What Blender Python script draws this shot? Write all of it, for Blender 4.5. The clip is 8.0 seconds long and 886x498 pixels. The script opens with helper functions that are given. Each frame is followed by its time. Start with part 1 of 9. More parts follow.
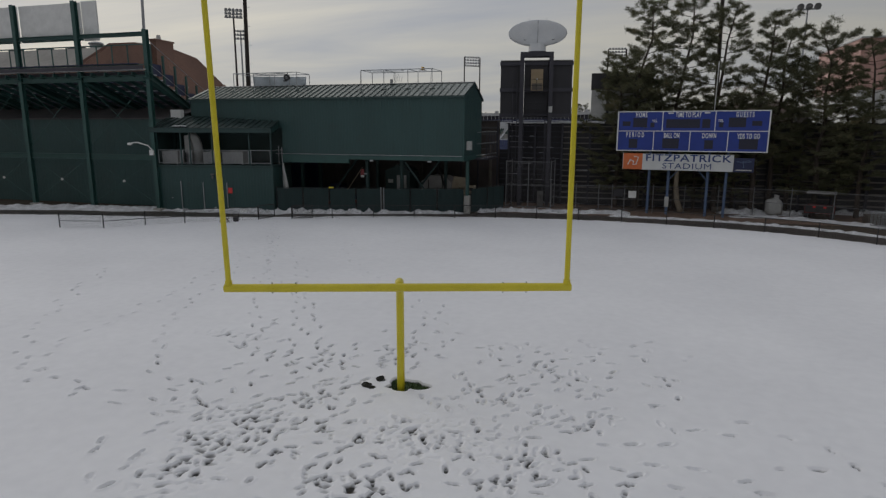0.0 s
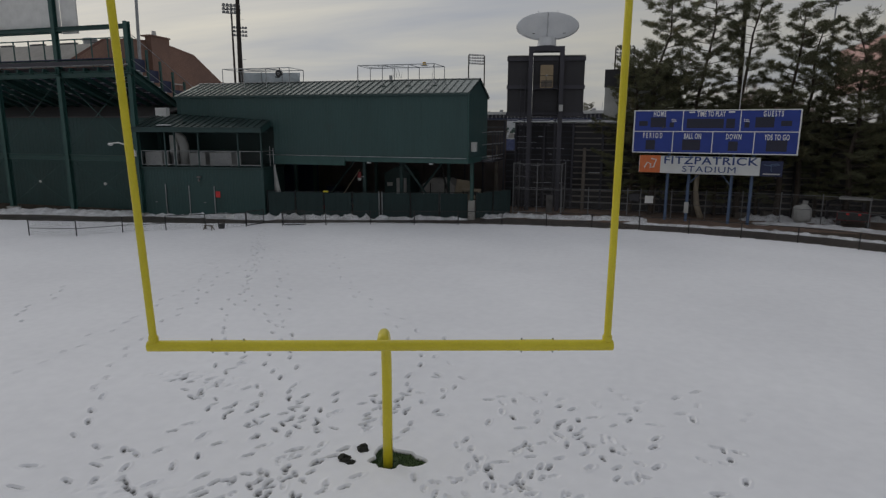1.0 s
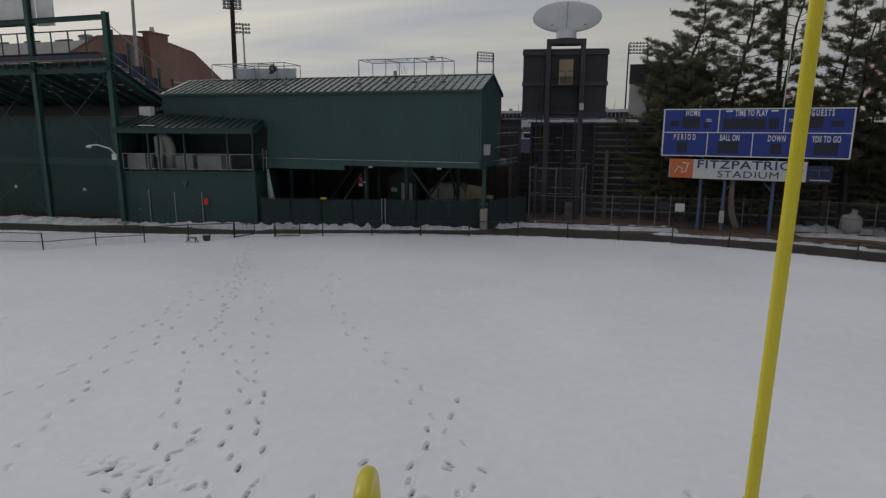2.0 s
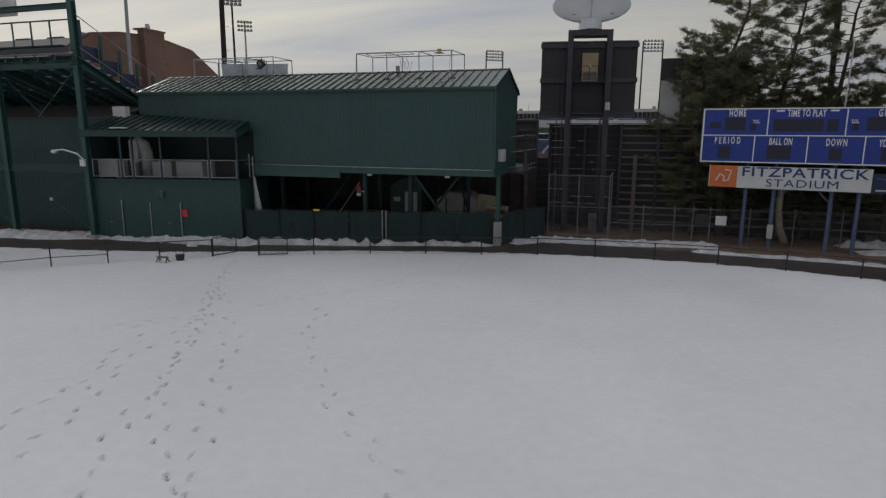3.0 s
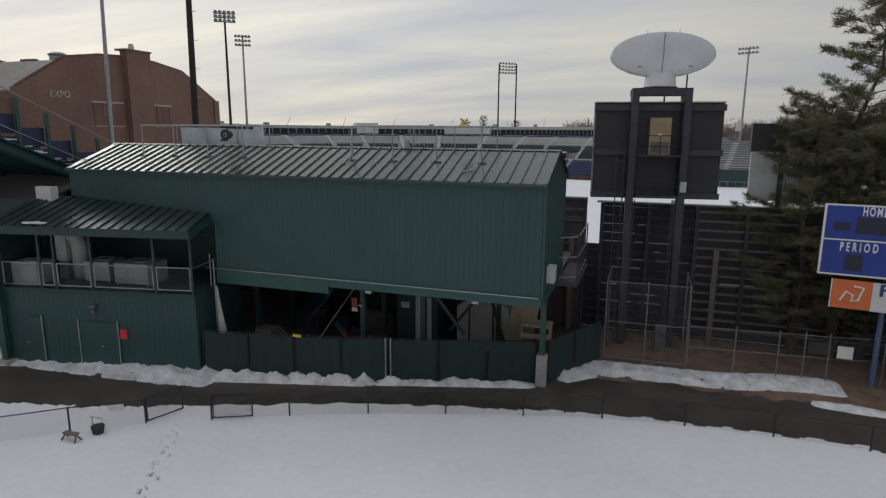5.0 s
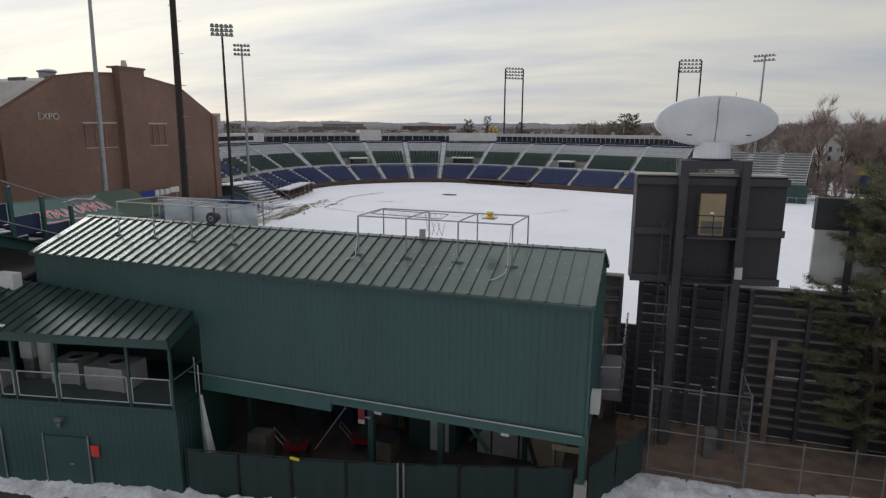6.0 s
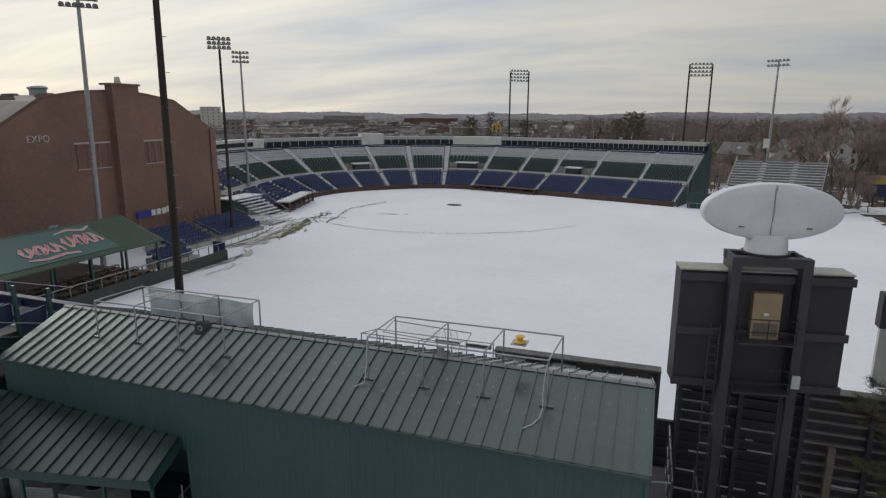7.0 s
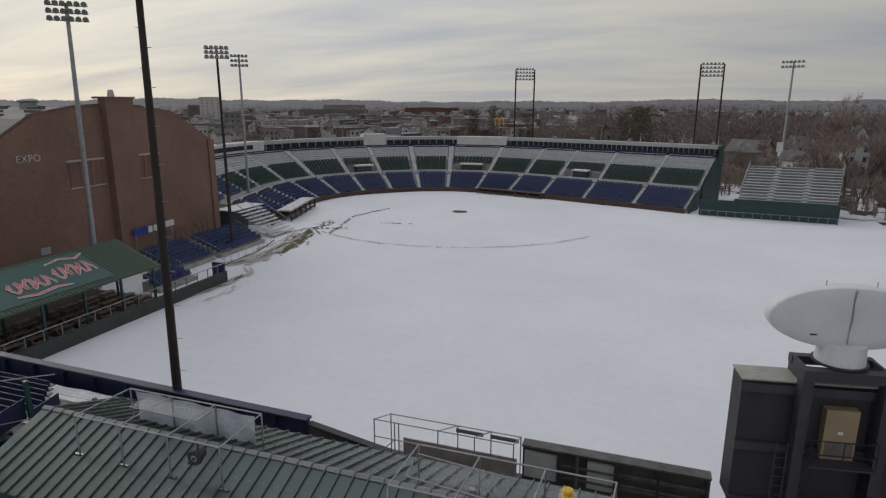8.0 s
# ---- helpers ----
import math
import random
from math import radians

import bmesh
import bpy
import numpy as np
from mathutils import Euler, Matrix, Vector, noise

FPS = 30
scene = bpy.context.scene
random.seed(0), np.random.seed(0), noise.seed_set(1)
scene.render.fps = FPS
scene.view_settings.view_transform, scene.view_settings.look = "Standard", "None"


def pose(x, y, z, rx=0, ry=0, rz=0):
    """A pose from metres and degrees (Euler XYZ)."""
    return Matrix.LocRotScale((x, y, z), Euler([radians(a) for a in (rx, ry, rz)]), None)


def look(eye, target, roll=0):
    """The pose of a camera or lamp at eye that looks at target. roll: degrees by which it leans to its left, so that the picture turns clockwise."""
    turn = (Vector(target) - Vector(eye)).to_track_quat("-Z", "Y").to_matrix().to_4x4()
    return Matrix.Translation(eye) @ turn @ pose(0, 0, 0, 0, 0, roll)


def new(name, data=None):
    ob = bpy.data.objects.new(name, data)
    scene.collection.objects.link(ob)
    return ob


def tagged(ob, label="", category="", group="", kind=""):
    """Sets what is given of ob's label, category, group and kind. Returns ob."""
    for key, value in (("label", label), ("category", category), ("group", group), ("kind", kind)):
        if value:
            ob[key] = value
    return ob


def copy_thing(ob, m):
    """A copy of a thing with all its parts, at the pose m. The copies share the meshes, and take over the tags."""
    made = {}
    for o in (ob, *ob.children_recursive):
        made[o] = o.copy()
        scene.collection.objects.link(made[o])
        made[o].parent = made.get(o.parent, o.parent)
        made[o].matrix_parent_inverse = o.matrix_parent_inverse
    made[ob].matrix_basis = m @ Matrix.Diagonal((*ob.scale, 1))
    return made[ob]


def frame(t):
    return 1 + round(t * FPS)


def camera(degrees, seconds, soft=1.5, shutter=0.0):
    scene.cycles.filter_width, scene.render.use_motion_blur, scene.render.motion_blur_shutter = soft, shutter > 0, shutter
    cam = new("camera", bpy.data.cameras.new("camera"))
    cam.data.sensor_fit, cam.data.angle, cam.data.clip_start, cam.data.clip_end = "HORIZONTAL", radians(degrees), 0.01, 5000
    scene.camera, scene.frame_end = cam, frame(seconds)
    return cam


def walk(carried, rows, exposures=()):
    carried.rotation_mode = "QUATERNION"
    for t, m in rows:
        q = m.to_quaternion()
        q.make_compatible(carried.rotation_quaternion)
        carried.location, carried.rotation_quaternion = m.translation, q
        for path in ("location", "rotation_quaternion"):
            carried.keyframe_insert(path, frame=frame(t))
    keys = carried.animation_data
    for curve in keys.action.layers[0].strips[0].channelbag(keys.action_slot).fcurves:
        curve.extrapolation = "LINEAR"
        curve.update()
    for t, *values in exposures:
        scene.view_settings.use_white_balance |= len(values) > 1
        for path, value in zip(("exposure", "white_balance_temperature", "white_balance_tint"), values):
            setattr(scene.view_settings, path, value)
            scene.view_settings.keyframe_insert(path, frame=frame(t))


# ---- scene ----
cam = camera(72.5, 8.0, soft=1.3)
PATH = [
    (0, (4.894, -13.211, 6.223), (4.348, -11.324, 5.843), 0.2),
    (0.5, (4.546, -11.648, 6.251), (3.995, -9.764, 5.87), 0.2),
    (1, (4.038, -9.963, 6.323), (3.481, -8.081, 5.939), 0.3),
    (2.5, (1.984, -3.761, 6.51), (1.392, -1.89, 6.122), 0.25),
    (3, (1.225, -1.374, 6.597), (0.622, 0.493, 6.21), 0.25),
    (3.5, (0.335, 1.094, 7.0), (-0.277, 2.959, 6.613), 0.25),
    (4, (-0.666, 3.485, 7.948), (-1.281, 5.349, 7.565), 0.3),
    (4.5, (-1.657, 5.85, 9.243), (-2.277, 7.713, 8.863), 0.35),
    (6, (-4.868, 12.23, 14.265), (-5.499, 14.085, 13.864), 0.3),
    (6.5, (-5.873, 13.972, 16.121), (-6.504, 15.823, 15.706), 0.2),
    (7, (-6.742, 15.588, 17.962), (-7.375, 17.435, 17.529), 0.2),
    (7.5, (-7.687, 17.193, 19.651), (-8.319, 19.037, 19.204), 0.2),
    (8, (-8.82, 18.827, 21.267), (-9.452, 20.665, 20.794), 0.1),
]
walk(cam, [(t, look(eye, target, roll)) for t, eye, target, roll in PATH],
     [(0, -0.42, 6030, 13), (1, -0.42, 6030, 13), (2.5, -0.38, 6030, 13), (3.5, -0.26, 6030, 13), (4.5, -0.12, 6030, 13), (6, 0.28, 6030, 13), (7, 0.08, 6030, 13), (8, -0.14, 6030, 13)])

# ---- world and sun: a bright winter overcast, thinner to the west ----
SUN_AZ, SUN_EL = 62.0, 24.0      # degrees to the left of +y, and above the horizon
sun_dir = Vector((-math.sin(radians(SUN_AZ)) * math.cos(radians(SUN_EL)), math.cos(radians(SUN_AZ)) * math.cos(radians(SUN_EL)), math.sin(radians(SUN_EL))))
world = bpy.data.worlds.new("overcast_sky")
scene.world = world
world.use_nodes = True
wn, wl = world.node_tree.nodes, world.node_tree.links
wn.clear()
w_out = wn.new("ShaderNodeOutputWorld")
w_bg = wn.new("ShaderNodeBackground")
w_bg.inputs["Strength"].default_value = 0.1
w_sky = wn.new("ShaderNodeTexSky")
w_sky.sky_type, w_sky.sun_disc = "NISHITA", False
w_sky.sun_elevation, w_sky.sun_rotation = radians(SUN_EL), radians(-SUN_AZ)
w_co = wn.new("ShaderNodeTexCoord")
w_sep = wn.new("ShaderNodeSeparateXYZ")
wl.new(w_co.outputs["Generated"], w_sep.inputs[0])


def w_math(op, a, b=None, clamp=False):
    n = wn.new("ShaderNodeMath")
    n.operation, n.use_clamp = op, clamp
    for i, v in enumerate((a, b)):
        if v is None:
            continue
        if isinstance(v, (int, float)):
            n.inputs[i].default_value = v
        else:
            wl.new(v, n.inputs[i])
    return n.outputs[0]


# cloud sheet seen in perspective: direction divided by height
w_h = w_math("MAXIMUM", w_sep.outputs[2], 0.0)
w_h = w_math("ADD", w_h, 0.15)
w_px, w_py = w_math("DIVIDE", w_sep.outputs[0], w_h), w_math("DIVIDE", w_sep.outputs[1], w_h)
w_com = wn.new("ShaderNodeCombineXYZ")
wl.new(w_px, w_com.inputs[0]), wl.new(w_py, w_com.inputs[1])
w_map = wn.new("ShaderNodeMapping")
w_map.inputs["Rotation"].default_value = (0, 0, radians(-22))
w_map.inputs["Scale"].default_value = (0.42, 1.15, 1.0)
wl.new(w_com.outputs[0], w_map.inputs[0])
w_noise = wn.new("ShaderNodeTexNoise")
w_noise.inputs["Scale"].default_value, w_noise.inputs["Detail"].default_value, w_noise.inputs["Roughness"].default_value = 0.9, 7.0, 0.55
w_noise.inputs["Distortion"].default_value = 0.35
wl.new(w_map.outputs[0], w_noise.inputs["Vector"])
w_ramp = wn.new("ShaderNodeValToRGB")
w_ramp.color_ramp.elements[0].position, w_ramp.color_ramp.elements[0].color = 0.36, (4.35, 4.45, 4.65, 1)
w_ramp.color_ramp.elements[1].position, w_ramp.color_ramp.elements[1].color = 0.66, (6.35, 6.0, 5.1, 1)
wl.new(w_noise.outputs["Fac"], w_ramp.inputs[0])
w_dot = wn.new("ShaderNodeVectorMath")
w_dot.operation = "DOT_PRODUCT"
w_dot.inputs[1].default_value = sun_dir
wl.new(w_co.outputs["Generated"], w_dot.inputs[0])
w_glow = w_math("POWER", w_math("MAXIMUM", w_dot.outputs["Value"], 0.0), 4.0)
w_glow = w_math("MULTIPLY", w_glow, w_math("ADD", w_math("MULTIPLY", w_noise.outputs["Fac"], 1.6), -0.3, True))
w_gc = wn.new("ShaderNodeMix")
w_gc.data_type, w_gc.blend_type = "RGBA", "ADD"
wl.new(w_glow, w_gc.inputs[0])
wl.new(w_ramp.outputs[0], w_gc.inputs[6])
w_gc.inputs[7].default_value = (5.4, 4.6, 2.9, 1)
# the overcast thins towards the sun
w_fall = wn.new("ShaderNodeMapRange")
w_fall.inputs[1].default_value, w_fall.inputs[2].default_value, w_fall.inputs[3].default_value, w_fall.inputs[4].default_value = 0.1, 0.75, 0.76, 1.03
wl.new(w_dot.outputs["Value"], w_fall.inputs[0])
w_scale = wn.new("ShaderNodeVectorMath")
w_scale.operation = "SCALE"
w_zen = w_math("ADD", w_math("MULTIPLY", w_math("MAXIMUM", w_sep.outputs[2], 0.0), 0.34), 0.96)
wl.new(w_gc.outputs[2], w_scale.inputs[0]), wl.new(w_math("MULTIPLY", w_fall.outputs[0], w_zen), w_scale.inputs["Scale"])
# low sky is creamier than the zenith
w_low = wn.new("ShaderNodeMapRange")
w_low.interpolation_type = "SMOOTHSTEP"
w_low.inputs[1].default_value, w_low.inputs[2].default_value = 0.02, 0.5
wl.new(w_sep.outputs[2], w_low.inputs[0])
w_tint = wn.new("ShaderNodeMix")
w_tint.data_type = "RGBA"
w_tint.inputs[6].default_value, w_tint.inputs[7].default_value = (1.012, 1.0, 0.95, 1), (0.99, 1.0, 1.03, 1)
wl.new(w_low.outputs[0], w_tint.inputs[0])
w_toned = wn.new("ShaderNodeVectorMath")
w_toned.operation = "MULTIPLY"
wl.new(w_scale.outputs[0], w_toned.inputs[0]), wl.new(w_tint.outputs[2], w_toned.inputs[1])
w_mix = wn.new("ShaderNodeMix")
w_mix.data_type = "RGBA"
w_mix.inputs[0].default_value = 0.93
wl.new(w_sky.outputs[0], w_mix.inputs[6]), wl.new(w_toned.outputs[0], w_mix.inputs[7])
wl.new(w_mix.outputs[2], w_bg.inputs["Color"])
wl.new(w_bg.outputs[0], w_out.inputs["Surface"])

sun_data = bpy.data.lights.new("sun", "SUN")
sun_data.energy, sun_data.angle, sun_data.color = 0.6, radians(25), (1.0, 0.93, 0.82)
sun = new("sun", sun_data)
sun.matrix_world = look(sun_dir * 100, (0, 0, 0))

# ---- materials ----
def material(name, dark, light, scale=4.0, rough=0.7, metal=0.0, bump=0.15, grain=40.0, wear=None, wear_at=0.62, wear_scale=0.8, stretch=(1, 1, 1), by_object=0.0, spec=0.5):
    """Two-scale procedural surface: broad tone between dark and light, fine grain in tone and relief, optional worn patches."""
    m = bpy.data.materials.new(name)
    m.use_nodes = True
    nt = m.node_tree
    nodes, links = nt.nodes, nt.links
    bsdf = nodes["Principled BSDF"]
    co = nodes.new("ShaderNodeTexCoord")
    mp = nodes.new("ShaderNodeMapping")
    mp.inputs["Scale"].default_value = stretch
    links.new(co.outputs["Object"], mp.inputs[0])
    broad = nodes.new("ShaderNodeTexNoise")
    broad.inputs["Scale"].default_value, broad.inputs["Detail"].default_value, broad.inputs["Roughness"].default_value = scale, 5.0, 0.6
    fine = nodes.new("ShaderNodeTexNoise")
    fine.inputs["Scale"].default_value, fine.inputs["Detail"].default_value = grain, 3.0
    for n in (broad, fine):
        links.new(mp.outputs[0], n.inputs["Vector"])
    mixf = nodes.new("ShaderNodeMath")
    mixf.operation = "MULTIPLY_ADD"
    links.new(fine.outputs["Fac"], mixf.inputs[0])
    mixf.inputs[1].default_value = 0.45
    links.new(broad.outputs["Fac"], mixf.inputs[2])
    ramp = nodes.new("ShaderNodeValToRGB")
    ramp.color_ramp.elements[0].position, ramp.color_ramp.elements[0].color = 0.48, (*dark, 1)
    ramp.color_ramp.elements[1].position, ramp.color_ramp.elements[1].color = 0.95, (*light, 1)
    links.new(mixf.outputs[0], ramp.inputs[0])
    col = ramp.outputs[0]
    if wear:
        worn = nodes.new("ShaderNodeTexNoise")
        worn.inputs["Scale"].default_value, worn.inputs["Detail"].default_value, worn.inputs["Roughness"].default_value = wear_scale, 7.0, 0.7
        links.new(co.outputs["Object"], worn.inputs["Vector"])
        wr = nodes.new("ShaderNodeValToRGB")
        wr.color_ramp.elements[0].position, wr.color_ramp.elements[1].position = wear_at, min(wear_at + 0.12, 1.0)
        links.new(worn.outputs["Fac"], wr.inputs[0])
        mx = nodes.new("ShaderNodeMix")
        mx.data_type = "RGBA"
        links.new(wr.outputs[0], mx.inputs[0])
        links.new(col, mx.inputs[6])
        mx.inputs[7].default_value = (*wear, 1)
        col = mx.outputs[2]
    if by_object:
        info = nodes.new("ShaderNodeObjectInfo")
        hs = nodes.new("ShaderNodeHueSaturation")
        mr = nodes.new("ShaderNodeMapRange")
        mr.inputs[3].default_value, mr.inputs[4].default_value = 1 - by_object, 1 + by_object
        links.new(info.outputs["Random"], mr.inputs[0])
        links.new(mr.outputs[0], hs.inputs["Value"])
        links.new(col, hs.inputs["Color"])
        col = hs.outputs[0]
    links.new(col, bsdf.inputs["Base Color"])
    bsdf.inputs["Metallic"].default_value = metal
    bsdf.inputs["Specular IOR Level"].default_value = spec
    rr = nodes.new("ShaderNodeMapRange")
    rr.inputs[3].default_value, rr.inputs[4].default_value = max(rough - 0.12, 0.02), min(rough + 0.12, 1.0)
    links.new(broad.outputs["Fac"], rr.inputs[0])
    links.new(rr.outputs[0], bsdf.inputs["Roughness"])
    if bump:
        bp = nodes.new("ShaderNodeBump")
        bp.inputs["Strength"].default_value, bp.inputs["Distance"].default_value = bump, 0.02
        links.new(mixf.outputs[0], bp.inputs["Height"])
        links.new(bp.outputs[0], bsdf.inputs["Normal"])
    return m


GREEN = material("green_metal_siding", (0.022, 0.057, 0.055), (0.032, 0.077, 0.074), 0.5, 0.5, 0.0, 0.05, 14, wear=(0.027, 0.056, 0.054), wear_at=0.6, stretch=(1, 1, 0.25))
GREEN_ROOF = material("green_metal_roof", (0.088, 0.115, 0.105), (0.13, 0.16, 0.148), 0.6, 0.25, 0.5, 0.06, 10, wear=(0.11, 0.135, 0.12), wear_at=0.63, by_object=0.07)
# porch roof: the green roof again, with the clubhouse wall's shade in its tone
PORCH_ROOF = material("shaded_porch_roof", (0.032, 0.052, 0.05), (0.048, 0.073, 0.07), 0.6, 0.32, 0.3, 0.06, 10, wear=(0.06, 0.08, 0.075), wear_at=0.66, by_object=0.07)
UNIT_GREY = material("grey_unit_casing", (0.27, 0.275, 0.265), (0.37, 0.37, 0.36), 1.5, 0.55, 0.0, 0.05, 20)
GREEN_STEEL = material("green_painted_steel", (0.021, 0.066, 0.06), (0.032, 0.09, 0.08), 1.5, 0.45, 0.0, 0.05, 20, wear=(0.05, 0.09, 0.07), wear_at=0.68)
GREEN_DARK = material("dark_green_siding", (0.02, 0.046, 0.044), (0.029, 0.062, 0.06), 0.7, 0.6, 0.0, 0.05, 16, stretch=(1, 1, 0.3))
SCREEN = material("green_windscreen", (0.013, 0.029, 0.029), (0.02, 0.041, 0.041), 1.2, 0.8, 0.0, 0.1, 60)
YELLOW = material("yellow_gloss_paint", (0.56, 0.47, 0.012), (0.68, 0.58, 0.025), 1.2, 0.35, 0.0, 0.03, 25, wear=(0.45, 0.38, 0.03), wear_at=0.66)
SNOW_BANK = material("ploughed_snow", (0.42, 0.42, 0.43), (0.82, 0.83, 0.85), 1.4, 0.85, 0.0, 0.5, 9, wear=(0.16, 0.14, 0.12), wear_at=0.63, wear_scale=1.6)
ASPHALT = material("wet_asphalt", (0.042, 0.035, 0.03), (0.092, 0.077, 0.065), 0.55, 0.46, 0.0, 0.2, 45, wear=(0.03, 0.026, 0.023), wear_at=0.54, wear_scale=0.5, spec=0.5)
STEEL = material("galvanised_steel", (0.26, 0.27, 0.28), (0.42, 0.43, 0.44), 3, 0.42, 0.7, 0.04, 30)
BLACK_STEEL = material("black_coated_steel", (0.012, 0.012, 0.013), (0.03, 0.03, 0.03), 3, 0.5, 0.2, 0.03, 30)
TOWER = material("charcoal_steel", (0.034, 0.033, 0.042), (0.058, 0.056, 0.07), 1.0, 0.55, 0.1, 0.06, 18, wear=(0.085, 0.08, 0.08), wear_at=0.66)
TOWER_RAIL = material("grey_timber_rail", (0.06, 0.058, 0.056), (0.17, 0.165, 0.16), 1.5, 0.8, 0.0, 0.1, 25)
TOWER_PANEL = material("black_panel", (0.024, 0.023, 0.027), (0.042, 0.04, 0.045), 0.8, 0.65, 0.0, 0.08, 20, stretch=(1, 1, 0.4))
CREAM = material("cream_sheet", (0.28, 0.27, 0.23), (0.4, 0.39, 0.34), 1.5, 0.55, 0.0, 0.05, 12, wear=(0.2, 0.185, 0.15), wear_at=0.6)
TAN = material("tan_cabinet", (0.26, 0.195, 0.11), (0.34, 0.26, 0.155), 1.5, 0.5, 0.0, 0.04, 20)
DISH = material("white_sheet_metal", (0.6, 0.62, 0.64), (0.74, 0.75, 0.76), 0.8, 0.45, 0.0, 0.03, 12, wear=(0.52, 0.53, 0.53), wear_at=0.64)
WHITE = material("white_paint", (0.62, 0.62, 0.6), (0.78, 0.78, 0.76), 1.5, 0.5, 0.0, 0.04, 25, wear=(0.5, 0.49, 0.46), wear_at=0.67)
OFFWHITE = material("grey_white_box", (0.42, 0.42, 0.4), (0.56, 0.56, 0.54), 1.5, 0.55, 0.0, 0.05, 20)
BLUE = material("blue_scoreboard", (0.012, 0.035, 0.24), (0.02, 0.05, 0.32), 1.2, 0.42, 0.0, 0.03, 20)
LETTER_WHITE = material("white_lettering", (0.7, 0.7, 0.68), (0.8, 0.8, 0.78), 4, 0.5, 0.0, 0.0, 20)
LETTER_BLUE = material("navy_lettering", (0.02, 0.045, 0.16), (0.03, 0.06, 0.2), 4, 0.5, 0.0, 0.0, 20)
DARK_BULB = material("dark_display", (0.01, 0.012, 0.03), (0.02, 0.02, 0.045), 8, 0.4, 0.0, 0.1, 40)
ORANGE = material("orange_sign", (0.62, 0.13, 0.03), (0.72, 0.2, 0.06), 3, 0.5, 0.0, 0.0, 20)
RED = material("red_sheet", (0.55, 0.03, 0.03), (0.66, 0.05, 0.05), 3, 0.5, 0.0, 0.0, 20)
NAVY = material("navy_padding", (0.012, 0.018, 0.06), (0.022, 0.03, 0.09), 1.2, 0.55, 0.0, 0.06, 20)
POST_BLUE = material("pale_blue_steel", (0.07, 0.11, 0.2), (0.11, 0.16, 0.26), 2, 0.5, 0.0, 0.05, 20, wear=(0.22, 0.22, 0.22), wear_at=0.66)
SIGN_WHITE = material("sign_sheet_white", (0.6, 0.61, 0.6), (0.7, 0.71, 0.7), 1.2, 0.45, 0.0, 0.02, 15)
BLUE_SEAT = material("blue_plastic_seat", (0.03, 0.042, 0.115), (0.05, 0.068, 0.165), 1.0, 0.45, 0.0, 0.0, 10, by_object=0.12)
GREEN_SEAT = material("green_plastic_seat", (0.02, 0.046, 0.036), (0.034, 0.068, 0.054), 1.0, 0.45, 0.0, 0.0, 10, by_object=0.12)
SILVER = material("aluminium_bench", (0.5, 0.51, 0.52), (0.66, 0.67, 0.68), 0.8, 0.5, 0.25, 0.0, 8, by_object=0.08)
CONCRETE = material("weathered_concrete", (0.26, 0.25, 0.23), (0.42, 0.41, 0.38), 1.0, 0.85, 0.0, 0.2, 25, wear=(0.18, 0.17, 0.15), wear_at=0.62)
EARTH = material("leaf_litter_earth", (0.035, 0.025, 0.016), (0.09, 0.066, 0.042), 1.3, 0.95, 0.0, 0.6, 18, wear=(0.72, 0.72, 0.74), wear_at=0.66, wear_scale=0.22)
DIRT_FLOOR = material("dark_gravel_floor", (0.04, 0.033, 0.03), (0.1, 0.082, 0.07), 1.2, 0.95, 0.0, 0.5, 22)
LITTER = material("pine_needle_litter", (0.1, 0.065, 0.047), (0.24, 0.16, 0.115), 1.1, 0.95, 0.0, 0.7, 22, wear=(0.14, 0.12, 0.1), wear_at=0.6, wear_scale=0.5)
WOOD_DARK = material("dark_stained_boards", (0.055, 0.045, 0.042), (0.12, 0.1, 0.092), 1.2, 0.85, 0.0, 0.2, 20, stretch=(1, 1, 0.4))
SIGN_OCHRE = material("faded_yellow_sign", (0.3, 0.22, 0.03), (0.42, 0.32, 0.06), 2, 0.6, 0.0, 0.0, 20)
MUD_SNOW = material("dirty_slush", (0.4, 0.37, 0.33), (0.62, 0.6, 0.57), 1.5, 0.9, 0.0, 0.3, 9)
LINTEL = material("grimy_stone_lintel", (0.36, 0.32, 0.29), (0.48, 0.44, 0.4), 2, 0.85, 0.0, 0.1, 20)
TWIG = material("fine_bare_twigs", (0.21, 0.16, 0.135), (0.34, 0.275, 0.24), 0.6, 0.95, 0.0, 0.0, 6, by_object=0.2)
RIDGE_GREY = material("weathered_ridge_metal", (0.16, 0.165, 0.165), (0.25, 0.255, 0.255), 1.0, 0.45, 0.3, 0.03, 20)
LINK = material("dull_chain_link", (0.1, 0.095, 0.095), (0.17, 0.165, 0.16), 3, 0.6, 0.4, 0.0, 20)
POST_GREY = material("dull_galvanised_post", (0.14, 0.14, 0.142), (0.24, 0.24, 0.245), 3, 0.55, 0.4, 0.0, 20)
SHINGLE = material("dark_shingle_roof", (0.06, 0.055, 0.056), (0.1, 0.092, 0.092), 0.8, 0.9, 0.0, 0.2, 16)
DECK = material("mill_aluminium_deck", (0.5, 0.5, 0.5), (0.66, 0.66, 0.66), 0.8, 0.6, 0.0, 0.0, 8)
FASCIA = material("grey_painted_fascia", (0.36, 0.36, 0.355), (0.47, 0.47, 0.46), 0.4, 0.7, 0.0, 0.0, 6)
TOWN_STONE = material("town_stone", (0.17, 0.16, 0.15), (0.28, 0.27, 0.25), 0.1, 0.85, 0.0, 0.0, 2, by_object=0.3)
TOWN_GLASS = material("dull_town_windows", (0.035, 0.036, 0.04), (0.08, 0.082, 0.09), 0.4, 0.4, 0.0, 0.0, 4, by_object=0.4)
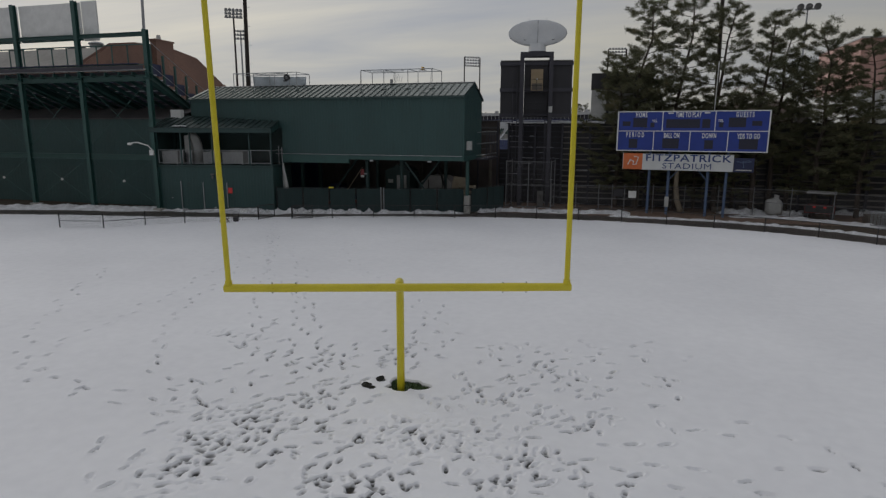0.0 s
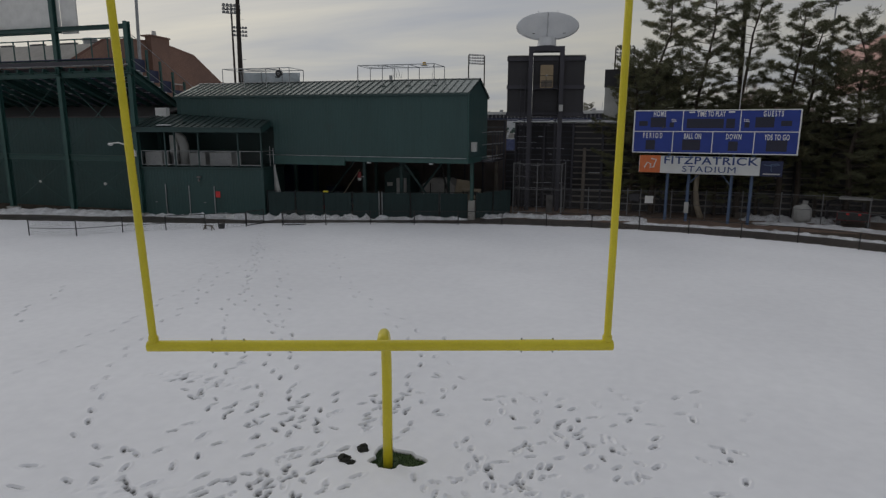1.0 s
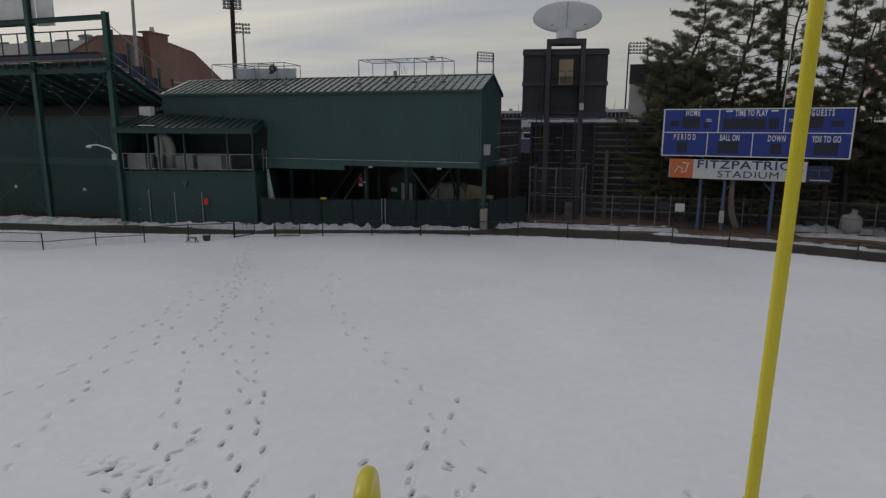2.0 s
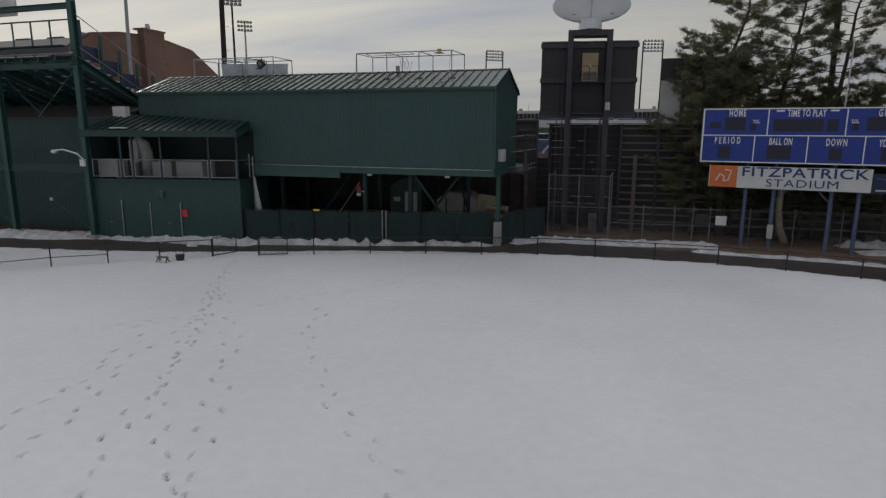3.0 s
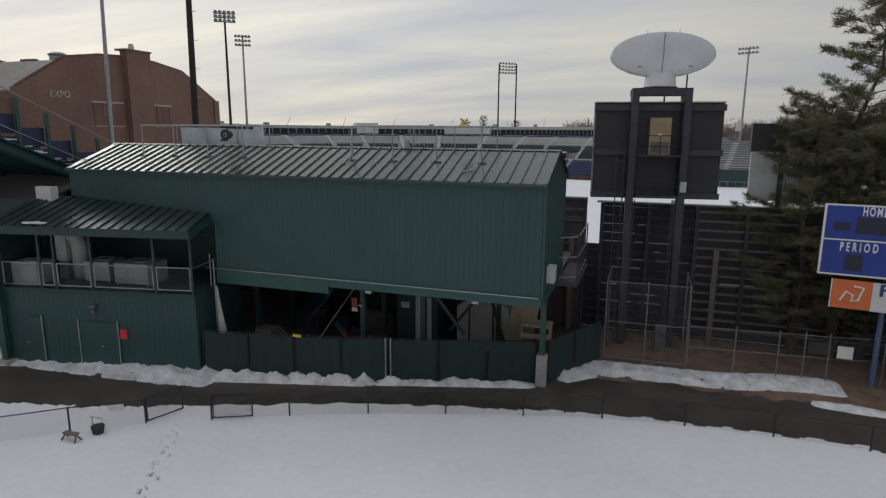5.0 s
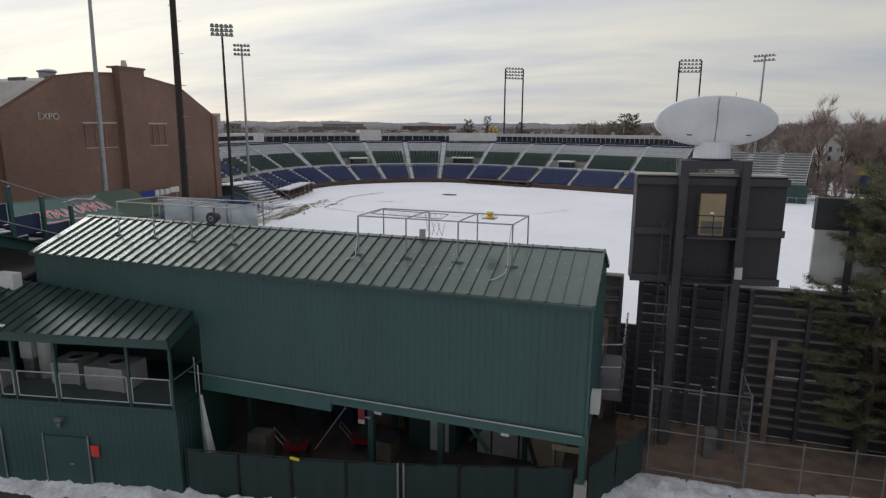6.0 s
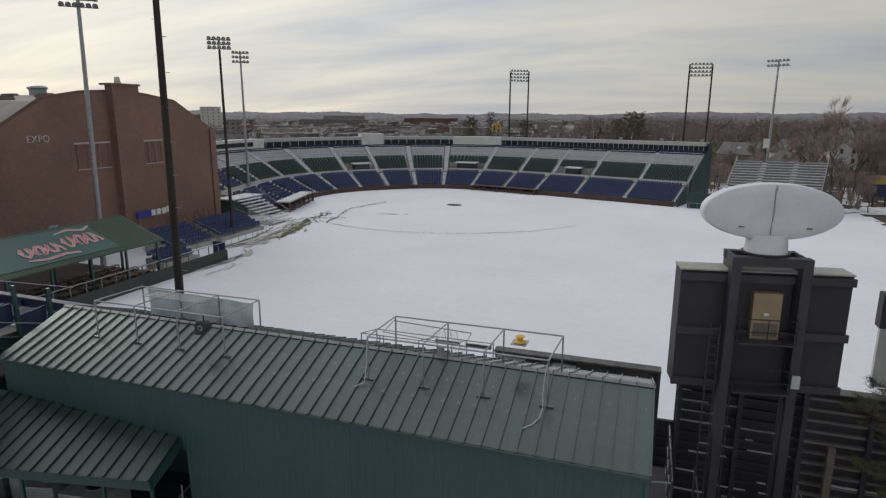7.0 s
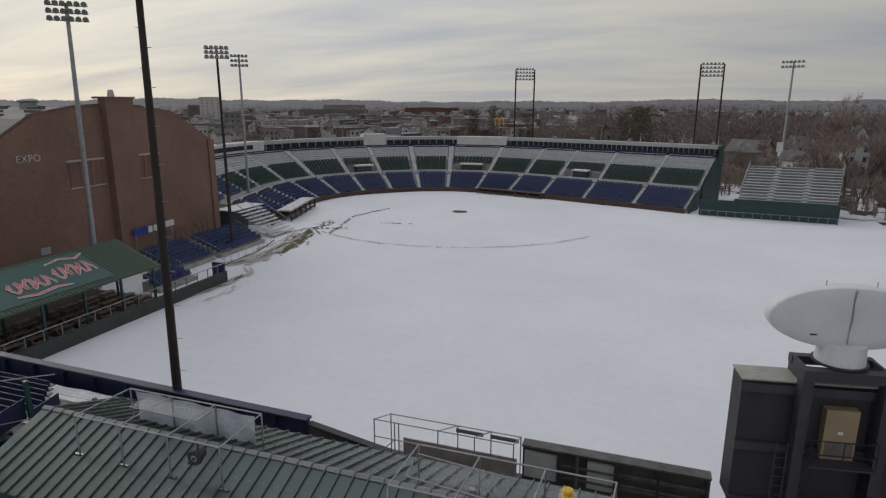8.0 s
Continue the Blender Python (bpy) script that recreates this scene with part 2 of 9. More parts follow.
TURF = material("wet_turf", (0.018, 0.04, 0.01), (0.05, 0.085, 0.02), 6, 0.9, 0.0, 0.8, 60)
TREE_BARK = material("pine_bark", (0.035, 0.027, 0.021), (0.09, 0.07, 0.055), 3, 0.95, 0.0, 0.6, 30, stretch=(1, 1, 0.3))
BARE_BARK = material("bare_twig_bark", (0.06, 0.045, 0.036), (0.13, 0.10, 0.082), 0.6, 0.95, 0.0, 0.2, 10)
WOOD = material("weathered_wood", (0.1, 0.085, 0.07), (0.19, 0.165, 0.14), 2, 0.85, 0.0, 0.3, 30, stretch=(1, 0.2, 1))
BLACK = material("black_rubber", (0.02, 0.02, 0.021), (0.042, 0.042, 0.042), 4, 0.7, 0.0, 0.1, 30)
LAMP_GLASS = material("floodlight_lens", (0.2, 0.205, 0.205), (0.32, 0.32, 0.31), 4, 0.25, 0.3, 0.0, 20)
CHALK = material("pale_masonry", (0.5, 0.49, 0.46), (0.64, 0.63, 0.6), 0.6, 0.7, 0.0, 0.05, 10, wear=(0.4, 0.39, 0.36), wear_at=0.63)
WINDOW_DARK = material("dark_window_glass", (0.012, 0.014, 0.018), (0.03, 0.034, 0.042), 0.8, 0.12, 0.0, 0.0, 6)
HILL = material("winter_wood_hillside", (0.11, 0.108, 0.115), (0.2, 0.195, 0.205), 0.02, 0.95, 0.0, 0.0, 0.15, wear=(0.5, 0.51, 0.53), wear_at=0.61, wear_scale=0.016)


def needle_material():
    m = material("pine_needles", (0.075, 0.084, 0.042), (0.16, 0.155, 0.082), 0.5, 0.75, 0.0, 0.0, 6, wear=(0.22, 0.175, 0.08), wear_at=0.56, wear_scale=0.35, by_object=0.15)
    return m


NEEDLE = needle_material()


def snow_material():
    """Settled snow; where something has pressed it down near the turf it turns dark grey."""
    m = material("settled_snow", (0.74, 0.745, 0.765), (0.85, 0.855, 0.87), 0.12, 0.75, 0.0, 0.3, 3.0, spec=0.25)
    nt = m.node_tree
    bsdf = nt.nodes["Principled BSDF"]
    src = bsdf.inputs["Base Color"].links[0].from_socket
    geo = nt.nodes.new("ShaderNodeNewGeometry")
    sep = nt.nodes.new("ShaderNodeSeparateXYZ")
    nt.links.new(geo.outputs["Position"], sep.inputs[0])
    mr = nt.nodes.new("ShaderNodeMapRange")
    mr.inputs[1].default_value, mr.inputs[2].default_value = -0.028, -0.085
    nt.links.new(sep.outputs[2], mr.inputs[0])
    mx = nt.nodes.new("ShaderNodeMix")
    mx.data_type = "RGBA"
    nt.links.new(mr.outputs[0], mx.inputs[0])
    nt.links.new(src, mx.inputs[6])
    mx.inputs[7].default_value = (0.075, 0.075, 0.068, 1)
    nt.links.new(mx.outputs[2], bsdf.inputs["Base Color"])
    return m


SNOW = snow_material()
SNOW_FLAT = material("smooth_snow", (0.73, 0.742, 0.78), (0.83, 0.842, 0.878), 0.05, 0.75, 0.0, 0.25, 1.2, spec=0.25)


def brick_material():
    m = material("red_brickwork", (0.172, 0.1, 0.073), (0.25, 0.147, 0.108), 0.16, 0.85, 0.0, 0.15, 2.2, wear=(0.14, 0.088, 0.068), wear_at=0.6, wear_scale=0.12)
    nt = m.node_tree
    bsdf = nt.nodes["Principled BSDF"]
    src = bsdf.inputs["Base Color"].links[0].from_socket
    co = nt.nodes.new("ShaderNodeTexCoord")
    sep = nt.nodes.new("ShaderNodeSeparateXYZ")
    com = nt.nodes.new("ShaderNodeCombineXYZ")
    nt.links.new(co.outputs["Object"], sep.inputs[0])
    nt.links.new(sep.outputs[1], com.inputs[0]), nt.links.new(sep.outputs[2], com.inputs[1])
    bt = nt.nodes.new("ShaderNodeTexBrick")
    bt.inputs["Scale"].default_value = 1.0
    bt.inputs["Brick Width"].default_value, bt.inputs["Row Height"].default_value, bt.inputs["Mortar Size"].default_value = 0.22, 0.075, 0.006
    bt.inputs["Color1"].default_value, bt.inputs["Color2"].default_value, bt.inputs["Mortar"].default_value = (1, 1, 1, 1), (0.8, 0.8, 0.8, 1), (1.25, 1.3, 1.35, 1)
    nt.links.new(com.outputs[0], bt.inputs["Vector"])
    mx = nt.nodes.new("ShaderNodeMix")
    mx.data_type, mx.blend_type = "RGBA", "MULTIPLY"
    mx.inputs[0].default_value = 1.0
    nt.links.new(src, mx.inputs[6]), nt.links.new(bt.outputs["Color"], mx.inputs[7])
    nt.links.new(mx.outputs[2], bsdf.inputs["Base Color"])
    return m


BRICK = brick_material()


# ---- building helpers ----
class Shape:
    """Collects vertices and faces for one mesh."""

    def __init__(self):
        self.v, self.f = [], []

    def add(self, verts, faces):
        n = len(self.v)
        self.v += [tuple(p) for p in verts]
        self.f += [tuple(i + n for i in f) for f in faces]
        return self

    def box(self, x0, x1, y0, y1, z0, z1):
        return self.add([(x0, y0, z0), (x1, y0, z0), (x1, y1, z0), (x0, y1, z0), (x0, y0, z1), (x1, y0, z1), (x1, y1, z1), (x0, y1, z1)],
                        [(0, 3, 2, 1), (4, 5, 6, 7), (0, 1, 5, 4), (1, 2, 6, 5), (2, 3, 7, 6), (3, 0, 4, 7)])

    def beam(self, p, q, w, h=None, up=(0, 0, 1)):
        """A bar of width w and height h from p to q."""
        h = h or w
        p, q = Vector(p), Vector(q)
        d = (q - p).normalized()
        u = Vector(up)
        if abs(d.dot(u)) > 0.98:
            u = Vector((0, 1, 0))
        s = d.cross(u).normalized() * (w / 2)
        t = s.cross(d).normalized() * (h / 2)
        c = [p - s - t, p + s - t, p + s + t, p - s + t, q - s - t, q + s - t, q + s + t, q - s + t]
        return self.add(c, [(0, 1, 2, 3), (4, 7, 6, 5), (0, 4, 5, 1), (1, 5, 6, 2), (2, 6, 7, 3), (3, 7, 4, 0)])

    def hbeam(self, p, q, w=0.3):
        """A wide-flange column or beam: two flanges and a web."""
        p, q = Vector(p), Vector(q)
        d = (q - p).normalized()
        u = Vector((0, 1, 0)) if abs(d.z) > 0.7 else Vector((0, 0, 1))
        s = d.cross(u).normalized()
        t = s.cross(d).normalized()
        for k in (-1, 1):
            o = t * (k * w * 0.46)
            self.beam(p + o, q + o, w, w * 0.08, up=t)
        return self.beam(p, q, w * 0.08, w * 0.84, up=t)

    def tube(self, pts, r0, r1=None, seg=8, cap=True):
        """A round bar along pts, tapering from r0 to r1."""
        pts = [Vector(p) for p in pts]
        r1 = r0 if r1 is None else r1
        n0, side = len(self.v), None
        for i, p in enumerate(pts):
            d = (pts[min(i + 1, len(pts) - 1)] - pts[max(i - 1, 0)]).normalized()
            if side is None:
                side = d.orthogonal().normalized()
            side = (side - d * side.dot(d)).normalized()
            up = d.cross(side)
            r = r0 + (r1 - r0) * i / max(len(pts) - 1, 1)
            for k in range(seg):
                a = 2 * math.pi * k / seg
                self.v.append(tuple(p + side * (r * math.cos(a)) + up * (r * math.sin(a))))
        for i in range(len(pts) - 1):
            for k in range(seg):
                a, b = n0 + i * seg + k, n0 + i * seg + (k + 1) % seg
                self.f.append((a, b, b + seg, a + seg))
        if cap:
            self.f.append(tuple(n0 + k for k in reversed(range(seg))))
            self.f.append(tuple(n0 + (len(pts) - 1) * seg + k for k in range(seg)))
        return self

    def prism(self, outline, a, b, axis="x"):
        """An outline (two coordinates each, in the plane across axis) carried from a to b."""
        n = len(outline)
        place = {"x": lambda t, p: (t, p[0], p[1]), "y": lambda t, p: (p[0], t, p[1]), "z": lambda t, p: (p[0], p[1], t)}[axis]
        verts = [place(a, p) for p in outline] + [place(b, p) for p in outline]
        faces = [tuple(range(n)), tuple(reversed(range(n, 2 * n)))] + [(i, i + n, (i + 1) % n + n, (i + 1) % n) for i in range(n)]
        return self.add(verts, faces)

    def ball(self, c, rx, ry, rz, seg=12, rings=8):
        n0 = len(self.v)
        for i in range(rings + 1):
            a = math.pi * i / rings
            for k in range(seg):
                b = 2 * math.pi * k / seg
                self.v.append((c[0] + rx * math.sin(a) * math.cos(b), c[1] + ry * math.sin(a) * math.sin(b), c[2] + rz * math.cos(a)))
        for i in range(rings):
            for k in range(seg):
                a, b = n0 + i * seg + k, n0 + i * seg + (k + 1) % seg
                self.f.append((a, a + seg, b + seg, b))
        return self

    def turned(self, m):
        self.v = [tuple(m @ Vector(p)) for p in self.v]
        return self

    def wires(self, p, q, z0, z1, pitch=0.12, r=0.004):
        """Chain-link between two points in plan, from z0 to z1, as crossing flat wires."""
        p, q = Vector((p[0], p[1], 0)), Vector((q[0], q[1], 0))
        length, h = (q - p).length, z1 - z0
        d = (q - p) / length
        side = Vector((-d.y, d.x, 0)) * 0.002
        n = int((length + h) / pitch)
        for k in range(n + 1):
            for sgn in (1, -1):
                a0, a1 = (k * pitch - h, k * pitch) if sgn > 0 else (k * pitch, k * pitch - h)
                lo, hi = 0.0, 1.0
                if a1 != a0:
                    ts = sorted(((0 - a0) / (a1 - a0), (length - a0) / (a1 - a0)))
                    lo, hi = max(lo, ts[0]), min(hi, ts[1])
                if hi - lo < 0.02:
                    continue
                A = p + d * (a0 + (a1 - a0) * lo) + Vector((0, 0, z0 + h * lo)) + side * sgn
                B = p + d * (a0 + (a1 - a0) * hi) + Vector((0, 0, z0 + h * hi)) + side * sgn
                o = (d - Vector((0, 0, sgn))).normalized() * r
                self.add([A - o, A + o, B + o, B - o], [(0, 1, 2, 3)])
        return self

    def mesh(self, name, smooth=False):
        me = bpy.data.meshes.new(name)
        me.from_pydata(self.v, [], self.f)
        if smooth:
            me.polygons.foreach_set("use_smooth", [True] * len(me.polygons))
        me.update()
        return me


BASE = {}


def thing(name, label, category, at=(0, 0, 0), group="", turn=0.0, kind=""):
    """An empty at the base of a thing; its parts go under it."""
    ob = new(name)
    ob.empty_display_size = 0.2
    m = pose(*at, 0, 0, turn)
    ob.matrix_basis = m
    BASE[ob.name] = m
    return tagged(ob, label, category, group, kind)


def part(name, shape, material_, parent, label="", local=False, smooth=False):
    """One mesh object under a thing or a part. Its shape is in the world's metres, or in its thing's own if local."""
    me = shape if isinstance(shape, bpy.types.Mesh) else shape.mesh(name, smooth)
    if not me.materials:
        me.materials.append(material_)
    ob = new(name, me)
    ob.parent = parent
    base = BASE[parent.name]
    if local:
        BASE[ob.name] = base
    else:
        ob.matrix_parent_inverse = base.inverted()
        BASE[ob.name] = Matrix.Identity(4)
    if label:
        tagged(ob, label)
    return ob


def setting(name, shape, material_, label, category, smooth=False, kind="structure"):
    me = shape if isinstance(shape, bpy.types.Mesh) else shape.mesh(name, smooth)
    if not me.materials:
        me.materials.append(material_)
    ob = new(name, me)
    BASE[ob.name] = Matrix.Identity(4)
    return tagged(ob, label, category, "", kind)


def lettering(text, size, depth=0.015, bold=0.0, spacing=1.0, squeeze=1.0):
    """A mesh of raised letters in the xz plane that face -y, centred on the origin."""
    cu = bpy.data.curves.new("lettering", "FONT")
    cu.body, cu.size, cu.extrude, cu.offset, cu.space_character = text, size, depth, bold, spacing
    cu.align_x, cu.align_y, cu.resolution_u = "CENTER", "CENTER", 3
    ob = bpy.data.objects.new("lettering", cu)
    scene.collection.objects.link(ob)
    bpy.context.view_layer.update()
    me = bpy.data.meshes.new_from_object(ob.evaluated_get(bpy.context.evaluated_depsgraph_get()))
    bpy.data.objects.remove(ob)
    bpy.data.curves.remove(cu)
    me.transform(Matrix.Diagonal((squeeze, 1, 1, 1)))
    me.transform(Matrix.Rotation(radians(90), 4, "X"))
    me.materials.clear()
    return me


def spline(points, n):
    """n points evenly along a smooth curve through the given plan points."""
    pts = [Vector((*p, 0)) for p in points]
    pts = [pts[0] * 2 - pts[1], *pts, pts[-1] * 2 - pts[-2]]
    dense = []
    for i in range(1, len(pts) - 2):
        for k in range(24):
            t = k / 24
            a, b, c, d = pts[i - 1 : i + 3]
            dense.append(0.5 * (2 * b + (c - a) * t + (2 * a - 5 * b + 4 * c - d) * t**2 + (3 * b - a - 3 * c + d) * t**3))
    dense.append(pts[-2])
    run = [0.0]
    for a, b in zip(dense, dense[1:]):
        run.append(run[-1] + (b - a).length)
    s = np.linspace(0, run[-1], n)
    return [Vector((float(np.interp(k, run, [p.x for p in dense])), float(np.interp(k, run, [p.y for p in dense])), 0)) for k in s], run[-1]


def normals(pts, side=1):
    """Unit vectors in plan to the left (side 1) of the way along pts."""
    out = []
    for i in range(len(pts)):
        d = (pts[min(i + 1, len(pts) - 1)] - pts[max(i - 1, 0)]).normalized()
        out.append(Vector((-d.y, d.x, 0)) * side)
    return out


def waves(x, y, seed, scale, n=14):
    """Smooth rolling noise from summed sines, about -1 to 1."""
    r = np.random.RandomState(seed)
    out = np.zeros_like(x)
    for _ in range(n):
        a, k, ph = r.uniform(0, 2 * np.pi), r.uniform(0.5, 2.0) / scale, r.uniform(0, 6.28)
        out += np.sin(2 * np.pi * k * (x * np.cos(a) + y * np.sin(a)) + ph)
    return out / math.sqrt(n)


BOWL_WALL = material("brown_brick_wall", (0.055, 0.033, 0.028), (0.1, 0.063, 0.053), 0.5, 0.85, 0.0, 0.1, 6)
BRICK_DARK = material("brick_infill", (0.15, 0.085, 0.066), (0.22, 0.125, 0.1), 0.4, 0.9, 0.0, 0.1, 5)
HALL_ROOF = material("grey_roof_felt", (0.17, 0.165, 0.15), (0.3, 0.29, 0.265), 0.15, 0.85, 0.0, 0.05, 2, wear=(0.5, 0.5, 0.51), wear_at=0.64, wear_scale=0.12)
PAV_GREEN = material("pavilion_green_roof", (0.036, 0.066, 0.038), (0.054, 0.09, 0.056), 0.5, 0.55, 0.0, 0.05, 8)
PAV_PANEL = material("painted_roof_sign", (0.03, 0.085, 0.075), (0.045, 0.11, 0.1), 0.5, 0.5, 0.0, 0.03, 8)
SIGN_RED = material("faded_red_paint", (0.52, 0.12, 0.14), (0.62, 0.2, 0.21), 1.0, 0.55, 0.0, 0.0, 10)
PALE_WOOD = material("pale_table_wood", (0.3, 0.25, 0.18), (0.46, 0.39, 0.29), 1.5, 0.8, 0.0, 0.1, 20, by_object=0.1)
MUD = material("wet_track_mud", (0.09, 0.07, 0.05), (0.2, 0.17, 0.13), 0.6, 0.85, 0.0, 0.2, 6, wear=(0.6, 0.6, 0.6), wear_at=0.56, wear_scale=0.35)
TURF_DRY = material("dull_turf", (0.05, 0.06, 0.018), (0.1, 0.11, 0.035), 0.8, 0.95, 0.0, 0.2, 6, wear=(0.55, 0.55, 0.55), wear_at=0.66, wear_scale=0.4)
SLUSH = material("grey_slush", (0.38, 0.38, 0.36), (0.55, 0.55, 0.54), 1.2, 0.8, 0.0, 0.1, 6)
DOOR_GREY = material("grey_white_door", (0.4, 0.4, 0.4), (0.52, 0.52, 0.52), 1.5, 0.5, 0.0, 0.03, 15)
SHED_PALE = material("pale_shed_wall", (0.3, 0.29, 0.28), (0.42, 0.41, 0.4), 1.5, 0.7, 0.0, 0.05, 15)
YELLOW_DEEP = material("deep_yellow_paint", (0.6, 0.36, 0.02), (0.7, 0.45, 0.05), 2, 0.45, 0.0, 0.03, 20)
TARP = material("pale_tarpaulin", (0.42, 0.47, 0.5), (0.58, 0.63, 0.66), 0.9, 0.6, 0.0, 0.15, 6)
RUST_MESH = material("weathered_brown_mesh", (0.3, 0.25, 0.22), (0.45, 0.39, 0.35), 2, 0.85, 0.0, 0.2, 30)
SALMON = material("salmon_cladding", (0.45, 0.27, 0.22), (0.58, 0.37, 0.31), 0.3, 0.6, 0.0, 0.03, 4)
CART_RED = material("red_cart_paint", (0.16, 0.012, 0.012), (0.24, 0.02, 0.02), 2, 0.4, 0.0, 0.02, 20)
HOUSE_WALL = material("clapboard_paint", (0.3, 0.28, 0.26), (0.42, 0.4, 0.37), 0.2, 0.8, 0.0, 0.05, 3, by_object=0.55)
HOUSE_WHITE = material("white_clapboard", (0.66, 0.66, 0.64), (0.8, 0.8, 0.78), 0.2, 0.8, 0.0, 0.05, 3, by_object=0.15)
HOUSE_BRICK = material("town_brick", (0.13, 0.06, 0.045), (0.2, 0.1, 0.075), 0.2, 0.85, 0.0, 0.05, 3, by_object=0.25)
HOUSE_ROOF = material("shingle_roof", (0.085, 0.082, 0.082), (0.17, 0.165, 0.16), 0.3, 0.9, 0.0, 0.05, 3, wear=(0.66, 0.67, 0.69), wear_at=0.52, wear_scale=0.07, by_object=0.35)
FAR_TWIG = material("far_bare_trees", (0.14, 0.108, 0.1), (0.25, 0.2, 0.183), 0.03, 0.95, 0.0, 0.0, 0.4)

# ---- ground, field, road ----
g = Shape()
g.add([(-4000, -3000, -0.12), (4000, -3000, -0.12), (4000, 5000, -0.12), (-4000, 5000, -0.12)], [(0, 1, 2, 3)])
setting("ground", g, EARTH, "brown winter earth with patches of old snow", "ground")

FENCE = [(-62, 9), (-45, 13.2), (-33.2, 16.7), (-30.1, 17.4), (-27.15, 18.1), (-25.6, 19.9), (-23.7, 21.5), (-21.9, 23.0), (-19.8, 24.4), (-17.7, 25.45), (-12.4, 27.85), (-3.8, 30.45), (1.8, 31.0), (4.9, 31.05), (7.6, 30.75), (10.1, 30.25), (12.3, 29.7), (14.5, 29.0), (17.05, 27.7), (19.4, 26.05), (23.0, 22.4), (26.5, 16), (29, 8), (30, -2)]
fence_line, fence_len = spline(FENCE, 260)
fence_out = normals(fence_line)


def fence_y(x):
    return np.interp(x, [p.x for p in fence_line], [p.y for p in fence_line])


VERGE_X = [-62, -30, -23, -18.9, -12, -4, 2, 8, 30]
WEST_EDGE = [(-62, 14.0), (-45, 19.6), (-35.1, 22.5), (-28.8, 23.5), (-23, 24.8), (-19, 26.4), (-16.5, 27.4)]
VERGE_W = [3.0, 2.5, 2.0, 1.5, 0.95, 0.45, 0.3, 0.35, 0.3]


def edge_y(x):
    """Where the field's snow ends, a little beyond the fence."""
    return np.where(x < -19, np.interp(x, [p[0] for p in WEST_EDGE], [p[1] for p in WEST_EDGE]), fence_y(x) + np.interp(x, VERGE_X, VERGE_W))


def snow_sheet(xs, ys, keep, shape_z, name):
    X, Y = np.meshgrid(xs, ys)
    Z = shape_z(X, Y)
    nx, ny = len(xs), len(ys)
    co = np.stack([X, Y, Z], -1).reshape(-1, 3)
    i = np.arange(nx - 1)[None, :] + nx * np.arange(ny - 1)[:, None]
    quads = np.stack([i, i + 1, i + nx + 1, i + nx], -1).reshape(-1, 4)
    mid = co[quads].mean(1)
    quads = quads[keep(mid[:, 0], mid[:, 1])]
    used = np.unique(quads)
    remap = np.zeros(len(co), int)
    remap[used] = np.arange(len(used))
    return co[used], remap[quads]


def snow_mesh(name, pieces):
    verts, faces, n = [], [], 0
    for co, q in pieces:
        verts.append(co), faces.append(q + n)
        n += len(co)
    verts, faces = np.concatenate(verts), np.concatenate(faces)
    me = bpy.data.meshes.new(name)
    me.vertices.add(len(verts))
    me.vertices.foreach_set("co", verts.ravel().astype(np.float32))
    me.loops.add(faces.size)
    me.loops.foreach_set("vertex_index", faces.ravel().astype(np.int32))
    me.polygons.add(len(faces))
    me.polygons.foreach_set("loop_start", np.arange(0, faces.size, 4, dtype=np.int32))
    me.polygons.foreach_set("use_smooth", np.ones(len(faces), bool))
    me.update(calc_edges=True)
    return me


def roll(X, Y):
    return 0.007 * waves(X, Y, 3, 9.0) + 0.003 * waves(X, Y, 4, 1.6)


# footprints: (x, y, heading, length, width, depth)
rng = np.random.RandomState(11)
prints = []


def trail(points, strides=0.66, wobble=0.08, depth=0.058):
    way, length = spline(points, max(int(sum((Vector(b) - Vector(a)).length for a, b in zip(points, points[1:])) / strides), 3))
    nn = normals(way)
    for k, (p, n) in enumerate(zip(way, nn)):
        side = 0.11 if k % 2 else -0.11
        q = p + n * (side + rng.normal(0, wobble)) + Vector((rng.normal(0, 0.1), rng.normal(0, 0.1), 0))
        prints.append((q.x, q.y, math.atan2(-n.x, n.y) + rng.normal(0, 0.22), rng.uniform(0.22, 0.34), rng.uniform(0.085, 0.115), depth * rng.uniform(0.6, 1.2)))


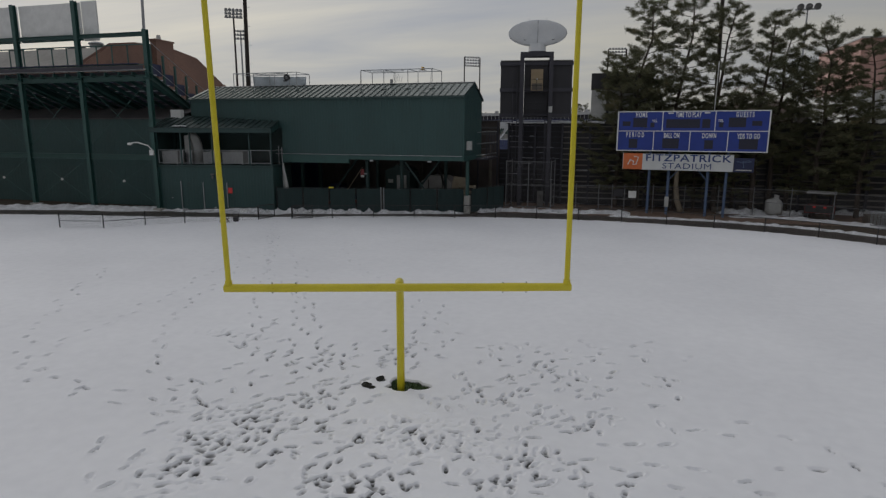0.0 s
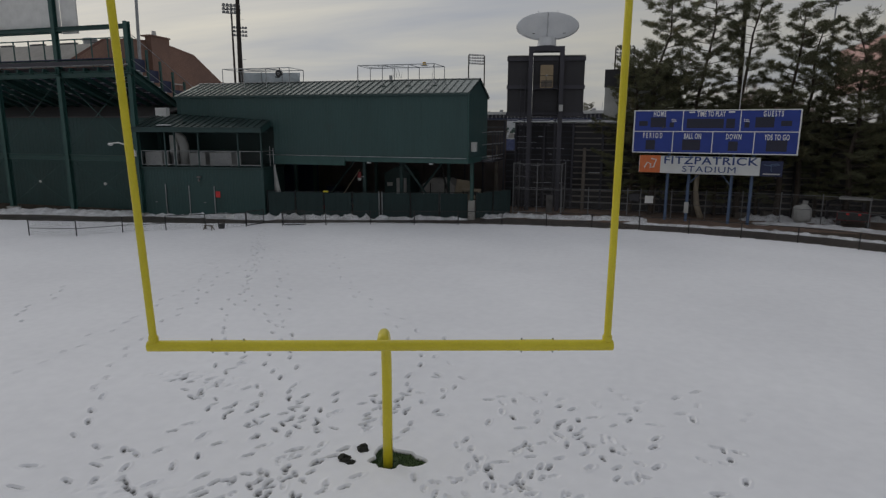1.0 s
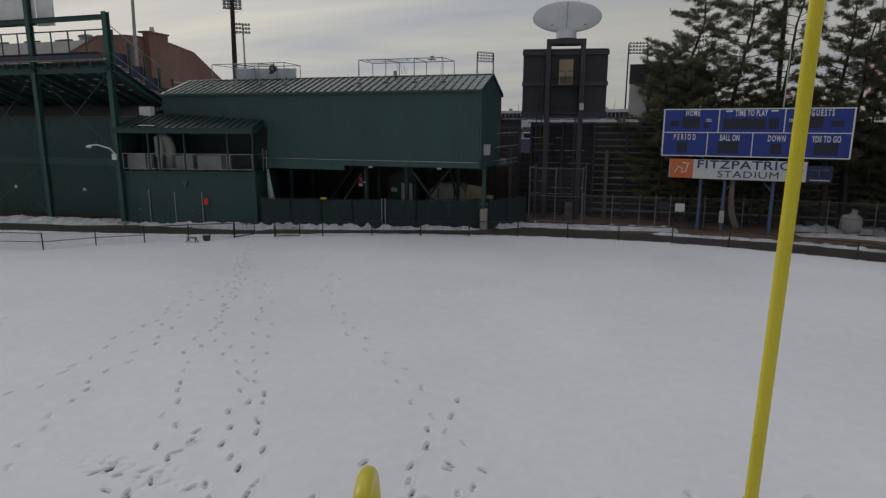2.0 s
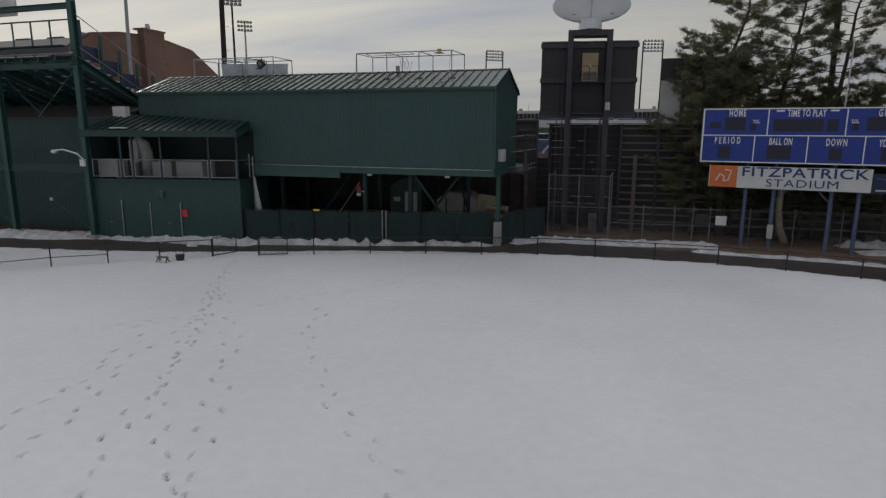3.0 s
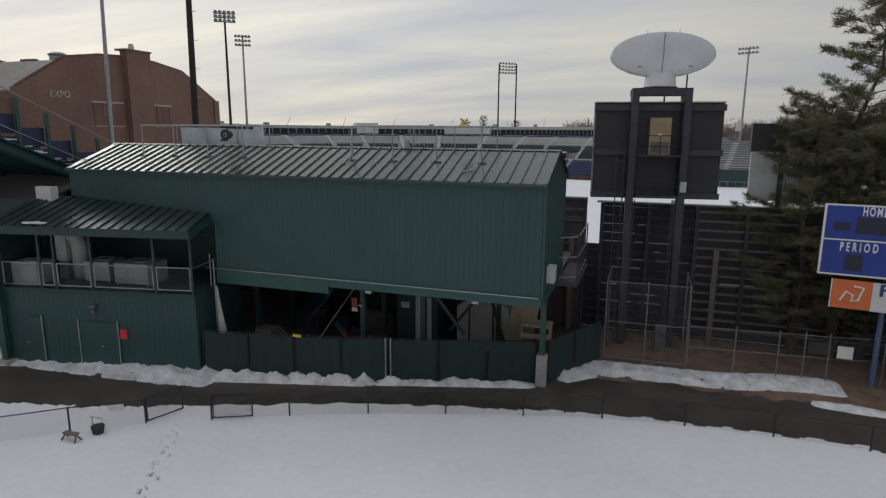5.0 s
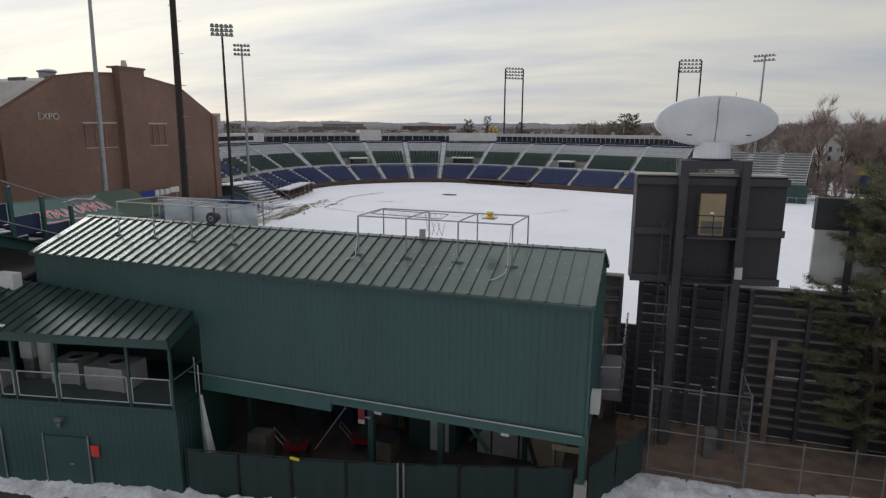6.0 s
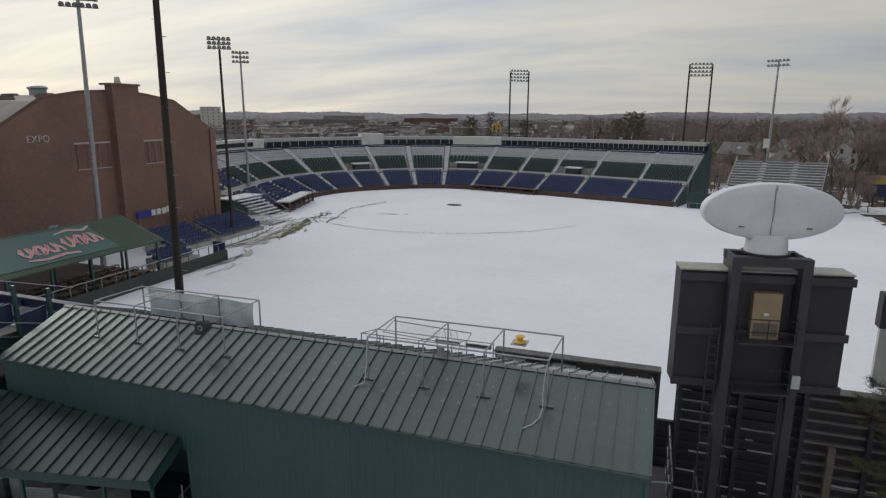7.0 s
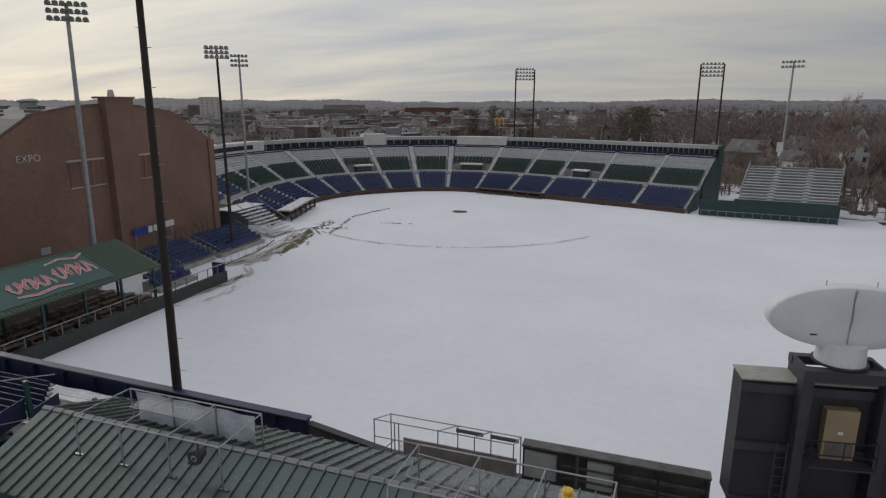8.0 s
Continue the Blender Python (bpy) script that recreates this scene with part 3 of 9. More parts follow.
# walkers between the gate and the goal
for pts in ([(-18.7, 24.8), (-17.0, 21.6), (-14.2, 17.1), (-13.3, 15.1), (-12.6, 12.5), (-12.2, 10.8), (-11.0, 8.3), (-10.7, 6.5), (-9.8, 4.2), (-8.8, 2.2), (-7.3, 0.0), (-6.6, -0.8), (-4.7, -2.0)],
            [(-13.6, 13.5), (-12.7, 10.4), (-12.2, 8.1), (-11.7, 6.5), (-11.4, 4.2), (-10.8, 1.1), (-10.3, -0.6), (-9.0, -2.3)],
            [(-18.4, 24.6), (-14.6, 17.7), (-12.3, 13.9), (-11.3, 12.1), (-10.2, 9.7), (-9.6, 8.5), (-8.5, 6.6), (-7.4, 5.0), (-7.0, 4.4), (-5.6, 2.4), (-4.4, 0.4), (-3.6, -1.4)],
            [(-18.3, 24.2), (-13.3, 15.6), (-11.8, 13.2), (-10.2, 10.3), (-8.9, 9.0), (-7.4, 7.4), (-6.6, 6.7), (-6.1, 6.0), (-5.5, 4.6), (-4.4, 2.4), (-3.0, 0.2)],
            [(-15.1, 18.9), (-11.3, 14.7), (-9.7, 12.2), (-8.1, 9.8), (-6.8, 7.6), (-5.4, 5.6), (-4.7, 4.4), (-3.2, 2.0), (-1.6, 0.9)],
            [(-9.6, 18.0), (-9.1, 15.9), (-8.6, 15.1), (-7.4, 13.3), (-6.3, 11.9), (-5.4, 10.7), (-4.4, 9.8), (-3.4, 8.9), (-2.9, 8.5), (-2.0, 7.3), (-1.9, 6.6), (-1.3, 5.4), (-0.8, 3.4), (-0.5, 1.4)],
            [(-17.6, 8.7), (-14.9, 4.0), (-12.2, 0.1), (-11.0, -1.0), (-9.7, -1.7), (-7.5, -2.2), (-5.8, -2.5), (-4.6, -2.5)],
            [(-0.4, 1.0), (0.4, 3.4), (-0.6, 5.4), (-1.0, 7.2)],
            [(1.4, -0.1), (2.5, 1.4), (3.5, 2.3), (5.0, 4.1), (6.1, 5.2)],
            [(2.2, -1.1), (2.6, 0.6), (3.5, 2.8), (5.6, 3.8), (5.9, 4.6)],
            [(2.0, -1.8), (3.9, -1.4), (5.7, -1.2), (7.1, -0.3), (8.5, 0.3), (9.5, -0.7), (9.8, -1.6)],
            [(2.2, -2.6), (4.1, -2.4), (6.1, -2.0), (7.2, -2.0), (8.1, -1.5), (9.5, -1.6)],
            [(2.4, -3.4), (4.4, -3.2), (6.0, -2.7), (7.6, -2.6)]):
    trail(pts)
trail([(-15.6, 13.7), (-14.0, 15.1), (-12.7, 17.1), (-11.1, 19.4), (-9.6, 21.1), (-8.5, 22.7)], 0.4, 0.03, 0.055)
# the trodden ground round the goal
for _ in range(390):
    a = rng.uniform()
    if a < 0.34:
        x, y = rng.normal(1.2, 2.5), rng.normal(-2.9, 1.2)
    elif a < 0.4:
        x, y = rng.normal(-2.4, 0.9), rng.normal(-4.0, 1.0)
    elif a < 0.5:
        x, y = rng.normal(-2.0, 1.9), rng.normal(-2.2, 0.6)
    elif a < 0.67:
        x, y = rng.normal(-3.2, 1.8), rng.normal(0.8, 1.7)
    else:
        x, y = rng.normal(3.6, 1.7), rng.normal(0.6, 2.0)
    if y > 4.5 or x < -7.5 or x > 7.0 or (x * x + y * y) < 0.5:
        continue
    turn_ = rng.normal(1.45, 0.5) if rng.uniform() < 0.68 else rng.uniform(0, 3.14)
    prints.append((x, y, turn_, rng.uniform(0.2, 0.28), rng.uniform(0.095, 0.13), rng.uniform(0.025, 0.075)))
    if rng.uniform() < 0.45:
        # the other foot, half a stride on
        prints.append((x + 0.34 * math.cos(turn_) - 0.16 * math.sin(turn_), y + 0.34 * math.sin(turn_) + 0.16 * math.cos(turn_), turn_ + rng.normal(0, 0.2), 0.26, 0.11, rng.uniform(0.025, 0.075)))

def pressed(fx, fy):
    """The trodden relief on a grid."""
    FX, FY = np.meshgrid(fx, fy)
    press = np.zeros_like(FX)
    for x, y, a, ln, wd, dp in prints:
        i0, i1 = np.searchsorted(fx, (x - 0.4, x + 0.4))
        j0, j1 = np.searchsorted(fy, (y - 0.4, y + 0.4))
        if i1 - i0 < 3 or j1 - j0 < 3:
            continue
        sx, sy = FX[j0:j1, i0:i1] - x, FY[j0:j1, i0:i1] - y
        u, v = (sx * math.cos(a) + sy * math.sin(a)) / (ln / 2), (-sx * math.sin(a) + sy * math.cos(a)) / (wd / 2)
        d = np.sqrt(u * u + v * v)
        # a heel and a sole with a narrow waist
        d = d * (1 + 0.22 * np.exp(-((u + 0.15) / 0.3) ** 2))
        hollow = -dp * np.clip(3.4 * (1.15 - d), 0, 1) * (1 + 0.25 * np.sin(6 * u + 40 * x))
        rim = 0.014 * np.exp(-(((d - 1.55) / 0.35) ** 2))
        press[j0:j1, i0:i1] = np.minimum(press[j0:j1, i0:i1], hollow) + rim * (press[j0:j1, i0:i1] > -0.01)
    # scuffed, half-trodden places
    for cx, cy, rx, ry, seed, dp in ((-2.7, -4.4, 0.6, 1.5, 21, 0.075), (-2.7, -2.4, 1.8, 0.42, 23, 0.06), (-3.2, -3.5, 0.45, 0.3, 29, 0.12), (-6.2, 2.3, 1.2, 0.35, 25, 0.055), (1.4, -2.2, 1.3, 0.8, 27, 0.05), (0.7, -4.3, 0.9, 0.35, 31, 0.09), (3.3, -2.4, 0.5, 0.3, 33, 0.09)):
        press -= dp * np.clip(waves(FX, FY, seed, 0.35) - 0.12, 0, 1) * np.exp(-(((FX - cx) / rx) ** 2 + ((FY - cy) / ry) ** 2))
    # the bared turf at the foot of the goal
    ang = np.arctan2(FY - 0.2, FX - 0.05)
    edge = 1 + 0.18 * np.sin(3 * ang + 1) + 0.12 * np.sin(5 * ang + 2.2) + 0.06 * np.sin(9 * ang)
    bare = np.sqrt(((FX - 0.05) / 0.52) ** 2 + ((FY - 0.2) / 0.36) ** 2) / edge
    press = np.where(bare < 1.0, -0.16, np.where(bare < 1.12, press * 0.5, press))
    return roll(FX, FY) + press


near_x, near_y = np.arange(-8.2, 7.6, 0.023), np.arange(-5.8, 3.8, 0.023)
mid_x, mid_y = np.arange(-20.0, 10.001, 0.062), np.arange(-6.0, 29.501, 0.062)
fine_x, fine_y = np.arange(-18.5, 1.0, 0.042), np.arange(3.7, 25.0, 0.042)
NEAR, MID, FINE = pressed(near_x, near_y), pressed(mid_x, mid_y), pressed(fine_x, fine_y)


inside = lambda x, y: y < edge_y(x) - 0.1 + 0.10 * waves(x, y, 8, 1.2)  # noqa: E731


def within(x, y, gx, gy):
    return (x > gx[0] + 0.05) & (x < gx[-1] - 0.05) & (y > gy[0] + 0.05) & (y < gy[-1] - 0.05)


pieces = [snow_sheet(near_x, near_y, inside, lambda X, Y: NEAR, "near"), snow_sheet(fine_x, fine_y, lambda x, y: inside(x, y) & ~within(x, y, near_x, near_y), lambda X, Y: FINE, "fine"),
          snow_sheet(mid_x, mid_y, lambda x, y: inside(x, y) & ~within(x, y, near_x, near_y) & ~within(x, y, fine_x, fine_y), lambda X, Y: MID, "mid")]
for xs, ys in ((np.linspace(mid_x[0], mid_x[-1], 260), np.linspace(mid_y[-1], 33.0, 26)), (np.linspace(-62, mid_x[0] + 0.01, 260), np.linspace(6.0, 30, 150)), (np.linspace(mid_x[-1] - 0.02, 30, 160), np.linspace(-6, 33, 250)),
               (np.linspace(-62, mid_x[0] + 0.01, 110), np.linspace(-6, 6.02, 40)), (np.linspace(-62, 28, 60), np.linspace(-70, -5.98, 40))):
    pieces.append(snow_sheet(xs, ys, inside, roll, "wide"))
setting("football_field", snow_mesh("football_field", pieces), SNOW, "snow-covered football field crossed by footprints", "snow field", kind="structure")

t = Shape()
t.add([(0.05 + 0.75 * math.cos(2 * math.pi * k / 28), 0.2 + 0.56 * math.sin(2 * math.pi * k / 28), -0.075) for k in range(28)], [tuple(range(28))])
for _ in range(900):
    a, r = random.uniform(0, 6.28), math.sqrt(random.random()) * 0.66
    x, y = 0.05 + r * 0.92 * math.cos(a), 0.2 + 0.64 * r * math.sin(a)
    h, b, w = random.uniform(0.02, 0.06), random.uniform(0, 3.14), random.uniform(0.006, 0.014)
    dx, dy = w * math.cos(b), w * math.sin(b)
    t.add([(x - dx, y - dy, -0.075), (x + dx, y + dy, -0.075), (x + random.uniform(-0.03, 0.03), y + random.uniform(-0.03, 0.03), -0.075 + h)], [(0, 1, 2)])
setting("turf_patch", t, TURF, "bared wet green turf at the foot of the goal post", "grass", kind="stuff")


def clod(at, size, seed):
    r = random.Random(seed)
    s = Shape().ball((0, 0, 0), 1, 0.75, 0.4, 14, 9)
    s.v = [(x * size * (1 + r.uniform(-0.34, 0.34)), y * size * (1 + r.uniform(-0.34, 0.34)), z * size * (1 + r.uniform(-0.4, 0.4)) + 0.25 * size) for x, y, z in s.v]
    c = thing("sod_clod", "lump of dark torn sod lying on the snow", "sod", (*at, -0.03), "sods by the goal", random.Random(seed + 1).uniform(0, 180))
    part("lump", s, TURF_DARK, c, local=True)


TURF_DARK = material("dark_sod", (0.01, 0.011, 0.008), (0.028, 0.028, 0.018), 6, 0.95, 0.0, 0.8, 40)
clod((-0.86, -0.12), 0.15, 5)
clod((-0.7, -0.2), 0.1, 7)
clod((-0.69, 0.34), 0.15, 9)
clod((-0.6, 0.3), 0.09, 12)


def ribbon(line, outs, d0, d1, z, wob0=0.0, wob1=0.0, seed=1):
    """A strip beside a line in plan, between two distances from it, with uneven edges."""
    s = Shape()
    n = len(line)
    xs, ys = np.array([p.x for p in line]), np.array([p.y for p in line])
    w0, w1 = wob0 * waves(xs, ys, seed, 1.5), wob1 * waves(xs, ys, seed + 1, 1.5)
    for i in range(n):
        for k in range(5):
            d = d0 + w0[i] + (d1 + w1[i] - d0 - w0[i]) * k / 4
            p = line[i] + outs[i] * d
            s.v.append((p.x, p.y, z))
    for i in range(n - 1):
        for k in range(4):
            a = i * 5 + k
            s.f.append((a, a + 1, a + 6, a + 5))
    return s


setting("road", ribbon(fence_line, fence_out, -0.3, 4.0, -0.10, 0.0, 0.25, 31), ASPHALT, "wet dark asphalt path outside the field fence", "road")


west_line, _ = spline(WEST_EDGE, 160)
west_path = ribbon(west_line, normals(west_line), -0.5, 4.6, -0.104, 0.0, 0.25, 33)
setting("west_path", west_path, ASPHALT, "wet brown asphalt path beyond the field's snow", "road")


def bank(points, width, height, seed, n=90, label="ridge of dirty ploughed snow beside the path"):
    """A ridge of ploughed snow along plan points."""
    line, length = spline(points, n)
    outs = normals(line)
    s = Shape()
    cols = 15
    for i, (p, o) in enumerate(zip(line, outs)):
        for k in range(cols):
            u = k / (cols - 1) * 2 - 1
            q = p + o * (u * width / 2)
            e = min(i, n - 1 - i) / 6
            s.v.append((q.x, q.y, (1 - u * u) * min(1, e)))
    xs, ys = np.array([v[0] for v in s.v]), np.array([v[1] for v in s.v])
    lump = 0.65 + 0.3 * waves(xs, ys, seed, 1.3) + 0.16 * waves(xs, ys, seed + 5, 0.45)
    s.v = [(x, y, -0.13 + max(0, z * height * float(l) * 1.15)) for (x, y, z), l in zip(s.v, lump)]
    for i in range(n - 1):
        for k in range(cols - 1):
            a = i * cols + k
            s.f.append((a, a + 1, a + cols + 1, a + cols))
    setting("snow_bank", s, SNOW_BANK, label, "snow bank", smooth=True, kind="stuff")


bank([(-62, 18.6), (-46, 24.2), (-38.5, 26.4), (-33.8, 27.0), (-30.6, 28.2), (-26, 28.6), (-20, 29.1)], 2.9, 0.3, 41, 220)
bank([(-20.6, 28.9), (-17, 29.9), (-13.4, 30.85)], 1.0, 0.38, 43, 90)
bank([(-13.6, 30.8), (-10, 31.85), (-6.6, 32.85)], 0.7, 0.26, 44, 90)
bank([(-6.3, 34.0), (-4.6, 35.7), (-3.2, 36.0), (-1, 36.1), (1.4, 36.3), (3.6, 36.9), (6.0, 37.0)], 2.1, 0.22, 45, 190)
bank([(4.0, 35.0), (7.5, 34.6), (11, 34.4), (15, 33.4), (19, 31.4), (23, 28.2)], 0.9, 0.16, 46, 110)
bank([(13, 37.5), (16, 37.8), (19.5, 36.4), (24, 33)], 1.6, 0.2, 47, 70, "thin melting ridge of old snow under the pines")
bank([(12.6, 39.4), (14.5, 39.8), (17.6, 39.6), (19.0, 39.0)], 1.1, 0.4, 49, 60, "old snow heap under the pines")
bank([(16.0, 42.2), (20, 42.6), (26, 41)], 2.2, 0.35, 48, 60, "old snow heap under the pines")

# the baseball field beyond the outfield wall
xs, ys = np.linspace(-110, 70, 181), np.linspace(40.7, 178, 210)
setting("baseball_field", snow_mesh("baseball_field", [snow_sheet(xs, ys, lambda x, y: ((y > 42.3) | (y > 41.7) & (x < -6)) & (x < 31.5 + 0.5 * waves(x, y, 71, 4.0)) & ((x < 18) | (y < 153.5 - 0.35 * (x - 18) + 0.6 * waves(x, y, 72, 3.0))), lambda X, Y: 0.02 * waves(X, Y, 5, 30.0) - 0.02, "b")]), SNOW_FLAT, "smooth snow-covered baseball field", "snow field")

litter = Shape()
lx, ly = np.linspace(-5.6, 34, 120), np.linspace(34.6, 42.05, 24)
for y in ly:
    for x in lx:
        litter.v.append((x, y, -0.112))
for j in range(23):
    for i in range(119):
        a = j * 120 + i
        litter.f.append((a, a + 1, a + 121, a + 120))
setting("needle_litter", litter, LITTER, "red-brown fallen pine needles over bare earth", "ground")

# ---- the green clubhouse on columns ----
CX0, CX1, CY0, CYR, CY1 = -29.8, -6.25, 30.67, 33.66, 36.65
EAVE, RIDGE, SOFFIT = 8.86, 10.0, 4.45


def ribbed(p, q, z0, z1, out, pitch=0.253, depth=0.012):
    """Ribbed metal siding between two plan points; out is the unit vector that it faces."""
    s = Shape()
    p, q, o = Vector((*p, 0)), Vector((*q, 0)), Vector((*out, 0))
    d = (q - p).normalized()
    length = (q - p).length
    n = int(length / pitch)
    stops = []
    for k in range(n + 1):
        a = k * pitch
        for off, h in ((0.0, 0), (0.015, 1), (0.05, 1), (0.065, 0)):
            if a + off < length:
                stops.append((a + off, h))
    stops.append((length, 0))
    for a, h in stops:
        w = p + d * a + o * (depth * h)
        s.v += [(w.x, w.y, z0), (w.x, w.y, z1)]
    for i in range(len(stops) - 1):
        s.f.append((2 * i, 2 * i + 2, 2 * i + 3, 2 * i + 1))
    # body behind the ribs
    b = -o * 0.15
    c = [p, q, q + b, p + b]
    s.add([(v.x, v.y, z0) for v in c] + [(v.x, v.y, z1) for v in c], [(3, 2, 1, 0), (4, 5, 6, 7), (1, 2, 6, 5), (2, 3, 7, 6), (3, 0, 4, 7)])
    return s


club = thing("clubhouse", "dark green metal clubhouse on columns with a gable roof", "building", (-18, 33.6, -0.1))
part("front_wall", ribbed((-21.3, CY0), (CX1, CY0), SOFFIT, EAVE, (0, -1)), GREEN, club)
part("front_wall", ribbed((CX0, CY0), (-21.3, CY0), 6.55, EAVE, (0, -1)), GREEN, club)
part("rear_wall", ribbed((CX1, CY1), (CX0, CY1), SOFFIT, EAVE, (0, 1)), GREEN, club)
s = ribbed((CX1, CY0 + 0.012), (CX1, CY1 - 0.012), SOFFIT, EAVE - 0.05, (1, 0))
part("gable_wall", s, GREEN, club)
part("gable", Shape().prism([(CY0, EAVE - 0.05), (CY1, EAVE - 0.05), (CYR, RIDGE - 0.1)], CX1 - 0.15, CX1, "x"), GREEN, club)
part("gable", Shape().prism([(CY0, EAVE - 0.05), (CY1, EAVE - 0.05), (CYR, RIDGE - 0.1)], CX0, CX0 + 0.15, "x"), GREEN, club)
part("gable_wall", Shape().box(CX0, CX0 + 0.15, CY0 + 0.16, CY1 - 0.16, 6.6, EAVE - 0.05), GREEN, club)
part("corner_trim", Shape().box(CX1 - 0.01, CX1 + 0.05, CY0 - 0.05, CY0 + 0.06, SOFFIT, EAVE), GREEN_STEEL, club)
part("floor_deck", Shape().box(-21.2, CX1 - 0.02, CY0 + 0.02, CY1 - 0.02, SOFFIT - 0.16, SOFFIT - 0.004), WOOD, club)
part("fascia_beam", Shape().box(-21.3, -15.5, CY0 - 0.06, CY0 + 0.14, 3.8, SOFFIT - 0.006), GREEN_STEEL, club)
part("fascia_beam", Shape().box(-15.496, CX1, CY0 - 0.04, CY0 + 0.12, 4.1, SOFFIT - 0.006), GREEN_STEEL, club)
part("fascia_beam", Shape().box(CX1 - 0.12, CX1 + 0.04, CY0 + 0.125, CY1, 4.1, SOFFIT - 0.006), GREEN_STEEL, club)
part("conduit", Shape().tube([(-21.9, CY0 - 0.09, 4.49), (-15.6, CY0 - 0.09, 4.47), (CX1 - 0.1, CY0 - 0.09, 4.46)], 0.026, seg=6), STEEL, club, "thin pale conduit along the lower edge")
for x in (-13.6, -8.9):
    part("soffit_lamp", Shape().box(x - 0.14, x + 0.14, CY0 - 0.02, CY0 + 0.1, 3.98, 4.09), STEEL, club)
part("eave_trim", Shape().box(CX0 - 0.1, CX1 + 0.1, CY0 - 0.16, CY0 - 0.04, EAVE - 0.16, EAVE + 0.0), GREEN_DARK, club)
part("eave_trim", Shape().box(CX0 - 0.1, CX1 + 0.1, CY1 + 0.04, CY1 + 0.16, EAVE - 0.16, EAVE + 0.0), GREEN_DARK, club)
part("ridge_cap", Shape().prism([(CYR - 0.13, RIDGE - 0.01), (CYR, RIDGE + 0.05), (CYR + 0.13, RIDGE - 0.01), (CYR, RIDGE + 0.01)], CX0 - 0.12, CX1 + 0.12, "x"), RIDGE_GREY, club, "dull grey ridge cap")
roof = part("roof", Shape().prism([(CY0 - 0.15, EAVE - 0.05), (CYR, RIDGE - 0.06), (CY1 + 0.15, EAVE - 0.05), (CYR, RIDGE - 0.12)], CX0 - 0.08, CX1 + 0.08, "x"), GREEN_DARK, club)


def roof_panel_mesh(w, y0, z0, y1, z1):
    """A standing-seam tray, w wide, from the eave (y0, z0) to the ridge (y1, z1)."""
    s = Shape()
    n = Vector((0, -(z1 - z0), y1 - y0)).normalized() * (1 if y1 > y0 else -1)
    a0, a1 = Vector((0, y0, z0)), Vector((0, y1, z1))
    prof = [(0, 0), (w - 0.05, 0), (w - 0.045, 0.065), (w - 0.005, 0.065), (w, 0)]
    for base in (a0, a1):
        for x, h in prof:
            p = base + n * h
            s.v.append((x, p.y, p.z))
    k = len(prof)
    for i in range(k - 1):
        s.f.append((i, i + 1, i + k + 1, i + k))
    lip = a0 - n * 0.04
    s.add([(0, a0.y, a0.z), (w, a0.y, a0.z), (w, lip.y, lip.z), (0, lip.y, lip.z)], [(0, 1, 2, 3)])
    return s


def roof_panels(parent, x0, x1, y0, z0, y1, z1, mat, count):
    w = (x1 - x0) / count
    me = roof_panel_mesh(w, y0, z0, y1, z1).mesh("roof_panel")
    me.materials.append(mat)
    for k in range(count):
        ob = part("roof_panel", me, mat, parent)
        ob.matrix_basis = Matrix.Translation((x0 + k * w, 0, 0))


roof_panels(roof, CX0 - 0.1, CX1 + 0.1, CY0 - 0.18, EAVE - 0.02, CYR, RIDGE + 0.0, GREEN_ROOF, 47)
roof_panels(roof, CX0 - 0.1, CX1 + 0.1, CY1 + 0.18, EAVE - 0.02, CYR, RIDGE + 0.0, GREEN_ROOF, 47)
# undercroft columns and braces get a darker green that holds the shade there
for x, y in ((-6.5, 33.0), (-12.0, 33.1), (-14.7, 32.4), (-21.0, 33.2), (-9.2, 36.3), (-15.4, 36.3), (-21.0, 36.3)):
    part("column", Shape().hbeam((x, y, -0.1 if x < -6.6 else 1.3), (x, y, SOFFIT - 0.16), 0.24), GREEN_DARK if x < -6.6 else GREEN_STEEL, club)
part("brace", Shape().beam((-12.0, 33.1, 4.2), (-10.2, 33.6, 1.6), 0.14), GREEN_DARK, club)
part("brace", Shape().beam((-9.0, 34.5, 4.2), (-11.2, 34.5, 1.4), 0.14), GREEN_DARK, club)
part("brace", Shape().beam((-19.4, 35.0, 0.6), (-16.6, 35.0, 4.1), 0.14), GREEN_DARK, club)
part("wall_box", Shape().box(CX1 + 0.04, CX1 + 0.34, 31.4, 32.0, 4.9, 5.55), OFFWHITE, club, "white wall-mounted unit on the gable")
part("pier", Shape().prism([(-6.72, 32.8), (-6.28, 32.8), (-6.28, 33.24), (-6.72, 33.24)], -0.12, 1.32, "z"), CONCRETE, club, "pale concrete pier")
for z in (4.5, 5.4, 6.3):
    part("stair_rail", Shape().tube([(CX1 + 0.1, 34.6, z - 0.1), (CX1 + 0.9, 34.6, z), (CX1 + 0.9, 38.6, z)], 0.03, seg=6), STEEL, club)
for y in (34.6, 35.6, 36.6, 37.6, 38.6):
    part("stair_post", Shape().box(CX1 + 0.87, CX1 + 0.93, y - 0.03, y + 0.03, 4.2, 6.35), TOWER, club)
part("landing", Shape().box(CX1 + 0.02, CX1 + 0.95, 34.5, 39.0, 4.05, 4.2), TOWER, club)

# ---- porch block, set askew before the clubhouse's end ----
porch = thing("porch_block", "dark green ribbed service block with railed porch above", "building", (-21.4, 29.2, -0.1), turn=11.3)
PU = -9.5


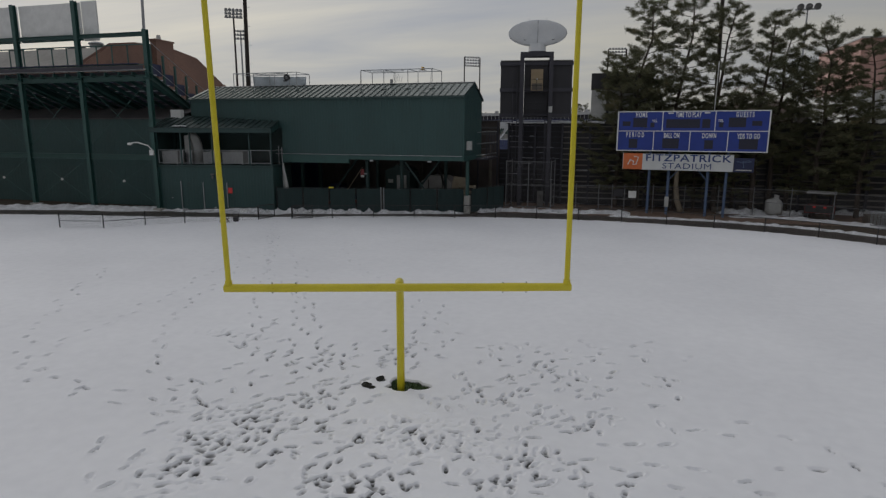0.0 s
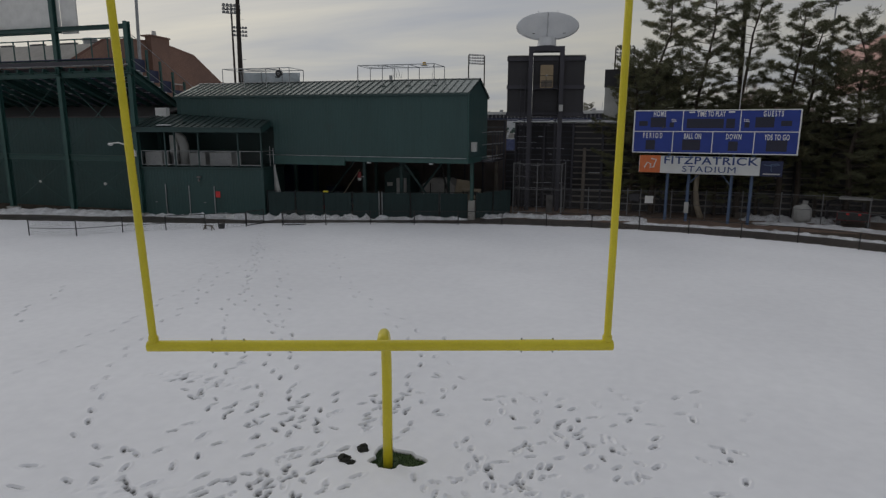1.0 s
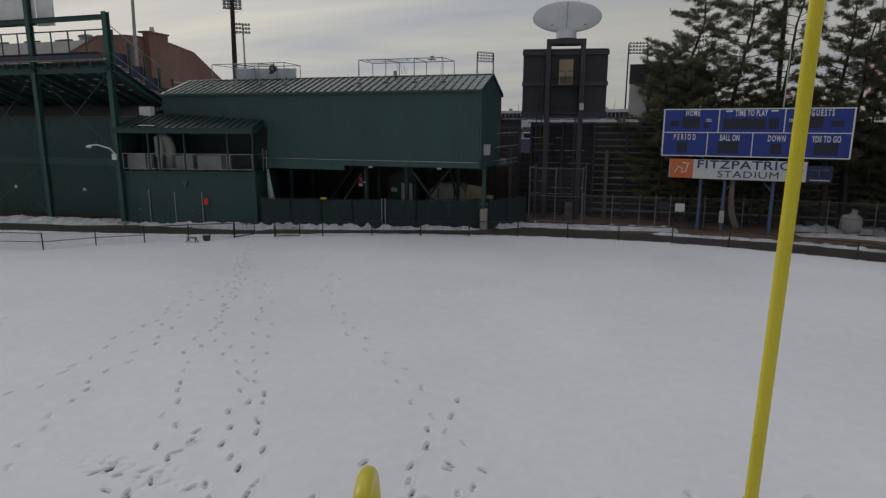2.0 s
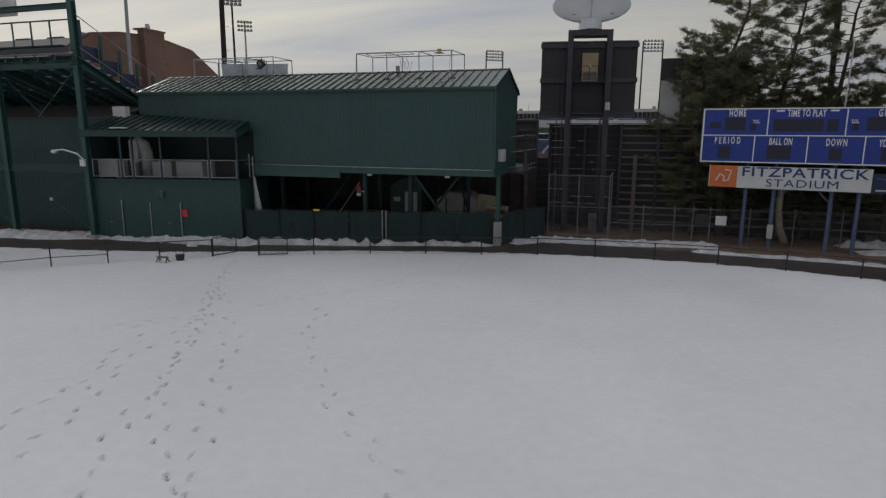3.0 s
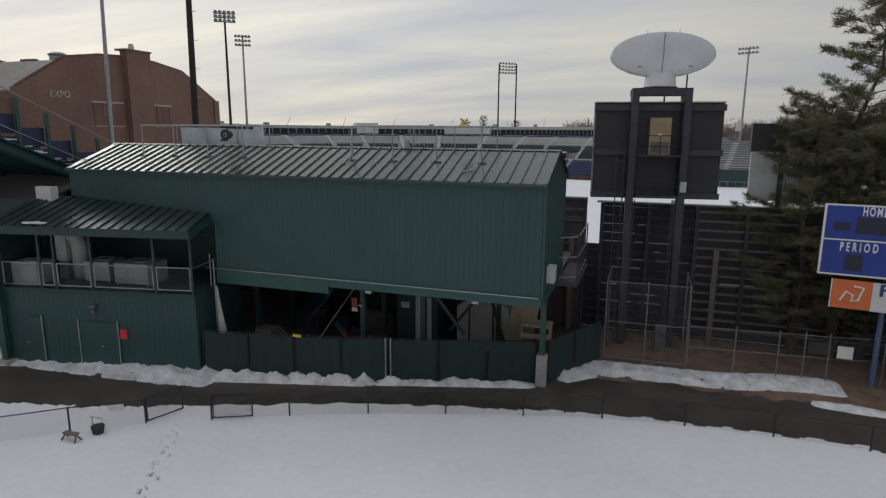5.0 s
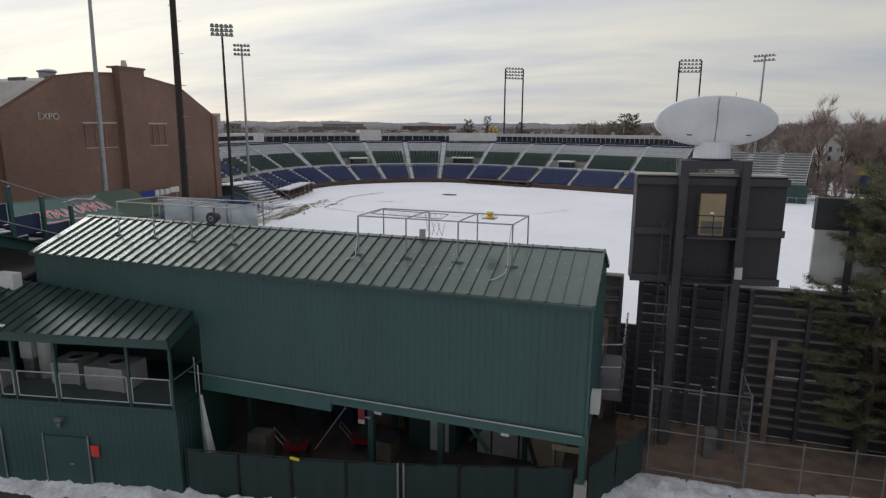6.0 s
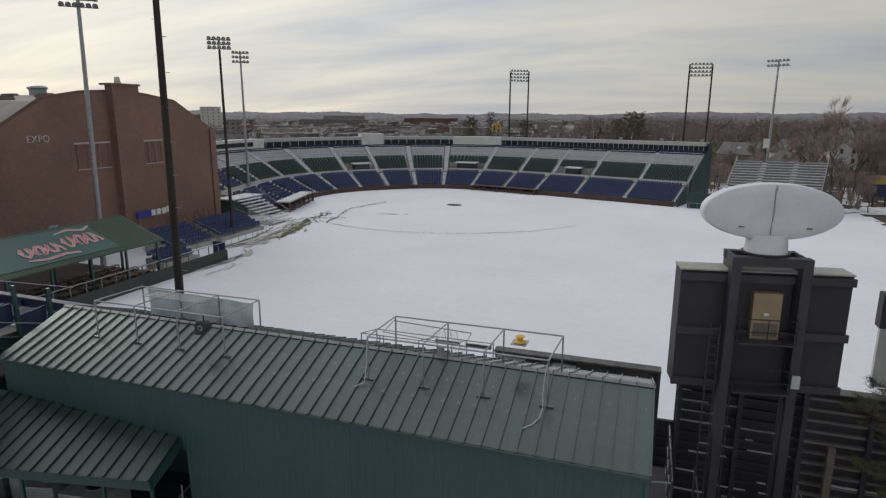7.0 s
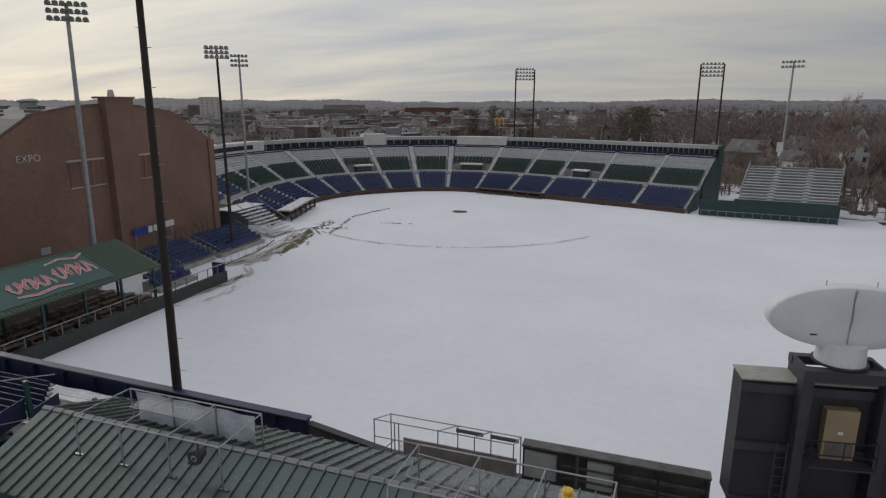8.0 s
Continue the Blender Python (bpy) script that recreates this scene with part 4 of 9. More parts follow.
part("front_wall", ribbed((PU, 0), (0, 0), 0, 3.5, (0, -1)), GREEN, porch, local=True)
part("side_wall", ribbed((0, 0.1), (0, 4.4), 0, 3.5, (1, 0)), GREEN, porch, local=True)
part("porch_floor", Shape().box(PU, 0.06, -0.1, 4.6, 3.505, 3.68), GREEN_DARK, porch, local=True)
part("back_wall", Shape().box(PU, -0.2, 4.4, 4.55, 3.685, 6.6), GREEN_DARK, porch, local=True)
part("end_wall", Shape().box(PU - 0.1, PU, 0.2, 4.4, 0, 6.5), GREEN_DARK, porch, local=True)
part("fascia", Shape().box(PU - 0.3, 0.12, -0.34, -0.16, 6.22, 6.6), GREEN_DARK, porch, local=True)
part("roof_end", Shape().prism([(-0.16, 6.2), (-0.16, 6.58), (1.42, 7.06), (1.42, 6.6)], -0.02, 0.12, "x"), GREEN, porch, local=True)
part("ceiling_boards", Shape().box(PU - 0.2, -0.02, -0.14, 1.3, 6.24, 6.3), GREEN_DARK, porch, local=True)
lean = part("lean_to_roof", Shape().add([(PU - 0.3, -0.36, 6.56), (0.12, -0.36, 6.56), (0.12, 1.45, 7.06), (PU - 0.3, 3.4, 7.68), (PU - 0.3, -0.36, 6.5), (0.12, -0.36, 6.5), (0.12, 1.45, 7.0), (PU - 0.3, 3.4, 7.62)],
                                 [(0, 1, 2, 3), (7, 6, 5, 4), (0, 4, 5, 1), (1, 5, 6, 2), (2, 6, 7, 3), (3, 7, 4, 0)]), GREEN_DARK, porch, local=True)
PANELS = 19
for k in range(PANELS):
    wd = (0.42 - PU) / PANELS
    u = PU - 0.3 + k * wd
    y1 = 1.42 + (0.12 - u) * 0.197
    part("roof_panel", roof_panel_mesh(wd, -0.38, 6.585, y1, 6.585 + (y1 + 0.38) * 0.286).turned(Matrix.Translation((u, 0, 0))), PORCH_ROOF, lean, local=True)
for u in (PU + 0.1, -7.4, -6.66, -4.84, -1.81, -0.06):
    part("porch_post", Shape().box(u - 0.05, u + 0.05, -0.05, 0.05, 3.685, 6.24), GREEN_DARK, porch, local=True)
for a, b in ((PU + 0.2, -7.5), (-7.3, -6.76), (-6.56, -4.94), (-4.74, -1.91), (-1.71, -0.14)):
    r = Shape()
    for p, q in (((a, 4.86), (b, 4.86)), ((a, 3.84), (b, 3.84)), ((a, 3.84), (a, 4.86)), ((b, 3.84), (b, 4.86))):
        r.tube([(p[0], -0.02, p[1]), (q[0], -0.02, q[1])], 0.028, seg=6)
    rail = part("railing", r, STEEL, porch, "galvanised tube railing", local=True)
    part("mesh", Shape().wires((a, 0), (b, 0), 3.84, 4.86, 0.1, 0.0025), LINK, rail, local=True)
part("railing", Shape().tube([(0, 0.1, 4.86), (0, 3.0, 4.86)], 0.028, seg=6).tube([(0, 1.5, 3.7), (0, 1.5, 5.2)], 0.03, seg=6), STEEL, porch, local=True)
for u0, u1, z1 in ((-8.4, -7.65, 2.3), (-5.7, -3.85, 2.2)):
    dr = part("door", Shape().box(u0, u1, -0.075, -0.04, 0, z1), GREEN, porch, "green steel door", local=True)
    part("jamb", Shape().box(u1 + 0.01, u1 + 0.07, -0.09, -0.04, 0, z1 + 0.1), STEEL, dr, local=True)
    part("door_handle", Shape().tube([(u1 - 0.8, -0.1, 1.05), (u1 - 0.66, -0.1, 1.05)], 0.025, seg=6), STEEL, dr, local=True)
part("jamb", Shape().box(-5.8, -5.74, -0.09, -0.04, 0, 2.3), STEEL, porch, local=True)
part("notice", Shape().box(-3.72, -3.38, -0.085, -0.045, 1.45, 1.9), RED, porch, "small red notice beside the door", local=True)
part("door_lamp", Shape().box(-5.05, -4.75, -0.2, -0.06, 2.9, 3.02).ball((-4.9, -0.16, 2.72), 0.09, 0.08, 0.12, 10, 6), TOWER_RAIL, porch, "dull twin door lamp", local=True)
sn = Shape().ball((-7.3, -0.1, 6.72), 0.62, 0.2, 0.06, 16, 7)
sn.v = [(x + 0.1 * math.sin(9 * y + 4 * x), y + 0.06 * math.sin(11 * x), z) for x, y, z in sn.v]
part("snow_scrap", sn, SNOW_BANK, porch, "scrap of snow on the roof edge", local=True)


def on_porch(u, v, z=3.58):
    p = pose(-21.4, 29.2, -0.1, 0, 0, 11.3) @ Vector((u, v, z + 0.1))
    return (p.x, p.y, p.z)


def ac_unit(at, w, d, h, turn):
    u = thing("air_conditioner", "pale grey boxy air-conditioning unit on the porch", "air conditioner", at, "porch units", turn)
    part("cabinet", Shape().box(-w / 2, w / 2, -d / 2, d / 2, 0.08, h), UNIT_GREY, u, local=True)
    for x in (-w / 2 + 0.1, w / 2 - 0.1):
        part("foot", Shape().box(x - 0.05, x + 0.05, -d / 2 + 0.05, d / 2 - 0.05, 0, 0.08), STEEL, u, local=True)
    ring = Shape()
    for k in range(16):
        a, b = 2 * math.pi * k / 16, 2 * math.pi * (k + 1) / 16
        ring.beam((0.1 + 0.33 * math.cos(a), 0.33 * math.sin(a), h + 0.03), (0.1 + 0.33 * math.cos(b), 0.33 * math.sin(b), h + 0.03), 0.06)
    part("fan_ring", ring, STEEL, u, local=True)
    part("fan_well", Shape().tube([(0.1, 0, h + 0.004), (0.1, 0, h + 0.02)], 0.31, seg=16), BLACK, u, local=True)
    for z in np.linspace(0.2, h - 0.15, 7):
        part("grille_slat", Shape().box(-w / 2 + 0.08, w / 2 - 0.08, -d / 2 - 0.012, -d / 2 + 0.002, z, z + 0.05), STEEL, u, local=True)


ac_unit(on_porch(-5.7, 2.0), 1.25, 1.3, 1.0, 14)
ac_unit(on_porch(-3.6, 1.7), 1.8, 1.4, 1.04, 6)
ac_unit(on_porch(-8.6, 0.9), 1.3, 1.0, 1.08, 11)
duct = thing("ventilation_duct", "fat pale curved ventilation duct on the porch", "duct", on_porch(-7.2, 2.2), turn=11.3)
part("duct_bend", Shape().tube([(0.1, 0, 0), (0.1, 0, 1.5), (-0.05, 0, 2.0), (-0.5, 0, 2.4)], 0.36, 0.36, 16), OFFWHITE, duct, local=True, smooth=True)
part("duct_box", Shape().box(-0.85, -0.3, -0.4, 0.4, 0.9, 2.3), OFFWHITE, duct, local=True)
part("duct_stand", Shape().box(-0.8, -0.35, -0.35, 0.35, 0.0, 0.9), STEEL, duct, local=True)
box = thing("roof_unit", "white square unit on a bracket above the porch", "ventilator", (-30.7, 30.1, 6.9))
part("casing", Shape().box(-31.2, -30.2, 29.9, 30.3, 7.1, 7.97), WHITE, box)
part("bracket", Shape().box(-30.8, -30.6, 30.0, 30.2, 6.4, 7.1), GREEN_STEEL, box)
cloth = thing("white_tarpaulin", "grimy white tarpaulin hanging beside the porch", "tarpaulin", (-21.0, 30.2, 1.0))
cl = Shape()
for i in range(9):
    f = i / 8
    for k in range(7):
        u = k / 6
        w = 0.12 + 0.62 * f ** 1.2
        cl.v.append((-21.15 + u * w, 30.25 + 0.05 * math.sin(u * 9 + f * 2), 3.75 - 2.6 * f + 0.12 * math.sin(u * 5) * f))
for i in range(8):
    for k in range(6):
        a = i * 7 + k
        cl.f.append((a, a + 1, a + 8, a + 7))
part("sheet", cl, OFFWHITE, cloth)
part("hanging_pole", Shape().tube([(-21.15, 30.25, -0.1), (-21.15, 30.25, 5.0)], 0.03, seg=6), STEEL, cloth)

# ---- things stored under the clubhouse ----
shed = thing("locker_shed", "dark green hut with a white door under the clubhouse", "hut", (-13.4, 36.6, -0.1))
part("wall", Shape().box(-14.4, -12.2, 35.6, 37.8, -0.1, 2.9), GREEN_DARK, shed)
part("hut_roof", Shape().prism([(-14.5, 2.9), (-12.1, 2.9), (-13.3, 3.5)], 35.5, 37.9, "y"), GREEN_DARK, shed)
dd = part("door", Shape().box(-13.35, -12.5, 35.54, 35.6, 0.0, 2.6), DOOR_GREY, shed, "grey-white door")
part("door_emblem", Shape().prism([(-12.93, 1.55), (-12.83, 1.75), (-12.93, 1.95), (-13.03, 1.75)], 35.52, 35.54, "y"), BLACK, dd)
part("notice", Shape().box(-14.15, -13.7, 35.56, 35.6, 1.95, 2.25), OFFWHITE, shed)
hut = thing("storage_shed", "pale garden shed with a rounded roof", "shed", (-10, 37.2, -0.1))
part("body", Shape().prism([(-11.35, -0.1), (-8.7, -0.1), (-8.7, 2.05), (-9.3, 2.55), (-10.6, 2.6), (-11.35, 2.1)], 36.2, 38.2, "y"), SHED_PALE, hut)
part("door", Shape().box(-10.65, -9.5, 36.14, 36.2, 0.0, 2.2), SHED_PALE, hut)
for x in (-10.72, -9.5):
    part("door_trim", Shape().box(x, x + 0.08, 36.1, 36.14, 0.0, 2.25), BLACK, hut)
ply = thing("plywood_stack", "leaning sheets of pale plywood and timber", "plywood", (-7.6, 35.6, -0.1))
part("sheet", Shape().beam((-8.2, 35.8, 0), (-7.9, 36.4, 2.5), 1.3, 0.04, up=(0, 1, 0)), PALE_WOOD, ply)
part("bench_top", Shape().box(-7.9, -6.5, 35.2, 36.0, 1.75, 1.9), PALE_WOOD, ply)
part("bench_front", Shape().box(-7.9, -6.5, 35.2, 35.26, 1.2, 1.45), PALE_WOOD, ply)
for x in (-7.85, -6.55):
    part("bench_leg", Shape().box(x - 0.04, x + 0.04, 35.3, 35.9, -0.1, 1.75), PALE_WOOD, ply)
part("plank", Shape().beam((-8.6, 35.5, 0.2), (-9.8, 36.0, 3.6), 0.2, 0.06), BLACK, ply)
poster = thing("red_notice", "small red and white notice hung on a column", "sign", (-15.0, 32.2, 2.6))
part("red_plate", Shape().box(-15.2, -14.92, 32.2, 32.23, 2.78, 3.25), CART_RED, poster)
part("white_plate", Shape().box(-15.2, -14.92, 32.2, 32.23, 2.6, 2.775), OFFWHITE, poster)
part("bracket", Shape().box(-15.1, -14.7, 32.235, 32.27, 2.85, 2.92), STEEL, poster)
for x, y, w_, h_, c_ in ((-19.6, 36, 1.4, 1.1, 0), (-18.2, 37, 1.0, 0.8, 1), (-16.0, 37.5, 1.6, 1.2, 2), (-20.3, 38.6, 1.2, 1.6, 1), (-15.0, 34.6, 0.7, 0.9, 2)):
    cr = thing("storage_crate", "dark storage crate in the shade under the clubhouse", "crate", (x, y, -0.1), "crates under the clubhouse")
    part("box", Shape().box(-w_ / 2, w_ / 2, -0.5, 0.5, 0, h_), (TOWER, NAVY, WOOD)[c_], cr, local=True)
    part("lid", Shape().box(-w_ / 2 - 0.03, w_ / 2 + 0.03, -0.53, 0.53, h_, h_ + 0.06), TOWER, cr, local=True)
prop_ = thing("leaning_timber", "pale timber leaning in the undercroft", "timber", (-16.9, 34.2, -0.1))
part("plank", Shape().beam((-18.3, 34.0, -0.05), (-16.0, 34.4, 3.3), 0.16, 0.05), PALE_WOOD, prop_)
part("plank", Shape().beam((-14.6, 36.0, -0.05), (-13.0, 36.6, 3.0), 0.14, 0.05), WOOD, prop_)
for x, y in ((-18.9, 33.4), (-16.4, 34.9)):
    mw = thing("field_machine", "small red field machine stored under the clubhouse", "machine", (x, y, -0.1), "stored machines", 20)
    part("deck", Shape().box(-0.5, 0.5, -0.35, 0.35, 0.3, 0.55), CART_RED, mw, local=True)
    part("engine", Shape().box(-0.2, 0.25, -0.22, 0.22, 0.55, 0.95), BLACK, mw, local=True)
    part("handle", Shape().tube([(-0.5, -0.2, 0.5), (-1.0, -0.2, 1.15), (-1.0, 0.2, 1.15), (-0.5, 0.2, 0.5)], 0.025, seg=6), STEEL, mw, local=True)
    for u in (-0.4, 0.4):
        for v in (-0.4, 0.4):
            part("wheel", Shape().tube([(u, v - 0.06, 0.17), (u, v + 0.06, 0.17)], 0.17, seg=12), BLACK, mw, local=True)
cs = thing("cardboard_stack", "stacked grey cartons under the clubhouse", "cartons", (-20.2, 32.6, -0.1))
for k in range(3):
    part("carton", Shape().box(-0.5 + 0.06 * k, 0.45 + 0.05 * k, -0.35, 0.35, 0.42 * k, 0.42 * k + 0.41), TOWER_RAIL if k == 1 else WOOD, cs, local=True)
setting("undercroft_floor", Shape().box(-30, -5.5, 30.8, 40.4, -0.118, -0.09), DIRT_FLOOR, "dark gravel floor under the clubhouse", "floor")

# ---- pipe frames on the clubhouse roof ----
def roof_frame(xs_front, xs_back, label):
    fr = thing("roof_pipe_frame", label, "pipe frame", (xs_front[0], 32.25, 9.5), "roof pipe frames")
    YF, YB, ZT = 32.25, 34.42, 10.96
    for x in xs_front:
        part("post", Shape().tube([(x, YF, 9.46), (x, YF, ZT)], 0.03, seg=6), STEEL, fr)
        part("foot_plate", Shape().box(x - 0.21, x + 0.21, YF - 0.05, YF + 0.03, 9.45, 9.53), GREEN_ROOF, fr)
    for x in xs_back:
        part("post", Shape().tube([(x, YB, 9.66), (x, YB, ZT)], 0.03, seg=6), STEEL, fr)
    for y, xs in ((YF, xs_front), (YB, xs_back)):
        part("rail", Shape().tube([(xs[0], y, ZT), (xs[-1], y, ZT)], 0.03, seg=6), STEEL, fr)
    for a, b in zip(xs_front, xs_back):
        part("tie", Shape().tube([(a, YF, ZT), (b, YB, ZT)], 0.026, seg=6), STEEL, fr)
    return fr


fr = roof_frame((-15.02, -13.1, -11.12, -9.17), (-14.97, -13.0, -11.02, -9.05), "galvanised pipe frame with a mesh top on the roof")
s = Shape()
for k in range(-9, 40):
    for sg in (1, -1):
        x0 = -14.7 + 0.1 * k if sg > 0 else -14.7 + 0.1 * k + 1.0
        a, b = Vector((x0, 32.75, 10.99)), Vector((x0 + sg * 1.0, 33.75, 10.99))
        if min(a.x, b.x) > -14.75 and max(a.x, b.x) < -11.85:
            s.add([a - Vector((0.005, 0, 0)), a + Vector((0.005, 0, 0)), b + Vector((0.005, 0, 0)), b - Vector((0.005, 0, 0))], [(0, 1, 2, 3)])
part("mesh_top", s, STEEL, fr, "panel of chain-link laid on the frame")
part("mesh_edge", Shape().tube([(-14.7, 32.75, 10.99), (-11.82, 32.45, 10.99), (-11.92, 33.6, 10.99), (-14.8, 33.9, 10.99), (-14.7, 32.75, 10.99)], 0.02, seg=6), STEEL, fr)
part("loose_cable", Shape().tube([(-9.2, 32.2, 10.9), (-9.28, 32.18, 10.2), (-9.25, 31.95, 9.55), (-9.3, 31.75, 9.36), (-9.45, 31.5, 9.26), (-9.7, 31.3, 9.19)], 0.014, seg=6), OFFWHITE, fr, "loose pale cable")
part("loose_cable", Shape().tube([(-15.02, 32.2, 10.9), (-15.05, 32.18, 10.0), (-15.05, 32.0, 9.48), (-15.3, 31.8, 9.38)], 0.018, seg=6), OFFWHITE, fr)
for k in range(3):
    part("dangling_wire", Shape().tube([(-12.95 + 0.2 * k, 33.85, 10.95), (-12.85 + 0.25 * k, 33.85, 10.3), (-12.65 + 0.2 * k, 33.8, 10.12), (-12.55 + 0.2 * k, 33.85, 10.6)], 0.012, seg=5), OFFWHITE, fr)
part("ridge_bracket", Shape().box(-13.1, -12.9, 33.6, 33.75, 10.0, 10.35), STEEL, fr)
part("lamp_rest", Shape().box(-10.5, -10.02, 33.1, 33.6, 10.955, 10.985), STEEL, fr)
tin = thing("yellow_lamp", "small yellow lamp resting on the pipe frame", "lamp", (-10.26, 33.35, 10.98))
part("base", Shape().tube([(0, 0, 0.02), (0, 0, 0.06)], 0.19, 0.14, 14), YELLOW_DEEP, tin, local=True)
part("dome", Shape().tube([(0, 0, 0.06), (0, 0, 0.12), (0, 0, 0.19)], 0.08, 0.12, 14), YELLOW_DEEP, tin, local=True)
part("top", Shape().tube([(0, 0, 0.19), (0, 0, 0.22)], 0.16, 0.12, 14), YELLOW_DEEP, tin, local=True)
fl = roof_frame((-26.58, -24.65, -22.7, -20.68), (-26.4, -24.5, -22.6, -20.7), "galvanised pipe frame carrying a pale tarpaulin on the roof")
bn = Shape()
for i in range(25):
    x = -26.16 + 5.14 * i / 24
    for k in range(5):
        bn.v.append((x, 34.46 + 0.04 * math.sin(i * 0.9 + k), 9.72 + 0.295 * k - 0.12 * (k / 4) * i / 24))
for i in range(24):
    for k in range(4):
        a = i * 5 + k
        bn.f.append((a, a + 5, a + 6, a + 1))
part("tarpaulin", bn, TARP, fl, "pale grey translucent tarpaulin")
s = Shape().wires((-25.3, 33.3), (-22.4, 33.3), 0, 0.7, 0.09, 0.0045)
s.v = [(x, 33.3 + z, 10.99) for x, y, z in s.v]
part("mesh_top", s, STEEL, fl, "narrow strip of chain-link laid on the frame")
part("mesh_edge", Shape().tube([(-25.3, 33.3, 10.99), (-22.4, 33.26, 10.99), (-22.36, 33.98, 10.99), (-25.26, 34.0, 10.99), (-25.3, 33.3, 10.99)], 0.016, seg=6), STEEL, fl)
sp = thing("round_loudspeaker", "round black horn loudspeaker hung on the pipe frame", "loudspeaker", (-21.5, 32.25, 10.4))
part("body", Shape().tube([(-21.5, 32.45, 10.56), (-21.5, 32.3, 10.55), (-21.5, 32.12, 10.54)], 0.15, 0.24, 18), BLACK, sp)
part("horn_rim", Shape().tube([(-21.5, 32.12, 10.54), (-21.5, 32.04, 10.535)], 0.255, 0.25, 18), BLACK, sp)
part("horn_mouth", Shape().tube([(-21.5, 32.06, 10.535), (-21.5, 32.03, 10.535)], 0.12, 0.1, 14), STEEL, sp)
part("horn_hub", Shape().tube([(-21.5, 32.04, 10.535), (-21.5, 32.0, 10.535)], 0.07, 0.05, 12), BLACK, sp)
part("bracket", Shape().tube([(-21.5, 32.25, 10.74), (-21.5, 32.25, 10.96)], 0.03, seg=6), BLACK, sp)
part("mount", Shape().box(-21.82, -21.55, 32.1, 32.3, 10.24, 10.33), BLACK, sp)
part("mount_arm", Shape().beam((-21.7, 32.2, 10.3), (-21.55, 32.22, 10.5), 0.05), BLACK, sp)
gr = thing("viewing_rail", "two-row galvanised pipe railing with mesh along the outfield wall", "railing", (-16, 41.4, 5.6))
for y, xs, z1 in ((41.1, (-19.75, -18.75, -18.55, -16.7, -15.05, -13.35), 7.42), (41.62, (-19.15, -15.95, -14.45, -13.15), 7.52)):
    for x in xs:
        part("post", Shape().tube([(x, y, 4.2), (x, y, z1)], 0.03, seg=6), STEEL, gr)
    for z in (z1 - 0.03,) + ((6.55,) if y < 41.2 else ()):
        part("rail", Shape().tube([(xs[0], y, z), (xs[-1], y, z)], 0.026, seg=6), STEEL, gr)
for xa, xb in ((-19.75, -19.15), (-15.05, -14.45), (-13.35, -13.15), (-16.7, -15.95)):
    part("tie", Shape().tube([(xa, 41.1, 7.39), (xb, 41.62, 7.49)], 0.024, seg=6), STEEL, gr)
part("brace", Shape().tube([(-19.7, 41.1, 5.6), (-18.8, 41.1, 6.5)], 0.022, seg=6), STEEL, gr)
part("chain_link", Shape().wires((-18.55, 41.08), (-13.35, 41.08), 5.5, 6.5, 0.1, 0.005), STEEL, gr)
part("kick_panel", Shape().box(-18.55, -13.3, 41.6, 41.64, 5.42, 6.42), RUST_MESH, gr, "brownish weathered mesh panel")
for x in (-15.4, -13.85):
    part("plate", Shape().box(x - 0.62, x + 0.62, 41.56, 41.6, 7.2, 7.38), STEEL, gr)

# ---- bleachers on steel posts beside the clubhouse ----
stand = thing("steel_bleachers", "green steel bleacher stand with braced posts and white billboards", "grandstand", (-40, 33, -0.1))
SY = 27.2
SX = [-30.7, -37.3, -43.6, -50.2, -56.8]
RY0, RZ0, RY1, RZ1 = 26.9, 10.9, 40.6, 5.85


def end_x(y):
    """The stand's end line, which slants away from the field."""
    return -30.65 - 0.2 * (y - 27.2)


for i, x in enumerate(SX):
    part("post", Shape().hbeam((x, SY, -0.1), (x, SY, 13.9 if i == 0 else 16.3), 0.34), GREEN_STEEL, stand)
    part("base_plate", Shape().box(x - 0.35, x + 0.35, SY - 0.35, SY + 0.35, -0.12, 0.1), CONCRETE, stand)
    x2 = end_x(RY1) if i == 0 else x
    part("raker", Shape().hbeam((x, RY0, RZ0 - 0.35), (x2, RY1, RZ1 - 0.35), 0.5), GREEN_STEEL, stand)
    part("post", Shape().hbeam((min(x, -33.2), 39.6, -0.1), (min(x, -33.2), 39.6, 5.6), 0.36), GREEN_STEEL, stand)
for z, h in ((4.15, 0.42), (10.3, 0.45), (13.58, 0.3)):
    for a, b in zip(SX, SX[1:]):
        part("beam", Shape().hbeam((b + 0.2, SY, z), (a - 0.2, SY, z), h), GREEN_STEEL, stand)
for a, b in zip(SX, SX[1:]):
    for z0, z1 in ((0.3, 4.1), (4.7, 10.2)):
        part("brace", Shape().tube([(a, SY, z0), (b, SY, z1)], 0.025, seg=5), GREEN_STEEL, stand)
        part("brace", Shape().tube([(b, SY, z0), (a, SY, z1)], 0.025, seg=5), GREEN_STEEL, stand)
    part("brace_plate", Shape().ball(((a + b) / 2, SY, 2.2), 0.16, 0.05, 0.12, 8, 5), OFFWHITE, stand)
rows = 16
